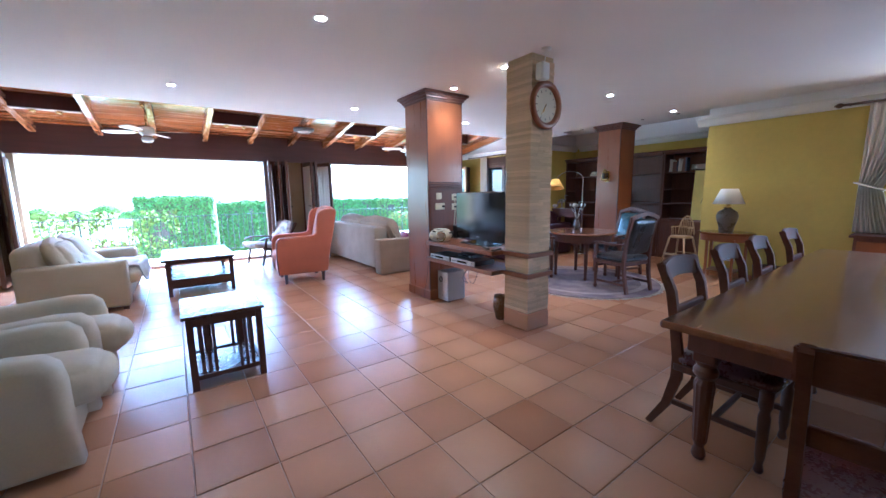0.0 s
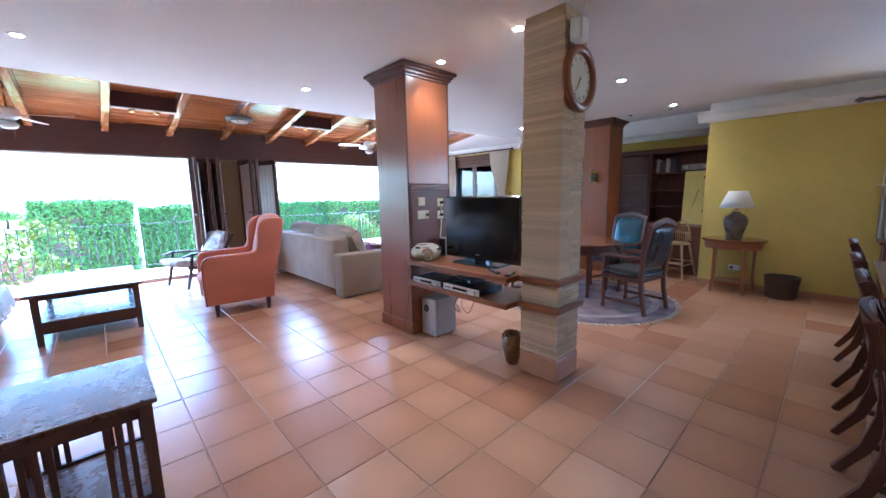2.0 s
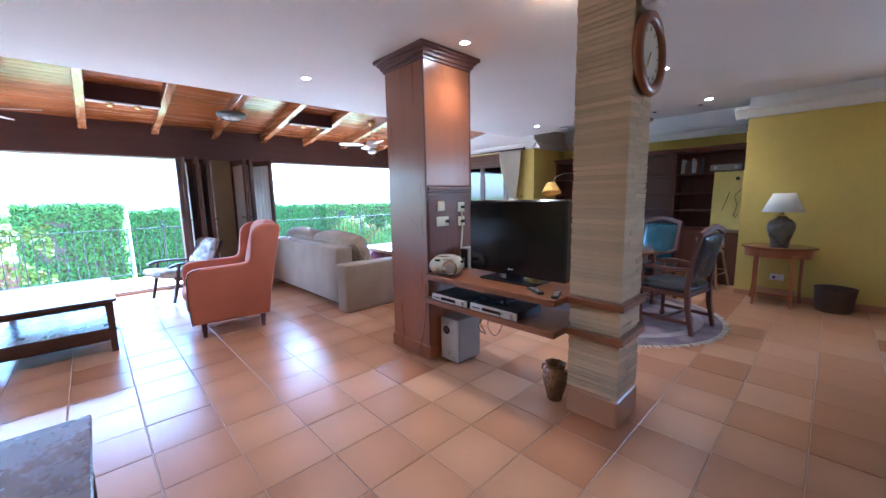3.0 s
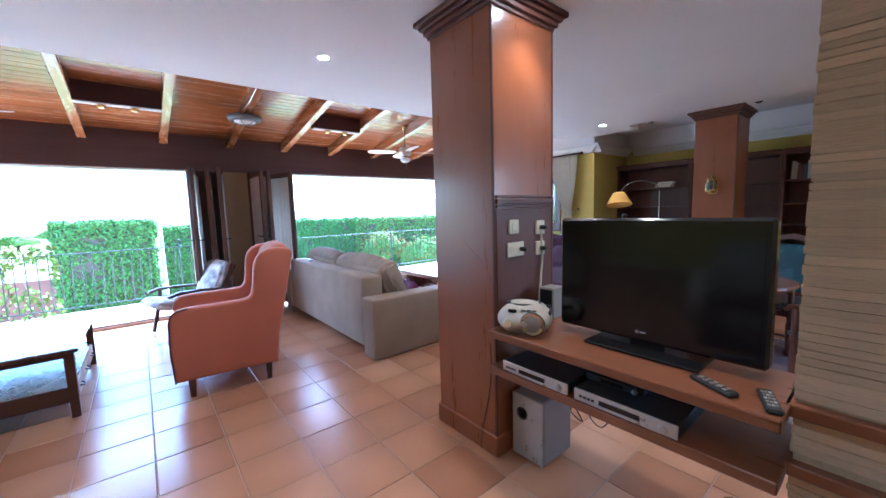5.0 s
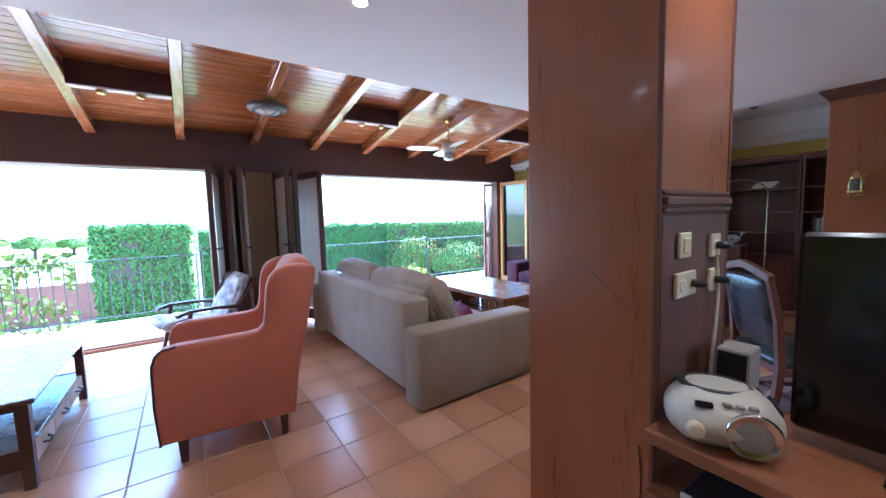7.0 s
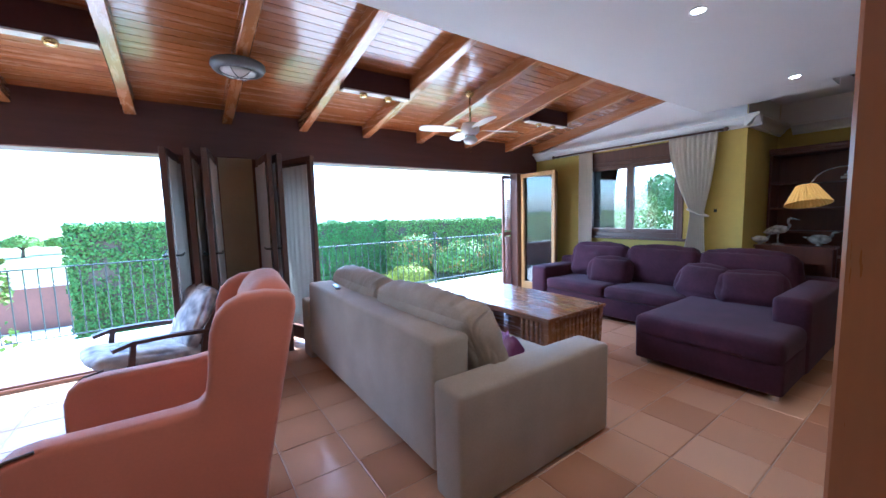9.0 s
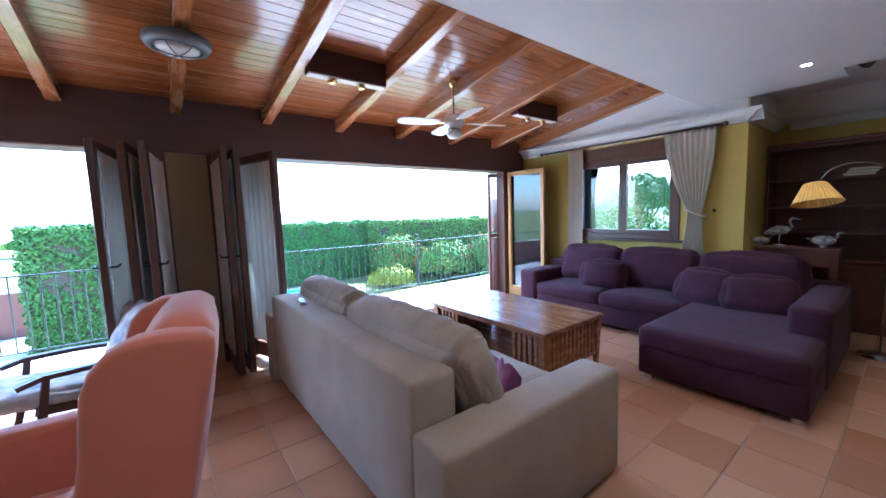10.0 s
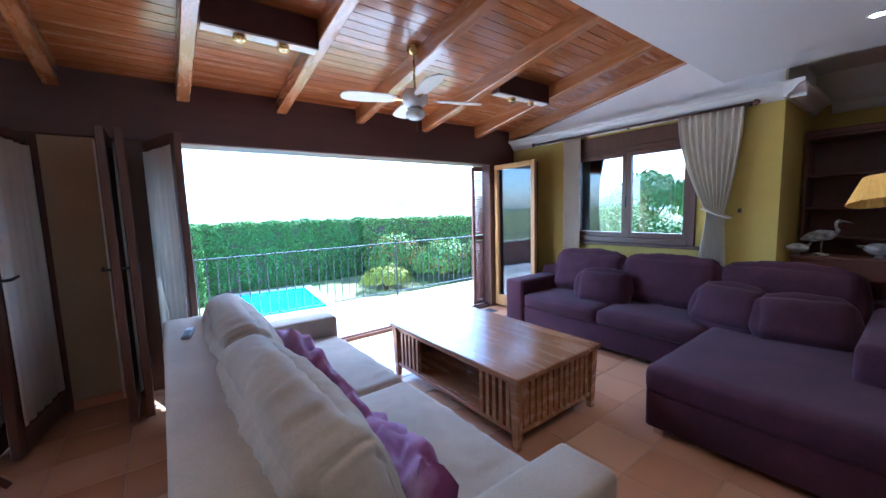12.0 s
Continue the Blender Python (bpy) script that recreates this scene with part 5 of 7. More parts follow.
# ---- recessed spotlights ----
SPOTS = [(2.83, 3.70), (4.825, 2.82), (2.24, 5.38), (6.70, 2.81), (2.80, 2.79), (0.0, 5.33), (6.56, 5.38), (4.40, 5.39), (0.89, 2.77)]
for x, y in SPOTS:
    t = thing("recessed_spot", place(x, y, FLAT), "lit recessed white ceiling spotlight", "lamp", "ceiling spotlights")
    bm = bmesh.new()
    lathe(bm, [(0.050, 0.004), (0.052, -0.004), (0.046, -0.009), (0.036, -0.006), (0.034, 0.0)], 28)
    part("ring", bm, WHITEP, t, "", True)
    bm = bmesh.new()
    lathe(bm, [(0.033, -0.001), (0.033, -0.004), (0.001, -0.005)], 24)
    part("bulb", bm, LAMPON, t, "glowing bulb")
    ld = bpy.data.lights.new("spot_beam", "SPOT")
    ld.energy, ld.spot_size, ld.spot_blend, ld.color, ld.shadow_soft_size = 3.4, radians(105), 0.8, (1.0, 0.74, 0.48), 0.03
    lo = new("spot_beam", ld)
    lo.location = (x, y, FLAT - 0.02)


# ---- ceiling fans ----
def fan(x, y, turn):
    t = thing("ceiling_fan", place(x, y, 2.455), "white ceiling fan with a round glass lamp hanging from the boards", "fan")
    top = beam_z(y) + BH - 2.455
    bm = bmesh.new()
    tube(bm, [(0, 0, 0.09), (0, 0, top)], 0.011, 10)
    part("rod", bm, BRASS, t, "", True)
    bm = bmesh.new()
    lathe(bm, [(0.06, top), (0.06, top - 0.02), (0.03, top - 0.06), (0.012, top - 0.065)], 20)
    part("canopy", bm, BRASS, t, "brass canopy", True)
    bm = bmesh.new()
    lathe(bm, [(0.03, 0.13), (0.095, 0.115), (0.112, 0.07), (0.112, 0.02), (0.085, -0.005), (0.06, -0.02)], 28)
    part("motor_housing", bm, WHITEP, t, "", True)
    bm = bmesh.new()
    lathe(bm, [(0.065, -0.02), (0.072, -0.03), (0.06, -0.045)], 24)
    part("lamp_collar", bm, CHROME, t, "chrome collar", True)
    bm = bmesh.new()
    lathe(bm, [(0.06, -0.045), (0.086, -0.068), (0.084, -0.096), (0.058, -0.122), (0.005, -0.132)], 24)
    part("lamp_globe", bm, LENS, t, "white glass lamp globe", True)
    for k in range(4):
        a = turn + 90 * k
        bm = bmesh.new()
        m = Matrix.Rotation(radians(a), 4, "Z") @ pose(0, 0, 0.04, 10, 0, 0)
        out = [(0.17, -0.045), (0.24, -0.072), (0.46, -0.086), (0.57, -0.080), (0.62, -0.050), (0.635, 0), (0.62, 0.050), (0.57, 0.080), (0.46, 0.086), (0.24, 0.072), (0.17, 0.045)]
        p = [bm.verts.new((u, v, 0.004)) for u, v in out]
        q = [bm.verts.new((u, v, -0.004)) for u, v in out]
        bm.faces.new(p)
        bm.faces.new(q[::-1])
        for i in range(len(out)):
            bm.faces.new((p[i], q[i], q[(i + 1) % len(out)], p[(i + 1) % len(out)]))
        bmesh.ops.transform(bm, matrix=m, verts=bm.verts)
        bl = part("blade", bm, WHITEP, t)
        bm = bmesh.new()
        box(bm, 0.07, 0.20, -0.018, 0.018, -0.010, -0.004, 0.002, 1, m)
        part("blade_iron", bm, BRASS, bl)
    bm = bmesh.new()
    tube(bm, [(0.03, 0.03, -0.04), (0.035, 0.035, -0.22)], 0.002, 5)
    part("pull_cord", bm, BRASS, t)
    return t


fan(4.65, 7.89, -18)
fan(-0.35, 7.87, -25)

CAST = material("grey_cast_metal", (0.13, 0.14, 0.15), 0.5, metal=0.2, vary=0.15, scale=9)
t = thing("round_ceiling_lamp", place(2.20, 7.92, beam_z(7.92) - 0.001), "round grey cast ceiling lamp with a ribbed frosted lens", "lamp")
bm = bmesh.new()
lathe(bm, [(0.20, 0), (0.205, -0.03), (0.185, -0.06), (0.15, -0.068), (0.13, -0.05)], 36)
part("housing", bm, CAST, t, "", True)
bm = bmesh.new()
lathe(bm, [(0.135, -0.055), (0.12, -0.085), (0.07, -0.102), (0.002, -0.106)], 32)
part("lens", bm, LENS, t, "frosted lens", True)
for a in (0, 60, 120):
    bm = bmesh.new()
    tube(bm, [Matrix.Rotation(radians(a), 3, "Z") @ Vector((0.15 * math.cos(s), 0, -0.06 - 0.05 * math.sin(s))) for s in [math.pi * k / 8 for k in range(9)]], 0.004, 6)
    part("guard_bar", bm, CAST, t)

PANELD = material("maroon_board", (0.075, 0.030, 0.026), 0.8, vary=0.15, scale=5, fine=40, spec=0.2)
# boxed panels between beams, each with two brass spots
for xa, xb in ((-1.87, -1.12), (0.60, 1.34), (3.09, 3.82), (5.70, 6.52)):
    zz = beam_z(7.95) - 0.05
    t = thing("ceiling_panel", place((xa + xb) / 2, 7.66, zz), "dark boxed ceiling panel with two brass spotlights", "panel", "ceiling panels")
    hw = (xb - xa) / 2
    bm = bmesh.new()
    box(bm, -hw, hw, 0.225, 0.335, 0.014, 0.24)
    part("board", bm, PANELD, t)
    bx("light_strip", (-hw, hw, 0.232, 0.330, 0.0, 0.014), WHITEP, t, 0.003, "white painted strip")
    for s in (-0.4, 0.35):
        bm = bmesh.new()
        lathe(bm, [(0.038, 0.012), (0.042, -0.005), (0.038, -0.022), (0.030, -0.03), (0.022, -0.02)], 20, pose(s * hw, 0.28, -0.010))
        sp = part("spotlight", bm, BRASS, t, "brass spotlight", True)
        bm = bmesh.new()
        lathe(bm, [(0.022, -0.020), (0.020, -0.026), (0.002, -0.028)], 16, pose(s * hw, 0.28, -0.010))
        part("lens", bm, LENS, sp, "", True)

# ---- outside ----
GRASS = material("lawn", (0.115, 0.15, 0.035), 0.95, vary=0.3, scale=0.8, fine=9, bump=0.5, bump_scale=30, second=(0.20, 0.17, 0.06), second_scale=0.35, second_mix=0.4)
FIELD = material("far_ground", (0.12, 0.14, 0.06), 0.95, vary=0.3, scale=0.05, fine=0.5)
TERRACE = material("terrace_tile", (0.56, 0.49, 0.41), 0.7, vary=0.12, scale=3, fine=20, bump=0.15, bump_scale=20)
STONE = material("pool_coping", (0.55, 0.50, 0.43), 0.7, vary=0.12, scale=3)
POOLW = material("pool_water", (0.11, 0.42, 0.46), 0.05, vary=0.12, scale=0.6, fine=4, bump=0.15, bump_scale=2.5, rough_vary=0.02)
BROWNW = material("brown_render", (0.19, 0.085, 0.055), 0.85, vary=0.15, scale=1.5, fine=12)
LEAF = material("hedge_leaves", (0.11, 0.185, 0.045), 0.6, vary=0.2, scale=1.2, per_island=0.3, hue_vary=0.02, spec=0.12)
LEAF2 = material("bush_leaves", (0.16, 0.225, 0.05), 0.6, vary=0.2, scale=1.2, per_island=0.45, hue_vary=0.03, spec=0.12)
LEAFY = material("yellow_leaves", (0.26, 0.27, 0.04), 0.6, vary=0.2, scale=1.2, per_island=0.35, spec=0.12)
LEAFO = material("flower_leaves", (0.42, 0.16, 0.05), 0.6, vary=0.2, scale=2, per_island=0.4, spec=0.12)
BARK = material("bark", (0.10, 0.07, 0.05), 0.9, vary=0.3, scale=9, bump=0.6, bump_scale=30)

bm = bmesh.new()
box(bm, -900, 900, WY + 0.31, 1800, -3.0, -2.8)
structure("ground", bm, GRASS, "green lawn and garden ground", "ground")
bm = bmesh.new()
box(bm, -14, 12, WY + WT, 11.12, -0.35, -0.03, 0.01)
structure("balcony_floor", bm, TERRACE, "pale tiled balcony floor outside the openings", "balcony")
bm = bmesh.new()
box(bm, -14, 12, WY + 0.31, 10.98, -2.8, -0.35)
structure("balcony_wall", bm, TERRACE, "wall under the balcony", "wall")

# iron railing
t = thing("balcony_railing", place(0, 10.95, -0.03), "dark green iron balcony railing with plain upright bars", "railing")
bm = bmesh.new()
box(bm, -7.0, 9.5, -0.02, 0.02, 0.985, 1.0, 0.003)
part("top_rail", bm, IRON, t)
bx("bottom_rail", (-7.0, 9.5, -0.012, 0.012, 0.10, 0.115), IRON, t, 0.002)
bmB = bmesh.new()
lathe(bmB, [(0.0075, 0.0), (0.0075, 0.90)], 6)
meB = finish("baluster", bmB, IRON)
x = -6.9
k = 0
POSTS = [-5.2, -1.8, 1.55, 2.95, 6.15, 9.3]
while x < 9.45:
    if min(abs(x - p) for p in POSTS) > 0.05:
        ob = new("baluster", meB)
        ob.parent = t
        ob.location = (x, 0, 0.10)
    x += 0.125
for px in POSTS:
    bm = bmesh.new()
    lathe(bm, [(0.016, 0.0), (0.016, 1.02), (0.024, 1.03), (0.012, 1.05)], 10, pose(px, 0, 0))
    po = part("post", bm, IRON, t)
    bm = bmesh.new()
    tube(bm, [(px + 0.04 * math.cos(a), 0, 1.085 + 0.04 * math.sin(a)) for a in [2 * math.pi * i / 16 for i in range(17)]], 0.011, 6)
    part("ring_finial", bm, IRON, po, "", True)


def leaves(name, pts, size, mat, parent, seed=0, label=""):
    """One mesh of many small leaf quads at the given places with normals."""
    rs = np.random.RandomState(seed)
    P, N = pts
    n = len(P)
    d = rs.normal(size=(n, 3)) * 0.55 + N
    d /= np.linalg.norm(d, axis=1)[:, None]
    r = rs.normal(size=(n, 3))
    u = np.cross(d, r)
    u /= np.linalg.norm(u, axis=1)[:, None] + 1e-9
    v = np.cross(d, u)
    s = size * rs.uniform(0.6, 1.4, (n, 1))
    q = np.stack([P + u * s * 0.5, P + v * s * 0.32 + d * s * 0.08, P - u * s * 0.5, P - v * s * 0.32 + d * s * 0.08], 1).reshape(-1, 3)
    me = bpy.data.meshes.new(name)
    f = np.arange(4 * n).reshape(-1, 4)
    me.from_pydata(q.tolist(), [], f.tolist())
    me.materials.append(mat)
    ob = new(name, me)
    ob.parent = parent
    ob["kind"] = "stuff"
    if label:
        ob["label"] = label
    return ob


def box_shell(x0, x1, y0, y1, z0, z1, n, seed, bulge=0.18):
    """Places over the sides and top of a clipped hedge, uneven in depth."""
    rs = np.random.RandomState(seed)
    a = np.array([(y1 - y0) * (z1 - z0), (y1 - y0) * (z1 - z0), (x1 - x0) * (z1 - z0), (x1 - x0) * (z1 - z0) * 0.3, (x1 - x0) * (y1 - y0)])
    k = rs.choice(5, n, p=a / a.sum())
    u, v = rs.uniform(0, 1, n), rs.uniform(0, 1, n)
    P, N = np.zeros((n, 3)), np.zeros((n, 3))
    X, Y, Z = x0 + (x1 - x0) * u, y0 + (y1 - y0) * v, z0 + (z1 - z0) * v
    for i, (px, py, pz, nn) in enumerate(((x0, None, Z, (-1, 0, 0)), (x1, None, Z, (1, 0, 0)), (X, y0, Z, (0, -1, 0)), (X, y1, Z, (0, 1, 0)), (X, Y, z1, (0, 0, 1)))):
        s = k == i
        yy = y0 + (y1 - y0) * u
        P[s, 0] = px[s] if hasattr(px, "__len__") else px
        P[s, 1] = (yy[s] if py is None else (py[s] if hasattr(py, "__len__") else py))
        P[s, 2] = pz[s] if hasattr(pz, "__len__") else pz
        N[s] = nn
    w = np.array([noise.noise(Vector(p) * 1.3) + 0.6 * noise.noise(Vector(p) * 3.5) for p in P])
    P += N * (w * bulge + rs.uniform(-0.12, 0.03, n))[:, None]
    return P, N


def hedge(x0, x1, y0, y1, z1, label, n, seed, size=0.16, mat=None, m=None):
    t = thing("hedge", m or Matrix.Identity(4), label, "hedge", "clipped hedges")
    bm = bmesh.new()
    box(bm, x0 + 0.12, x1 - 0.12, y0 + 0.12, y1 - 0.12, -2.8, z1 - 0.12)
    part("inner_mass", bm, BARK, t)
    leaves("leaves", box_shell(x0, x1, y0, y1, -2.8, z1, n, seed), size, mat or LEAF, t, seed)
    return t


hedge(3.2, 14.4, 28.6, 30.0, 1.02, "tall clipped green hedge behind the pool", 40000, 1, 0.13)
hedge(-1.55, 1.45, 22.0, 23.6, 1.42, "tall clipped green hedge block beside the lawn", 20000, 2, 0.11)
hedge(1.9, 4.2, 26.0, 27.4, 1.0, "tall clipped green hedge at the garden edge", 14000, 3, 0.12)
hedge(0, 13.5, -0.8, 0.8, 1.0, "clipped hedge with reddish shoots along the garden side", 36000, 4, 0.13, LEAF2, pose(14.2, 29.0, 0, 0, 0, -42))


def blob_points(c, r, n, seed, flat=0.75):
    rs = np.random.RandomState(seed)
    d = rs.normal(size=(n, 3))
    d /= np.linalg.norm(d, axis=1)[:, None]
    d[:, 2] = np.abs(d[:, 2]) * 1.0 - 0.25
    lump = np.array([noise.noise(Vector(p) * 2.2 + Vector((seed, 0, 0))) + 0.5 * noise.noise(Vector(p) * 5 + Vector((0, seed, 0))) for p in d])
    rad = (1 + 0.38 * lump) * rs.uniform(0.72, 1.0, n)
    P = np.array(c) + d * np.array(r) * rad[:, None]
    return P, d


def bush(name, x, y, r, h, mat, n, seed, size, label, z=-2.8, flowers=0):
    t = thing(name, place(x, y, z), label, "bush", "garden bushes")
    for k in range(5):
        a = 2 * math.pi * k / 5 + seed
        bm = bmesh.new()
        tube(bm, [(0.05 * math.cos(a), 0.05 * math.sin(a), 0), (r * 0.3 * math.cos(a), r * 0.3 * math.sin(a), h * 0.4), (r * 0.55 * math.cos(a), r * 0.55 * math.sin(a), h * 0.75)], [0.04, 0.025, 0.01], 6)
        part("stem", bm, BARK, t)
    leaves("leaves", blob_points((0, 0, h * 0.45), (r, r, h * 0.55), n, seed), size, mat, t, seed)
    if flowers:
        leaves("blossom", blob_points((0, 0, h * 0.48), (r * 1.02, r * 1.02, h * 0.56), flowers, seed + 50), size * 0.8, LEAFO, t, seed + 5, "orange flowers")
    return t


bush("bush", 12.6, 23.4, 1.5, 1.5, LEAFY, 2600, 11, 0.16, "round yellow-green garden bush on the lawn")
bush("bush", 16.0, 22.5, 2.1, 2.9, LEAF2, 4200, 12, 0.16, "green garden bush with orange flowers", flowers=350)
bush("bush", 18.6, 21.0, 2.2, 3.4, LEAF2, 4200, 13, 0.16, "green garden bush with orange flowers", flowers=420)
bush("bush", 14.6, 25.6, 1.8, 3.4, LEAF2, 3600, 14, 0.16, "green garden bush with orange flowers", flowers=320)
bush("bush", 17.0, 17.0, 2.4, 3.0, LEAF, 4500, 15, 0.15, "dense green garden bush beside the railing")
for i, (bx_, by_, r_, h_) in enumerate(((14.5, 12.5, 2.2, 3.7), (17.5, 15.0, 2.6, 4.4), (20.0, 12.0, 2.8, 4.2), (24, 16.0, 3.2, 5.6), (21.0, 9.6, 2.4, 3.9))):
    bush("bush", bx_, by_, r_, h_, LEAF2 if i % 2 else LEAF, 5200, 30 + i, 0.17, "green garden shrub seen from the window", flowers=0)


def tree(x, y, h, r, seed, mat=LEAF, label="broad green tree beyond the garden", n=2600, size=0.45):
    t = thing("tree", place(x, y, -2.8), label, "tree", "far trees")
    bm = bmesh.new()
    tube(bm, [(0, 0, 0), (0.1, 0.05, h * 0.3), (0.05, 0.1, h * 0.6)], [0.22, 0.16, 0.06], 8)
    part("trunk", bm, BARK, t, "", True)
    for k in range(4):
        a = k * 1.6 + seed
        bm = bmesh.new()
        tube(bm, [(0.08, 0.04, h * 0.32), (r * 0.35 * math.cos(a), r * 0.35 * math.sin(a), h * 0.55), (r * 0.7 * math.cos(a), r * 0.7 * math.sin(a), h * 0.72)], [0.09, 0.06, 0.02], 6)
        part("limb", bm, BARK, t, "", True)
    leaves("crown", blob_points((0, 0, h * 0.62), (r, r, h * 0.42), n, seed), size, mat, t, seed)
    return t


rnd = random.Random(8)
for i in range(26):
    a = -0.45 + i * 0.052
    dist = rnd.uniform(60, 130)
    tree(2 + math.sin(a) * dist, 5 + math.cos(a) * dist, rnd.uniform(2.4, 3.1), rnd.uniform(1.8, 3.2), 60 + i, LEAF2)
for i in range(6):
    tree(34 + i * 7, 14 + i * 7.5, rnd.uniform(6.0, 8.5), rnd.uniform(3, 4.5), 90 + i, LEAF if i % 2 else LEAF2, "broad green tree on the slope", 3200, 0.4)
# wooded hills far off
HILL = material("wooded_hill", (0.14, 0.19, 0.13), 0.95, vary=0.35, scale=0.05, fine=0.4)
for cx, cy, rx, ry, hh in ((260, 330, 190, 70, 17), (60, 520, 260, 80, 10), (-190, 480, 220, 80, 12), (420, 220, 120, 90, 26), (480, 130, 120, 70, 34)):
    bm = bmesh.new()
    G = 30
    grid = [[bm.verts.new((cx + rx * (i / G * 2 - 1), cy + ry * (j / G * 2 - 1),
             -3.2 + hh * max(0, 1 - (i / G * 2 - 1) ** 2) * max(0, 1 - (j / G * 2 - 1) ** 2) * (1 + 0.35 * noise.noise(Vector((i * 0.3, j * 0.3, cx)))) + (1.2 * noise.noise(Vector((i * 1.7, j * 1.7, cy))) if 0 < i < G and 0 < j < G else 0))) for j in range(G + 1)] for i in range(G + 1)]
    for i in range(G):
        for j in range(G):
            bm.faces.new((grid[i][j], grid[i + 1][j], grid[i + 1][j + 1], grid[i][j + 1]))
    structure("backdrop_hill", bm, HILL, "low wooded hill in the distance", "hill")

# pool
t = thing("swimming_pool", place(7.1, 24.4, -2.8, -6), "turquoise swimming pool with pale stone coping", "pool")
bx("water", (-1.8, 1.8, -2.6, 3.0, 0.0, 0.03), POOLW, t, 0)
for a, b, c, d in ((-2.4, 2.2, -3.0, -2.6), (-2.4, 2.2, 3.0, 3.4), (-2.4, -1.8, -2.6, 3.0), (1.8, 2.2, -2.6, 3.0)):
    bx("coping", (a, b, c, d, 0, 0.07), STONE, t, 0.01)
bm = bmesh.new()
box(bm, 3.0, 10.6, 17.4, 18.6, -2.8, -2.775)
structure("pavement", bm, STONE, "pale stone paving beside the pool", "pavement")
# garden wall and paving on the far side of the first opening
t = thing("garden_wall", place(-9, 26.2, -2.8), "brown rendered garden wall with a pale coping", "wall")
bx("wall_body", (-14, 7.4, -0.12, 0.12, 0, 1.75), BROWNW, t, 0.01)
bx("coping", (-14, 7.45, -0.18, 0.18, 1.75, 1.85), STONE, t, 0.01)
bm = bmesh.new()
box(bm, -20, -1.8, 14, 25.9, -2.8, -2.77)
structure("pavement", bm, STONE, "pale paved yard", "pavement")
t = thing("lamp_post", place(1.75, 24.5, -2.8), "slim pale garden post between the hedges", "post")
bm = bmesh.new()
lathe(bm, [(0.14, 0), (0.10, 0.3), (0.08, 3.9), (0.12, 4.3), (0.03, 4.45)], 12)
part("shaft", bm, STONE, t, "", True)

# climbing plant on the railing
t = thing("climbing_plant", place(-1.35, 11.04, -0.03), "leafy climbing plant growing over the railing", "plant")
rs_ = random.Random(3)
for k in range(9):
    x0 = -1.1 + k * 0.26
    pts = [(x0, 0.0, 0.0)]
    for s in range(1, 7):
        pts.append((pts[-1][0] + rs_.uniform(-0.12, 0.12), rs_.uniform(-0.05, 0.10), s * rs_.uniform(0.15, 0.19)))
    bm = bmesh.new()
    tube(bm, pts, [0.012 - 0.0013 * i for i in range(7)], 5)
    part("stem", bm, BARK, t)
rs2 = np.random.RandomState(21)
n_ = 1500
P_ = np.stack([rs2.uniform(-1.25, 1.3, n_), rs2.normal(0.03, 0.09, n_), rs2.uniform(0, 1, n_) ** 0.8 * 1.15], 1)
keep = np.array([noise.noise(Vector((p[0] * 2.2, 1.0, p[2] * 2.2))) > -0.16 + 0.25 * (p[2] - 0.6) for p in P_])
leaves("leaves", (P_[keep], np.tile(np.array([[0, -1, 0.3]]), (int(keep.sum()), 1))), 0.085, LEAF2, t, 22)

t = thing("floor_grate", place(6.50, 9.02, 0.001), "dark metal floor grate on the tiles beside the opening", "grate")
bx("frame", (-0.20, 0.20, -0.09, 0.09, 0, 0.008), IRON, t, 0.002)
for k in range(9):
    bx("grate_bar", (-0.18 + k * 0.042, -0.166 + k * 0.042, -0.075, 0.075, 0.008, 0.013), IRON, t, 0)

# ---- dining table and chairs ----
def dining_table():
    t = thing("dining_table", place(1.86, -0.46), "long polished brown dining table on fluted turned legs", "table")
    W, D = 3.76, 1.19
    bm = bmesh.new()
    box(bm, 0, W, 0, D, 0.715, 0.755, 0.012, 2)
    part("tabletop", bm, MAHOG_T, t)
    bx("apron", (0.10, W - 0.10, 0.10, D - 0.10, 0.60, 0.715), MAHOG_D, t, 0.004)
    prof = [(0.026, 0), (0.034, 0.02), (0.03, 0.045), (0.022, 0.07), (0.034, 0.10), (0.036, 0.12), (0.046, 0.36), (0.05, 0.42), (0.038, 0.45), (0.056, 0.475), (0.056, 0.50), (0.042, 0.52), (0.055, 0.545)]
    for x in (0.17, W / 2, W - 0.17):
        for y in (0.17, D - 0.17):
            bm = bmesh.new()
            lathe(bm, prof, 24, pose(x, y, 0))
            for v in bm.verts:
                a = math.atan2(v.co.y - y, v.co.x - x)
                if 0.11 < v.co.z < 0.43:
                    k = 1 - 0.07 * (round(a / (2 * math.pi / 24)) % 2)
                    v.co.x, v.co.y = x + (v.co.x - x) * k, y + (v.co.y - y) * k
            box(bm, x - 0.05, x + 0.05, y - 0.05, y + 0.05, 0.545, 0.70, 0.005)
            part("leg", bm, MAHOG_D, t)
    return t


MAHOG_T = material("polished_table_top", (0.21, 0.085, 0.038), 0.2, vary=0.2, scale=2.5, fine=26, stretch=(0.5, 6, 6), coat=0.5)
dining_table()


CHAIRWOOD = material("brown_chair_wood", (0.115, 0.050, 0.030), 0.65, vary=0.2, scale=4, fine=40, stretch=(3, 1, 3), spec=0.06)


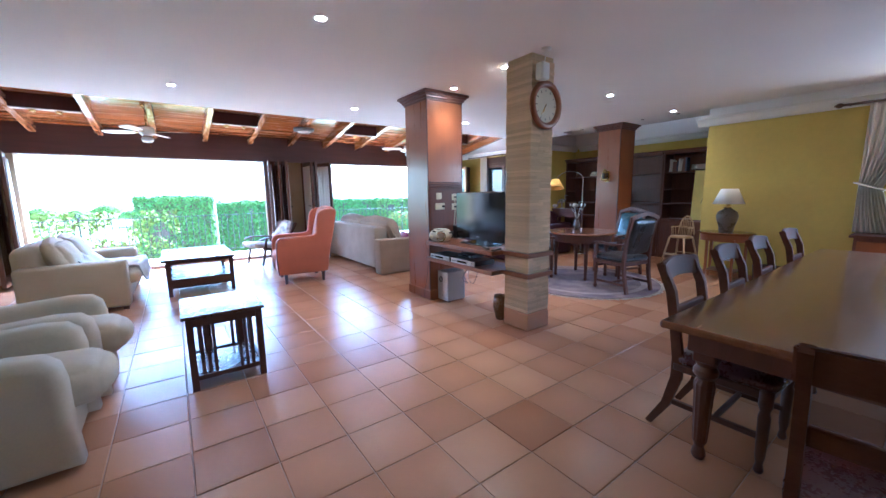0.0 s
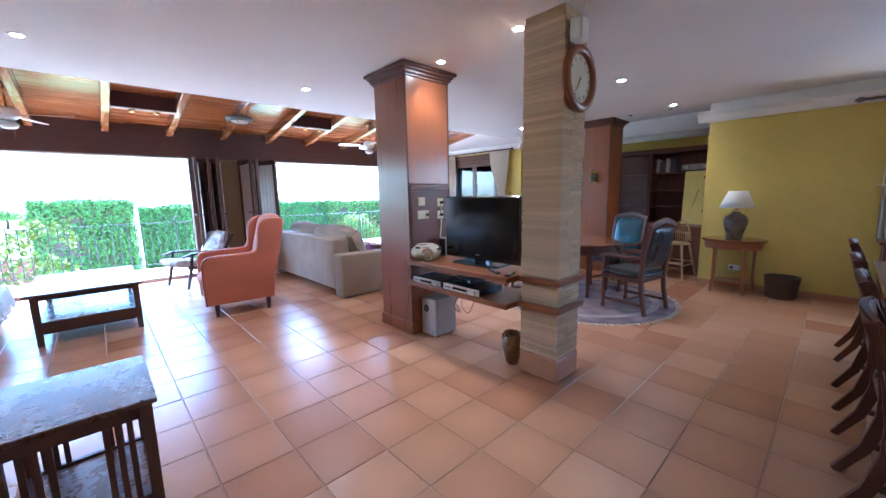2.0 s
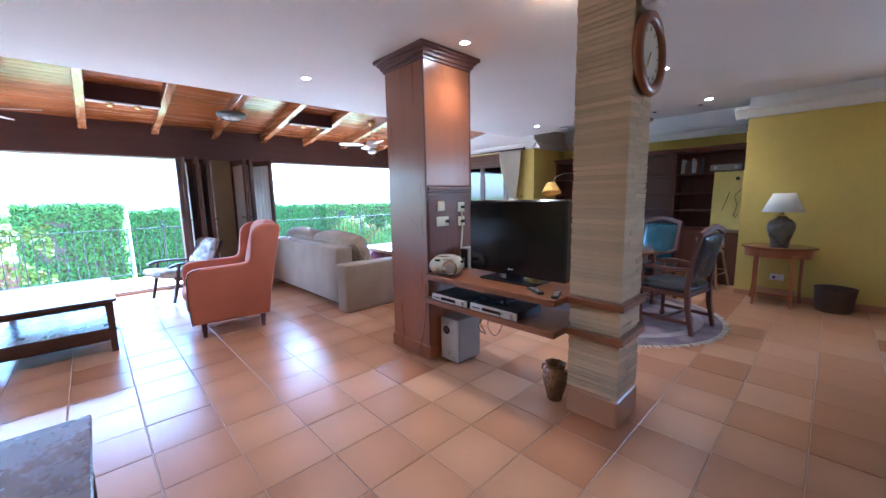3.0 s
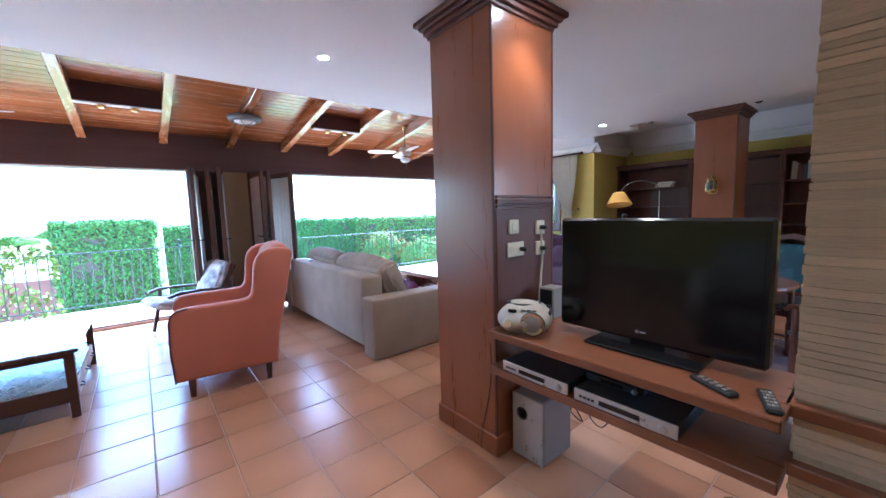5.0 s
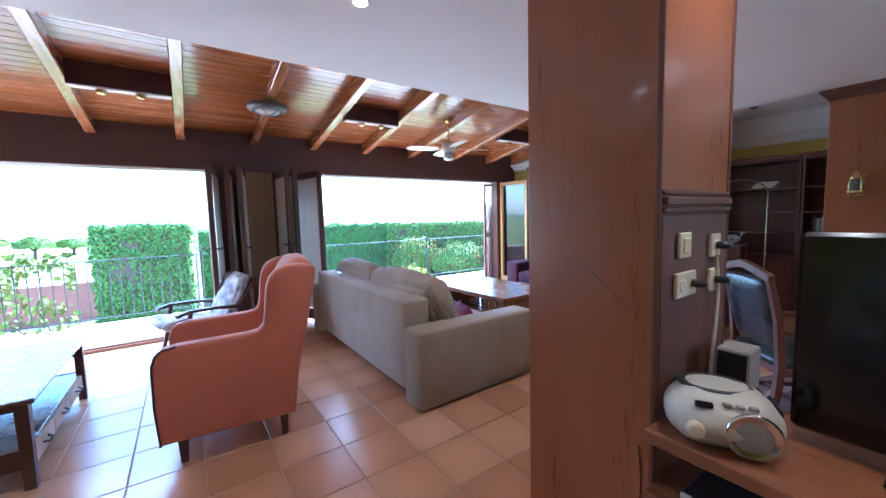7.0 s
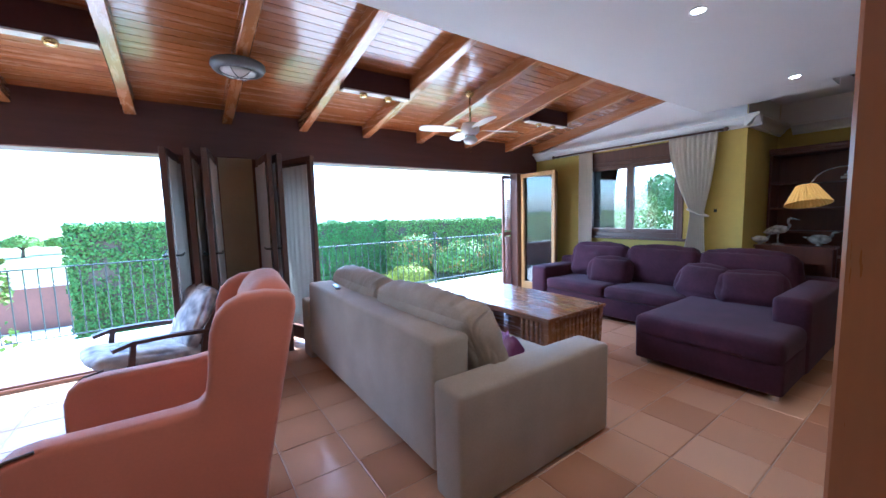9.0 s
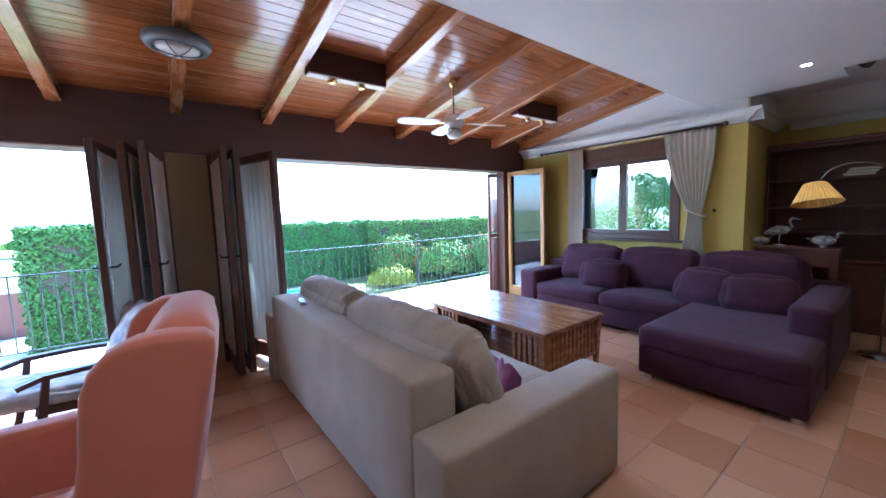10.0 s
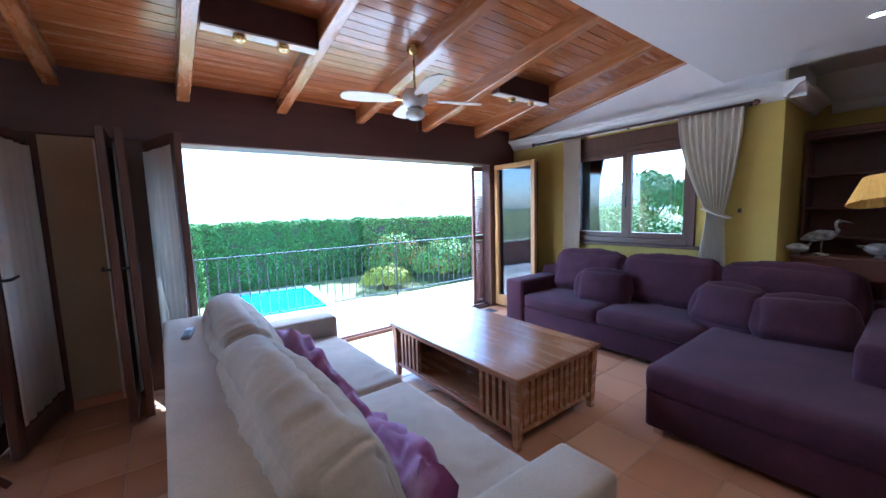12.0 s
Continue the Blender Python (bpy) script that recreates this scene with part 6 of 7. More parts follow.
def dining_chair(m, group="dining chairs"):
    """Faces local +x."""
    t = thing("dining_chair", m, "dark wooden dining chair with a red leather seat and curved back", "chair", group)
    for s in (-1, 1):
        y = s * 0.205
        bm = bmesh.new()
        bar(bm, [(-0.34, y, 0.0), (-0.25, y, 0.16), (-0.205, y, 0.34), (-0.205, y, 0.46), (-0.235, y, 0.66), (-0.265, y, 0.84), (-0.335, y, 1.0)], [0.035, 0.045, 0.055, 0.055, 0.05, 0.05, 0.04], 0.032, (0, 1, 0))
        part("back_post", bm, CHAIRWOOD, t)
        bm = bmesh.new()
        lathe(bm, [(0.017, 0), (0.022, 0.015), (0.015, 0.05), (0.022, 0.09), (0.027, 0.30), (0.02, 0.33), (0.03, 0.36), (0.03, 0.44)], 14, pose(0.20, s * 0.215, 0))
        part("front_leg", bm, DARKWOOD, t, "", True)
        bm = bmesh.new()
        box(bm, -0.22, 0.20, y - 0.012, y + 0.012, 0.17, 0.20, 0.003)
        part("side_stretcher", bm, DARKWOOD, t)
    bm = bmesh.new()
    n = 12
    ra, rb = [], []
    for i in range(n + 1):
        v = i / n * 2 - 1
        x = -0.315 - 0.035 * (1 - v * v)
        zt = 1.0 + 0.018 * (1 - v * v)
        for lst, q in ((ra, 0), (rb, 1)):
            lst.append([bm.verts.new((x - 0.014 + 0.028 * q + (0.03 if zz < 0.95 else 0), v * 0.232, zz)) for zz in (0.885 + 0.02 * (1 - v * v), zt)])
    for i in range(n):
        bm.faces.new((ra[i][0], ra[i + 1][0], ra[i + 1][1], ra[i][1]))
        bm.faces.new((rb[i][0], rb[i][1], rb[i + 1][1], rb[i + 1][0]))
        bm.faces.new((ra[i][1], ra[i + 1][1], rb[i + 1][1], rb[i][1]))
        bm.faces.new((ra[i][0], rb[i][0], rb[i + 1][0], ra[i + 1][0]))
    bm.faces.new((ra[0][0], ra[0][1], rb[0][1], rb[0][0]))
    bm.faces.new((ra[n][0], rb[n][0], rb[n][1], ra[n][1]))
    bmesh.ops.recalc_face_normals(bm, faces=bm.faces)
    bmesh.ops.bevel(bm, geom=[e for e in bm.edges if len(e.link_faces) == 2 and e.calc_face_angle(0) > 0.9], offset=0.006, segments=2, affect="EDGES")
    part("top_rail", bm, CHAIRWOOD, t)
    bm = bmesh.new()
    box(bm, -0.262, -0.232, -0.19, 0.19, 0.69, 0.755, 0.01, 2)
    part("lower_rail", bm, CHAIRWOOD, t)
    bm = bmesh.new()
    box(bm, -0.225, 0.225, -0.225, 0.225, 0.385, 0.435, 0.008)
    part("seat_frame", bm, DARKWOOD, t)
    bm = bmesh.new()
    cushion(bm, -0.215, 0.235, -0.222, 0.222, 0.425, 0.49, 0.02, 8, 5, 0)
    part("seat", bm, REDLEATHER, t, "oxblood leather seat pad", True)
    bx("cross_stretcher", (-0.02, 0.005, -0.205, 0.205, 0.175, 0.198), DARKWOOD, t, 0.003)
    return t


c1 = dining_chair(place(2.36, 0.535, 0, -90))
for x in (3.15, 3.91, 4.91):
    copy_thing(c1, place(x, 0.535 + 0.01 * (x % 1), 0, -90 + 3 * (x % 0.7)))
copy_thing(c1, place(1.545, -0.10, 0, 4))
for x in (2.75, 3.6, 4.5):
    copy_thing(c1, place(x, -0.62, 0, 90))

# ---- round table with leather armchairs on a rug ----
RUGM = material("faded_rug", (0.27, 0.21, 0.215), 0.95, vary=0.25, scale=5, fine=70, bump=0.4, bump_scale=200, second=(0.15, 0.11, 0.14), second_scale=4, second_mix=0.45)
FRINGE = material("rug_fringe", (0.55, 0.50, 0.42), 0.95, vary=0.2, scale=12)
RC = (5.12, 3.32)
t = thing("round_rug", place(RC[0], RC[1], 0.001), "faded round rug with a pale fringe under the table", "rug")
bm = bmesh.new()
lathe(bm, [(1.10, 0.0), (1.10, 0.010), (1.08, 0.013), (0.9, 0.012), (0.4, 0.012), (0.01, 0.012)], 64)
part("rug_mat", bm, RUGM, t)
bm = bmesh.new()
lathe(bm, [(0.93, 0.0115), (0.93, 0.0145), (0.84, 0.0145), (0.84, 0.0115)], 64)
part("border", bm, material("rug_border", (0.36, 0.30, 0.29), 0.95, vary=0.25, scale=9, fine=60), t)
bm = bmesh.new()
rr = random.Random(2)
for k in range(260):
    a = 2 * math.pi * k / 260
    b = a + rr.uniform(-0.02, 0.02)
    r2 = 1.15 + rr.uniform(-0.015, 0.02)
    p = [(1.095 * math.cos(a - 0.006), 1.095 * math.sin(a - 0.006)), (1.095 * math.cos(a + 0.006), 1.095 * math.sin(a + 0.006)), (r2 * math.cos(b + 0.004), r2 * math.sin(b + 0.004)), (r2 * math.cos(b - 0.004), r2 * math.sin(b - 0.004))]
    lo = [bm.verts.new((x, y, 0.0)) for x, y in p]
    hi = [bm.verts.new((x, y, 0.006)) for x, y in p]
    bm.faces.new(hi)
    for i in range(4):
        bm.faces.new((lo[i], lo[(i + 1) % 4], hi[(i + 1) % 4], hi[i]))
part("fringe", bm, FRINGE, t, "pale knotted fringe")

t = thing("round_table", place(5.35, 3.52, 0.012), "polished dark round table with turned legs", "table")
bm = bmesh.new()
lathe(bm, [(0.50, 0.715), (0.535, 0.72), (0.545, 0.735), (0.535, 0.755), (0.01, 0.756)], 48)
part("tabletop", bm, MAHOG_T, t)
bm = bmesh.new()
lathe(bm, [(0.46, 0.60), (0.47, 0.715), (0.42, 0.716)], 40)
part("apron", bm, MAHOG_D, t)
for a in (45, 135, 225, 315):
    bm = bmesh.new()
    lathe(bm, [(0.018, 0), (0.03, 0.02), (0.02, 0.06), (0.024, 0.1), (0.032, 0.4), (0.026, 0.45), (0.042, 0.5), (0.042, 0.62)], 14, pose(0.40 * math.cos(radians(a)), 0.40 * math.sin(radians(a)), 0))
    part("leg", bm, MAHOG_D, t, "", True)


def leather_armchair(m, back, label):
    """Faces local +x."""
    t = thing("leather_armchair", m, label, "chair", "armchairs at the round table")
    for s in (-1, 1):
        y = s * 0.25
        bm = bmesh.new()
        bar(bm, [(-0.30, y, 0), (-0.25, y, 0.25), (-0.235, y, 0.45), (-0.26, y, 0.75), (-0.33, y, 1.06)], [0.035, 0.042, 0.046, 0.042, 0.035], 0.04, (0, 1, 0))
        part("back_post", bm, MAHOG_D, t)
        bm = bmesh.new()
        lathe(bm, [(0.02, 0), (0.03, 0.03), (0.018, 0.07), (0.022, 0.1), (0.028, 0.3), (0.02, 0.34), (0.028, 0.4), (0.022, 0.5), (0.026, 0.66)], 12, pose(0.23, y, 0))
        part("front_leg", bm, MAHOG_D, t, "", True)
        bm = bmesh.new()
        bar(bm, [(-0.25, y, 0.68), (-0.05, y, 0.66), (0.15, y, 0.675), (0.27, y, 0.66), (0.29, y, 0.635)], [0.03, 0.03, 0.032, 0.036, 0.03], 0.05, (0, 1, 0))
        part("armrest", bm, MAHOG_D, t)
        bx("side_stretcher", (-0.25, 0.22, y - 0.012, y + 0.012, 0.10, 0.135), MAHOG_D, t, 0.003)
    bx("cross_stretcher", (-0.03, 0.0, -0.24, 0.24, 0.105, 0.13), MAHOG_D, t, 0.003)
    bx("seat_frame", (-0.25, 0.26, -0.27, 0.27, 0.38, 0.43), MAHOG_D, t, 0.006)
    bm = bmesh.new()
    cushion(bm, -0.24, 0.275, -0.265, 0.265, 0.42, 0.50, 0.025, 8, 5, 0.002)
    part("seat", bm, LEATHER, t, "black leather seat", True)
    bm = bmesh.new()
    m2 = pose(-0.275, 0, 0.79, 0, -13, 0)
    cushion(bm, -0.035, 0.035, -0.225, 0.225, -0.25, 0.23, 0.012, 8, 6, 0.0, 0, m2)
    part("backrest", bm, back, t, "studded leather backrest", True)
    bm = bmesh.new()
    bar(bm, [(-0.325, -0.27, 1.03), (-0.34, -0.14, 1.075), (-0.345, 0, 1.105), (-0.34, 0.14, 1.075), (-0.325, 0.27, 1.03)], 0.05, 0.035, (1, 0, 0))
    part("crest_rail", bm, MAHOG_D, t)
    return t


leather_armchair(place(5.06, 2.66, 0.012, 80), LEATHER, "mahogany armchair with black leather seat beside the round table")
# back in the colour of a reflection; the leather itself is black
leather_armchair(place(5.98, 3.25, 0.012, 165), TEAL_REFLECT, "mahogany armchair with a black leather back coloured as a teal reflection")
leather_armchair(place(4.85, 4.05, 0.012, -45), LEATHER, "mahogany armchair with dark leather seat drawn to the table")
t = thing("white_vase", place(5.62, 3.80, 0.768), "slim pale vase with dried stems on the table", "vase")
bm = bmesh.new()
lathe(bm, [(0.035, 0), (0.05, 0.03), (0.055, 0.08), (0.03, 0.14), (0.022, 0.17), (0.03, 0.18)], 18)
part("body", bm, CERAMIC, t, "", True)
for k in range(6):
    a = k * 1.05
    bm = bmesh.new()
    tube(bm, [(0, 0, 0.15), (0.05 * math.cos(a), 0.05 * math.sin(a), 0.28), (0.12 * math.cos(a), 0.12 * math.sin(a), 0.40)], [0.003, 0.003, 0.002], 5)
    lathe(bm, [(0.004, -0.02), (0.016, 0), (0.012, 0.02), (0.003, 0.035)], 8, pose(0.12 * math.cos(a), 0.12 * math.sin(a), 0.41))
    part("dried_stem", bm, THROWW, t)

# ---- half-round table, lamp, basket ----
t = thing("half_round_table", place(6.83, 1.97), "mahogany half-round side table against the yellow wall", "table")
bm = bmesh.new()
lathe(bm, [(0.36, 0.725), (0.375, 0.735), (0.375, 0.75), (0.36, 0.757), (0.01, 0.757)], 40, None, (0.75, 1))
part("tabletop", bm, MAHOG_T, t)
bm = bmesh.new()
lathe(bm, [(0.33, 0.62), (0.34, 0.725), (0.30, 0.726)], 36, None, (0.75, 1))
part("apron", bm, MAHOG, t)
for x, y in ((-0.20, -0.17), (-0.20, 0.17), (0.17, -0.23), (0.17, 0.23)):
    bm = bmesh.new()
    bar(bm, [(x * 1.08, y * 1.08, 0), (x, y, 0.2), (x, y, 0.66)], [0.022, 0.028, 0.045], 0.034, (0, 1, 0))
    part("leg", bm, MAHOG, t)
bx("low_shelf", (-0.20, 0.18, -0.20, 0.20, 0.14, 0.16), MAHOG, t, 0.004)
t = thing("table_lamp", place(6.79, 1.96, 0.757), "grey-brown ceramic jar lamp with a white shade", "lamp")
bm = bmesh.new()
lathe(bm, [(0.085, 0), (0.092, 0.012), (0.10, 0.08), (0.135, 0.20), (0.142, 0.25), (0.125, 0.31), (0.08, 0.345), (0.055, 0.36), (0.05, 0.37)], 32)
part("base", bm, CERAMIC, t, "", True)
bm = bmesh.new()
lathe(bm, [(0.052, 0.37), (0.05, 0.39), (0.02, 0.40), (0.012, 0.44)], 18)
part("collar", bm, BRASS, t, "", True)
bm = bmesh.new()
lathe(bm, [(0.202, 0.435), (0.204, 0.435), (0.108, 0.665), (0.104, 0.665), (0.200, 0.436)], 36)
part("shade", bm, SHADEW, t, "white conical lampshade", True)
t = thing("waste_basket", place(6.86, 1.42), "dark woven round basket on the floor by the wall", "basket")
bm = bmesh.new()
lathe(bm, [(0.15, 0), (0.16, 0.01), (0.185, 0.27), (0.19, 0.285), (0.178, 0.285), (0.15, 0.02)], 32)
part("body", bm, WICKER, t, "", True)
t = thing("wall_outlet", place(7.098, 1.97, 0.30), "white wall outlet low on the yellow wall", "socket")
bx("plate", (-0.01, 0.003, -0.07, 0.07, -0.04, 0.04), WHITEP, t, 0.003)
bm = bmesh.new()
lathe(bm, [(0.018, 0), (0.018, 0.03), (0.008, 0.045)], 12, pose(-0.01, 0.03, 0, 0, -90, 0))
part("plug", bm, BLACKM, t, "", True)

# ---- library ----
def bookcase(y0, y1, doors):
    t = thing("bookcase", place(8.595, (y0 + y1) / 2), "dark mahogany bookcase with open shelves over cupboards", "bookcase", "library bookcases")
    h = (y1 - y0) / 2
    for s in (-1, 1):
        bx("side_panel", (-0.40, -0.002, s * h - (0.028 if s > 0 else 0), s * h + (0 if s > 0 else 0.028), 0, 2.14), MAHOG_D, t, 0.003)
    bx("back_panel", (-0.02, -0.004, -h + 0.028, h - 0.028, 0.05, 2.14), MAHOG_D, t, 0)
    bm = bmesh.new()
    box(bm, -0.43, -0.002, -h, h, 2.14, 2.17, 0.004)
    box(bm, -0.46, -0.002, -h, h, 2.17, 2.22, 0.008)
    part("crown", bm, MAHOG_D, t)
    for z in (0.80, 1.12, 1.42, 1.76):
        bx("shelf", (-0.36 if z > 0.85 else -0.44, -0.021, -h + 0.029, h - 0.029, z, z + 0.026), MAHOG_D, t, 0.003)
    for k in range(doors):
        a = -h + 0.03 + k * (2 * h - 0.06) / doors
        b = a + (2 * h - 0.06) / doors - 0.006
        d = bx("door", (-0.425, -0.40, a, b, 0.08, 0.79), MAHOG_D, t, 0.005)
        bx("door_panel", (-0.432, -0.424, a + 0.07, b - 0.07, 0.15, 0.72), MAHOG_D, d, 0.004)
        bm = bmesh.new()
        lathe(bm, [(0.006, 0), (0.013, 0.016), (0.008, 0.024)], 12, pose(-0.425, b - 0.04 if k % 2 == 0 else a + 0.04, 0.5, 0, -90, 0))
        part("knob", bm, BRASS, d, "brass knob", True)
    bx("plinth", (-0.39, -0.01, -h + 0.002, h - 0.002, 0, 0.08), MAHOG_D, t, 0)
    return t


for a, b in ((2.44, 3.56), (3.57, 4.72), (4.73, 5.93)):
    bookcase(a, b, 2)
BOOKS = [material("book_cover", c, 0.6, vary=0.12, scale=9) for c in ((0.45, 0.40, 0.32), (0.12, 0.05, 0.04), (0.30, 0.32, 0.30), (0.05, 0.07, 0.12), (0.50, 0.46, 0.40))]
rb_ = random.Random(5)


def book(y, z, w, h, lean):
    t = thing("book", pose(8.35, y, z, lean, 0, 0), "upright hardback book on the bookcase shelf", "book", "books on the shelves")
    mat = BOOKS[rb_.randrange(5)]
    bx("pages", (-0.068, 0.074, -w / 2 + 0.002, w / 2 - 0.002, 0.003, h - 0.003), IVORY, t, 0)
    for s in (-1, 1):
        bx("cover", (-0.075, 0.075, min(s * w / 2, s * (w / 2 - 0.0025)), max(s * w / 2, s * (w / 2 - 0.0025)), 0, h), mat, t, 0)
    bx("spine", (-0.078, -0.0745, -w / 2, w / 2, 0, h), mat, t, 0.001)


y = 3.48
while y > 3.18:
    w = rb_.uniform(0.022, 0.04)
    book(y - w / 2, 1.787, w, rb_.uniform(0.19, 0.27), rb_.uniform(-1, 3))
    y -= w + 0.004
y = 4.60
while y > 4.48:
    w = rb_.uniform(0.025, 0.035)
    book(y - w / 2, 1.147, w, rb_.uniform(0.18, 0.24), 0)
    y -= w + 0.004
for k in range(3):
    t = thing("book", place(8.33, 5.15 - 0.02 * k, 1.787 + 0.03 * k, 5 * k), "closed book lying flat on the shelf", "book", "books on the shelves")
    bx("pages", (-0.09, 0.088, -0.118, 0.12, 0.003, 0.026), IVORY, t, 0)
    bx("cover", (-0.094, 0.09, -0.122, 0.122, 0, 0.003), BOOKS[k], t, 0)
    bx("cover", (-0.094, 0.09, -0.122, 0.122, 0.026, 0.029), BOOKS[k], t, 0)
t = thing("stereo", place(8.27, 2.80, 1.787), "black stereo unit on the top shelf", "stereo")
bx("casing", (-0.15, 0.15, -0.22, 0.22, 0.008, 0.12), BLACKM, t, 0.005)
bx("front_panel", (-0.156, -0.148, -0.21, 0.21, 0.015, 0.112), GREYBOX, t, 0.002)
for s in (-0.14, 0.14):
    bm = bmesh.new()
    lathe(bm, [(0.028, 0), (0.026, 0.015), (0.01, 0.016)], 16, pose(-0.155, s, 0.06, 0, -90, 0))
    part("dial", bm, SILVER, t, "", True)
for sy in (-0.18, 0.18):
    bx("foot", (-0.12, 0.12, sy - 0.02, sy + 0.02, 0, 0.009), BLACKM, t, 0)

t = thing("painted_panel", pose(8.09, 2.70, 0.832, 0, 4, 0), "pale yellow painted panel with dark sketched lines leaning on the bookcase", "painting")
bx("board", (-0.010, 0.010, -0.225, 0.25, 0.0, 0.95), material("pale_yellow_paint", (0.66, 0.56, 0.17), 0.75, vary=0.1, scale=3, fine=20), t, 0.003)
for pts in ([(0.10, 0.32), (0.06, 0.46), (0.02, 0.62)], [(-0.06, 0.22), (-0.09, 0.40), (-0.05, 0.55), (-0.13, 0.66)], [(-0.05, 0.25), (-0.08, 0.20), (-0.11, 0.26)]):
    bm = bmesh.new()
    tube(bm, [(-0.011, y, z) for y, z in pts], 0.005, 6)
    part("sketched_line", bm, IRON, t)
bm = bmesh.new()
lathe(bm, [(0.03, 0), (0.03, 0.004), (0.01, 0.005)], 14, pose(-0.010, -0.07, 0.83, 0, -90, 0))
part("dark_mark", bm, IRON, t)
t = thing("low_cabinet", place(7.93, 2.64), "dark low cabinet under the painted panel", "cabinet")
bx("body", (-0.34, 0.25, -0.20, 0.16, 0.06, 0.80), MAHOG_D, t, 0.006)
bx("top", (-0.36, 0.25, -0.21, 0.18, 0.80, 0.83), MAHOG_D, t, 0.005)
bx("plinth", (-0.31, 0.22, -0.18, 0.14, 0, 0.06), MAHOG_D, t, 0)


def high_chair(m):
    t = thing("high_chair", m, "pale wooden spindle-back child's high chair", "chair")
    for sx in (-1, 1):
        for sy in (-1, 1):
            bm = bmesh.new()
            tube(bm, [(sx * 0.22, sy * 0.22, 0), (sx * 0.13, sy * 0.13, 0.56)], [0.014, 0.019], 10)
            part("leg", bm, PALEWOOD, t, "", True)
    for s in (-1, 1):
        bm = bmesh.new()
        tube(bm, [(-0.185, s * 0.185, 0.22), (0.185, s * 0.185, 0.22)], 0.010, 8)
        part("stretcher", bm, PALEWOOD, t, "", True)
        bm = bmesh.new()
        tube(bm, [(s * 0.185, -0.185, 0.26), (s * 0.185, 0.185, 0.26)], 0.010, 8)
        part("stretcher", bm, PALEWOOD, t, "", True)
    bm = bmesh.new()
    lathe(bm, [(0.17, 0.55), (0.18, 0.565), (0.17, 0.585), (0.01, 0.58)], 28)
    part("seat", bm, PALEWOOD, t, "", True)
    bm = bmesh.new()
    tube(bm, [(0.15 * math.cos(a), 0.17 * math.sin(a), 0.74) for a in [radians(-120 + 240 * k / 14) + math.pi for k in range(15)]], 0.012, 8)
    part("arm_bow", bm, PALEWOOD, t, "", True)
    bm = bmesh.new()
    tube(bm, [(-0.14, 0.14 * math.cos(a) , 0.60 + 0.34 * math.sin(a)) for a in [math.pi * k / 14 for k in range(15)]], 0.011, 8)
    part("back_bow", bm, PALEWOOD, t, "", True)
    for k in range(7):
        v = -0.09 + 0.03 * k
        bm = bmesh.new()
        tube(bm, [(-0.13, v, 0.575), (-0.14, v * 1.1, 0.60 + 0.33 * math.sqrt(max(0.05, 1 - (v / 0.14) ** 2)))], 0.006, 6)
        part("spindle", bm, PALEWOOD, t, "", True)
    for s in (-1, 1):
        for k in range(3):
            a = radians(s * (70 + 22 * k)) 
            bm = bmesh.new()
            tube(bm, [(0.14 * math.cos(a), 0.15 * math.sin(a), 0.575), (0.15 * math.cos(a), 0.17 * math.sin(a), 0.74)], 0.006, 6)
            part("spindle", bm, PALEWOOD, t, "", True)
    bx("footrest", (0.10, 0.21, -0.16, 0.16, 0.235, 0.25), PALEWOOD, t, 0.003)
    return t


high_chair(place(7.36, 2.80, 0, 170))

# arched floor lamp
t = thing("floor_lamp", place(7.35, 4.86), "arched metal floor lamp with a yellow pleated shade", "lamp")
bm = bmesh.new()
lathe(bm, [(0.15, 0), (0.15, 0.02), (0.03, 0.035), (0.012, 0.05)], 28)
part("base", bm, CHROME, t, "", True)
bm = bmesh.new()
pts = [(0, 0, 0.04), (0, 0, 0.9), (0, 0, 1.67)]
pts += [(-0.16 * (1 - math.cos(a)), 0.22 * (1 - math.cos(a)), 1.69 + 0.17 * math.sin(a)) for a in [math.pi * k / 12 for k in range(1, 12)]]
pts += [(-0.335, 0.46, 1.69)]
tube(bm, pts, 0.009, 8)
part("stem", bm, CHROME, t, "", True)
bm = bmesh.new()
n = 60
lo, hi, li, hi2 = [], [], [], []
for k in range(n):
    a = 2 * math.pi * k / n
    w = 1 + 0.025 * (1 if k % 2 else -1)
    lo.append(bm.verts.new((0.185 * w * math.cos(a), 0.185 * w * math.sin(a), -0.12)))
    hi.append(bm.verts.new((0.082 * w * math.cos(a), 0.082 * w * math.sin(a), 0.075)))
    li.append(bm.verts.new((0.180 * w * math.cos(a), 0.180 * w * math.sin(a), -0.119)))
    hi2.append(bm.verts.new((0.078 * w * math.cos(a), 0.078 * w * math.sin(a), 0.074)))
for k in range(n):
    j = (k + 1) % n
    bm.faces.new((lo[k], lo[j], hi[j], hi[k]))
    bm.faces.new((li[j], li[k], hi2[k], hi2[j]))
    bm.faces.new((lo[j], lo[k], li[k], li[j]))
    bm.faces.new((hi[k], hi[j], hi2[j], hi2[k]))
bmesh.ops.transform(bm, matrix=pose(-0.345, 0.47, 1.61, -9, 12, 0), verts=bm.verts)
part("shade", bm, SHADEY, t, "yellow pleated shade")

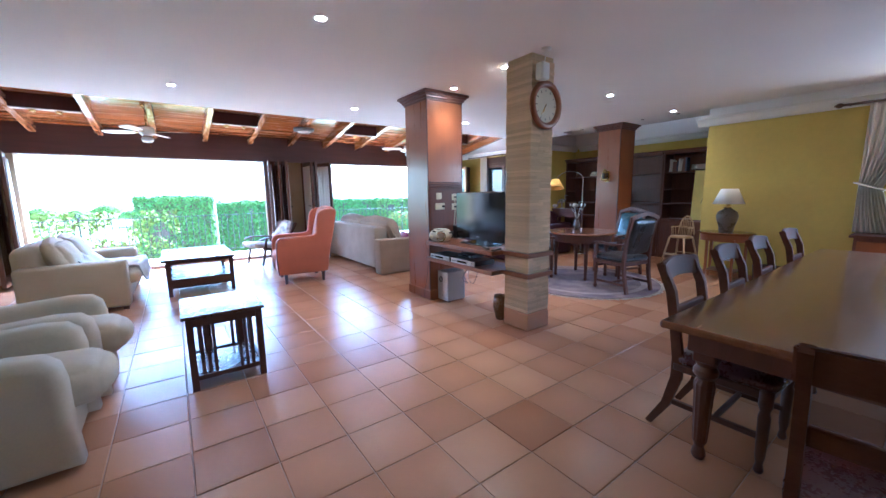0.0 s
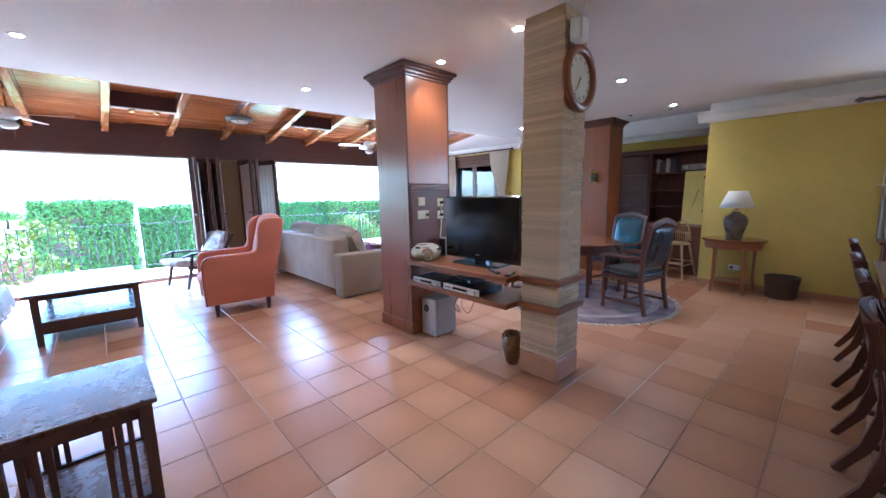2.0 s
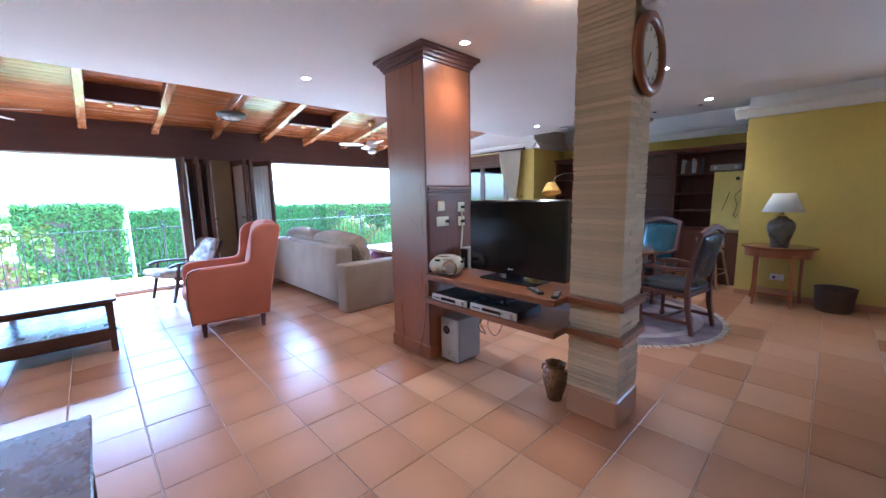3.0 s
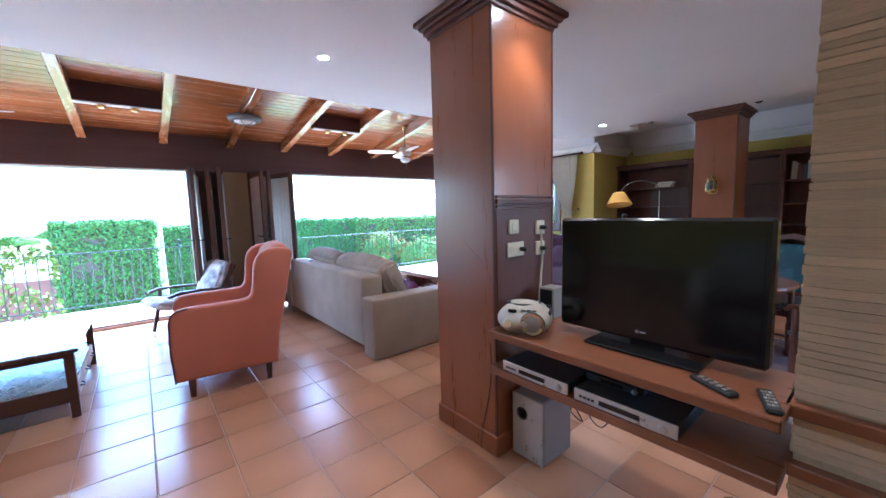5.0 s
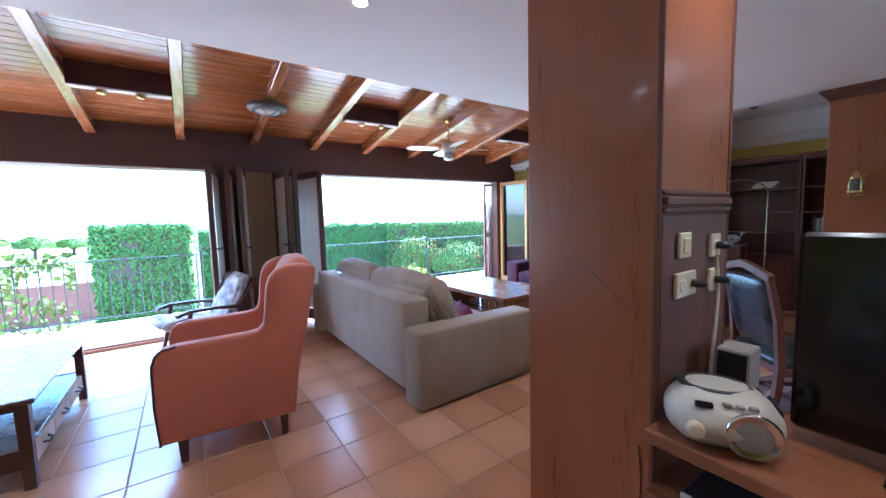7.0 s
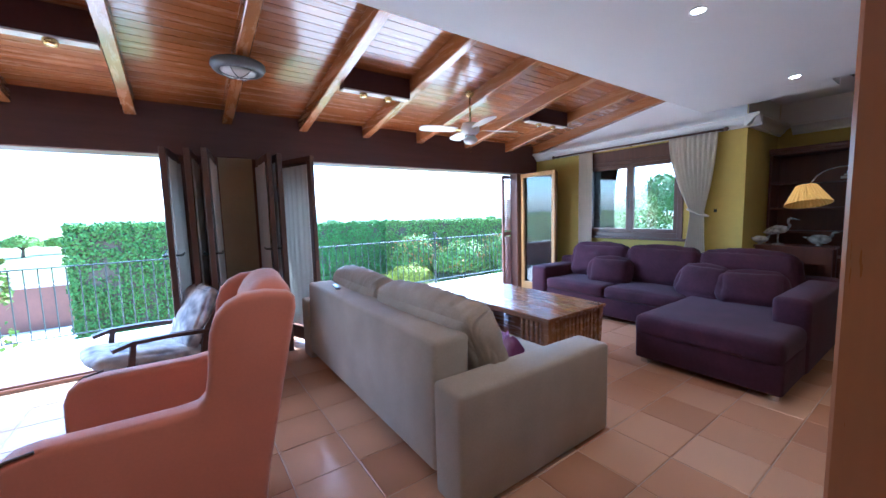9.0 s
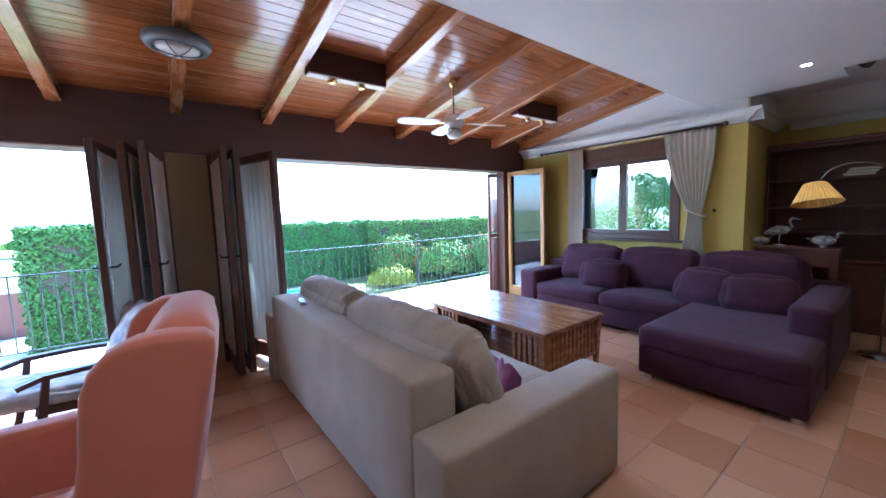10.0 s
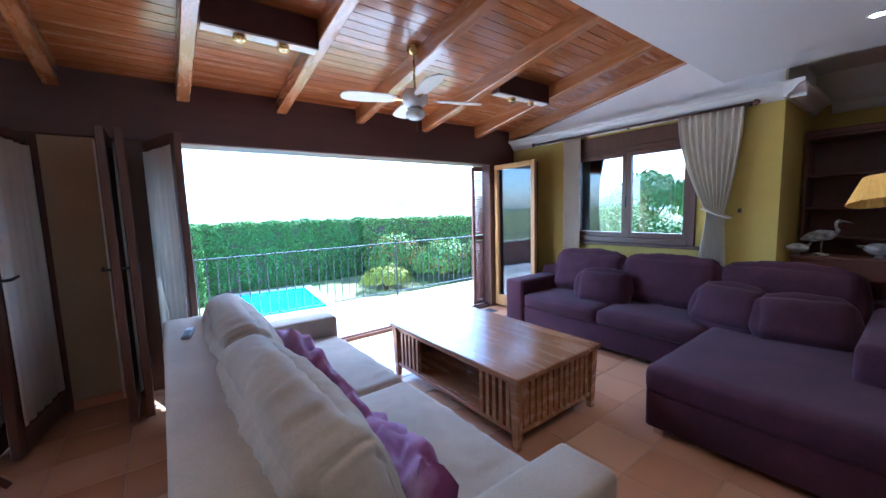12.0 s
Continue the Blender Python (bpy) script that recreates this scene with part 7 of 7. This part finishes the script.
# lantern on the second column
t = thing("ship_lantern", place(6.94, 4.06, 1.62), "brass ship lantern hanging on the mahogany column", "lantern")
bm = bmesh.new()
lathe(bm, [(0.055, 0.02), (0.065, 0.03), (0.065, 0.05), (0.05, 0.06)], 20, pose(-0.075, 0, -0.02))
part("base", bm, BRASS, t, "", True)
bm = bmesh.new()
lathe(bm, [(0.045, 0.04), (0.055, 0.09), (0.055, 0.14), (0.042, 0.18)], 20, pose(-0.075, 0, -0.02))
part("glass", bm, CERAMIC, t, "", True)
for k in range(4):
    a = radians(45 + 90 * k)
    bm = bmesh.new()
    tube(bm, [(-0.075 + 0.058 * math.cos(a), 0.058 * math.sin(a), 0.02), (-0.075 + 0.06 * math.cos(a), 0.06 * math.sin(a), 0.10), (-0.075 + 0.045 * math.cos(a), 0.045 * math.sin(a), 0.17)], 0.004, 6)
    part("guard_wire", bm, BRASS, t)
bm = bmesh.new()
lathe(bm, [(0.05, 0.16), (0.055, 0.175), (0.035, 0.205), (0.02, 0.225), (0.028, 0.24), (0.01, 0.25)], 20, pose(-0.075, 0, -0.02))
part("cap", bm, BRASS, t, "", True)
bx("wall_plate", (-0.012, 0.012, -0.055, 0.055, -0.02, 0.19), BRASS, t, 0.004)
bx("arm", (-0.075, -0.002, -0.008, 0.008, -0.008, 0.004), BRASS, t, 0)

# bird figures on the cupboard by the corner sofa
def figure(x, y, z, s, mat, label, tall):
    bm = bmesh.new()
    cushion(bm, -0.07, 0.07, -0.15, 0.15, 0.06, 0.20, 0.02, 6, 2.6, 0.004)
    tube(bm, [(0, -0.11, 0.15), (0, -0.17, 0.20 + 0.02 * tall), (0, -0.18, 0.26 + 0.05 * tall), (0, -0.21, 0.28 + 0.06 * tall), (0, -0.26, 0.27 + 0.06 * tall)], [0.035, 0.022, 0.02, 0.025, 0.006], 8)
    tube(bm, [(0, 0.12, 0.14), (0, 0.24, 0.17)], [0.035, 0.01], 8)
    tube(bm, [(0, 0.0, 0.0), (0, 0.0, 0.08)], [0.055, 0.02], 10)
    bmesh.ops.scale(bm, vec=(s, s, s), verts=bm.verts)
    ob = part("bird_statue", bm, mat, None, "", True)
    ob.location = (x, y, z)
    return tagged(ob, label, "statue", "bird figures")


STAT = material("grey_white_ceramic", (0.48, 0.46, 0.43), 0.45, vary=0.2, scale=12, second=(0.10, 0.09, 0.08), second_scale=16, second_mix=0.4)
t = thing("console", place(7.85, 5.55), "dark console table behind the corner sofa", "table")
bx("top", (-0.22, 0.08, -0.36, 0.36, 0.97, 1.0), MAHOG_D, t, 0.004)
bx("front_board", (-0.20, -0.17, -0.34, 0.34, 0.80, 0.97), MAHOG_D, t, 0.003)
legs4(t, -0.18, 0.05, -0.32, 0.32, 0.97, 0.05, MAHOG_D)


def wader(x, y, z, h, label):
    """Standing long-legged bird, one plain shape."""
    bm = bmesh.new()
    lathe(bm, [(0.055, 0.0), (0.055, 0.012), (0.04, 0.02), (0.002, 0.021)], 18)
    for k in (-0.012, 0.012):
        tube(bm, [(k, 0.0, 0.01), (k, 0.006, h * 0.22), (k, 0.0, h * 0.45)], [0.006, 0.005, 0.008], 6)
    tube(bm, [(0, 0.15, h * 0.42), (0, 0.09, h * 0.50), (0, 0.02, h * 0.55), (0, -0.05, h * 0.57), (0, -0.085, h * 0.62)], [0.008, 0.038, 0.056, 0.045, 0.02], 12)
    tube(bm, [(0, -0.075, h * 0.60), (0, -0.10, h * 0.70), (0, -0.08, h * 0.82), (0, -0.085, h * 0.92), (0, -0.11, h * 0.96)], [0.022, 0.015, 0.012, 0.013, 0.019], 10)
    tube(bm, [(0, -0.115, h * 0.96), (0, -0.19, h * 0.90)], [0.010, 0.002], 6)
    ob = part("bird_statue", bm, STAT, None, "", True)
    ob.location = (x, y, z)
    return tagged(ob, label, "statue", "bird figures")


wader(7.76, 5.70, 1.0, 0.34, "tall white ceramic wading bird standing on the console")
figure(7.70, 5.86, 1.0, 0.50, STAT, "striped ceramic bird statue on the console", 0)
figure(7.78, 5.34, 1.0, 0.6, STAT, "speckled ceramic bird statue on the console", 0)

# ---- floor tiles ----
PT, GAP = 0.38, 0.005
rt = random.Random(12)
floor = bpy.data.objects["floor"]
bmT = bmesh.new()
h = PT / 2 - GAP / 2
vs = box(bmT, -h, h, -h, h, -0.011, 0.0)
bmesh.ops.bevel(bmT, geom=[e for e in bmT.edges if all(v.co.z > -0.005 for v in e.verts)], offset=0.003, segments=1, affect="EDGES")
meT = finish("tile", bmT, TILE)
X0, Y0 = 0.59, 2.26
bmF = bmesh.new()
for i in range(-16, 24):
    for j in range(-16, 20):
        xa, ya = X0 + PT * i, Y0 + PT * j
        xb, yb = min(xa + PT, 8.98), min(ya + PT, WY)
        if xa < -4.99 or xb - xa < 0.05 or yb - ya < 0.05:
            continue
        near = -0.5 < xa < 3.6 and 0.0 < ya < 8.8 and yb - ya > PT - 0.01
        if near:
            ob = new("tile", meT)
            ob.parent = floor
            ob.location = (xa + PT / 2, ya + PT / 2, rt.uniform(-0.0012, 0.0012))
            ob.rotation_euler = (rt.uniform(-0.002, 0.002), rt.uniform(-0.002, 0.002), 0)
        else:
            dz = rt.uniform(-0.0012, 0.0012)
            a, b, c, d = xa + GAP / 2, xb - GAP / 2, ya + GAP / 2, yb - GAP / 2
            e = 0.004
            top = [bmF.verts.new(p) for p in ((a + e, c + e, dz), (b - e, c + e, dz), (b - e, d - e, dz), (a + e, d - e, dz))]
            low = [bmF.verts.new(p) for p in ((a, c, dz - 0.0035), (b, c, dz - 0.0035), (b, d, dz - 0.0035), (a, d, dz - 0.0035))]
            bot = [bmF.verts.new(p) for p in ((a, c, -0.011), (b, c, -0.011), (b, d, -0.011), (a, d, -0.011))]
            bmF.faces.new(top)
            for k in range(4):
                bmF.faces.new((low[k], low[(k + 1) % 4], top[(k + 1) % 4], top[k]))
                bmF.faces.new((bot[k], bot[(k + 1) % 4], low[(k + 1) % 4], low[k]))
ob = part("tiles", bmF, TILE_FAR, floor)
ob["kind"] = "stuff"
# skirting of terracotta along the yellow walls
for nm, d in (("baseboard", (7.085, 7.10, -4.0, 2.42, 0, 0.075)), ("baseboard", (7.345, 7.36, 5.95, WY, 0, 0.075)), ("baseboard", (2.10, 2.44, WY - 0.012, WY, 0, 0.075))):
    slab(nm, *d, TILE_FAR, "terracotta skirting tiles along the wall", "baseboard", 0.003)
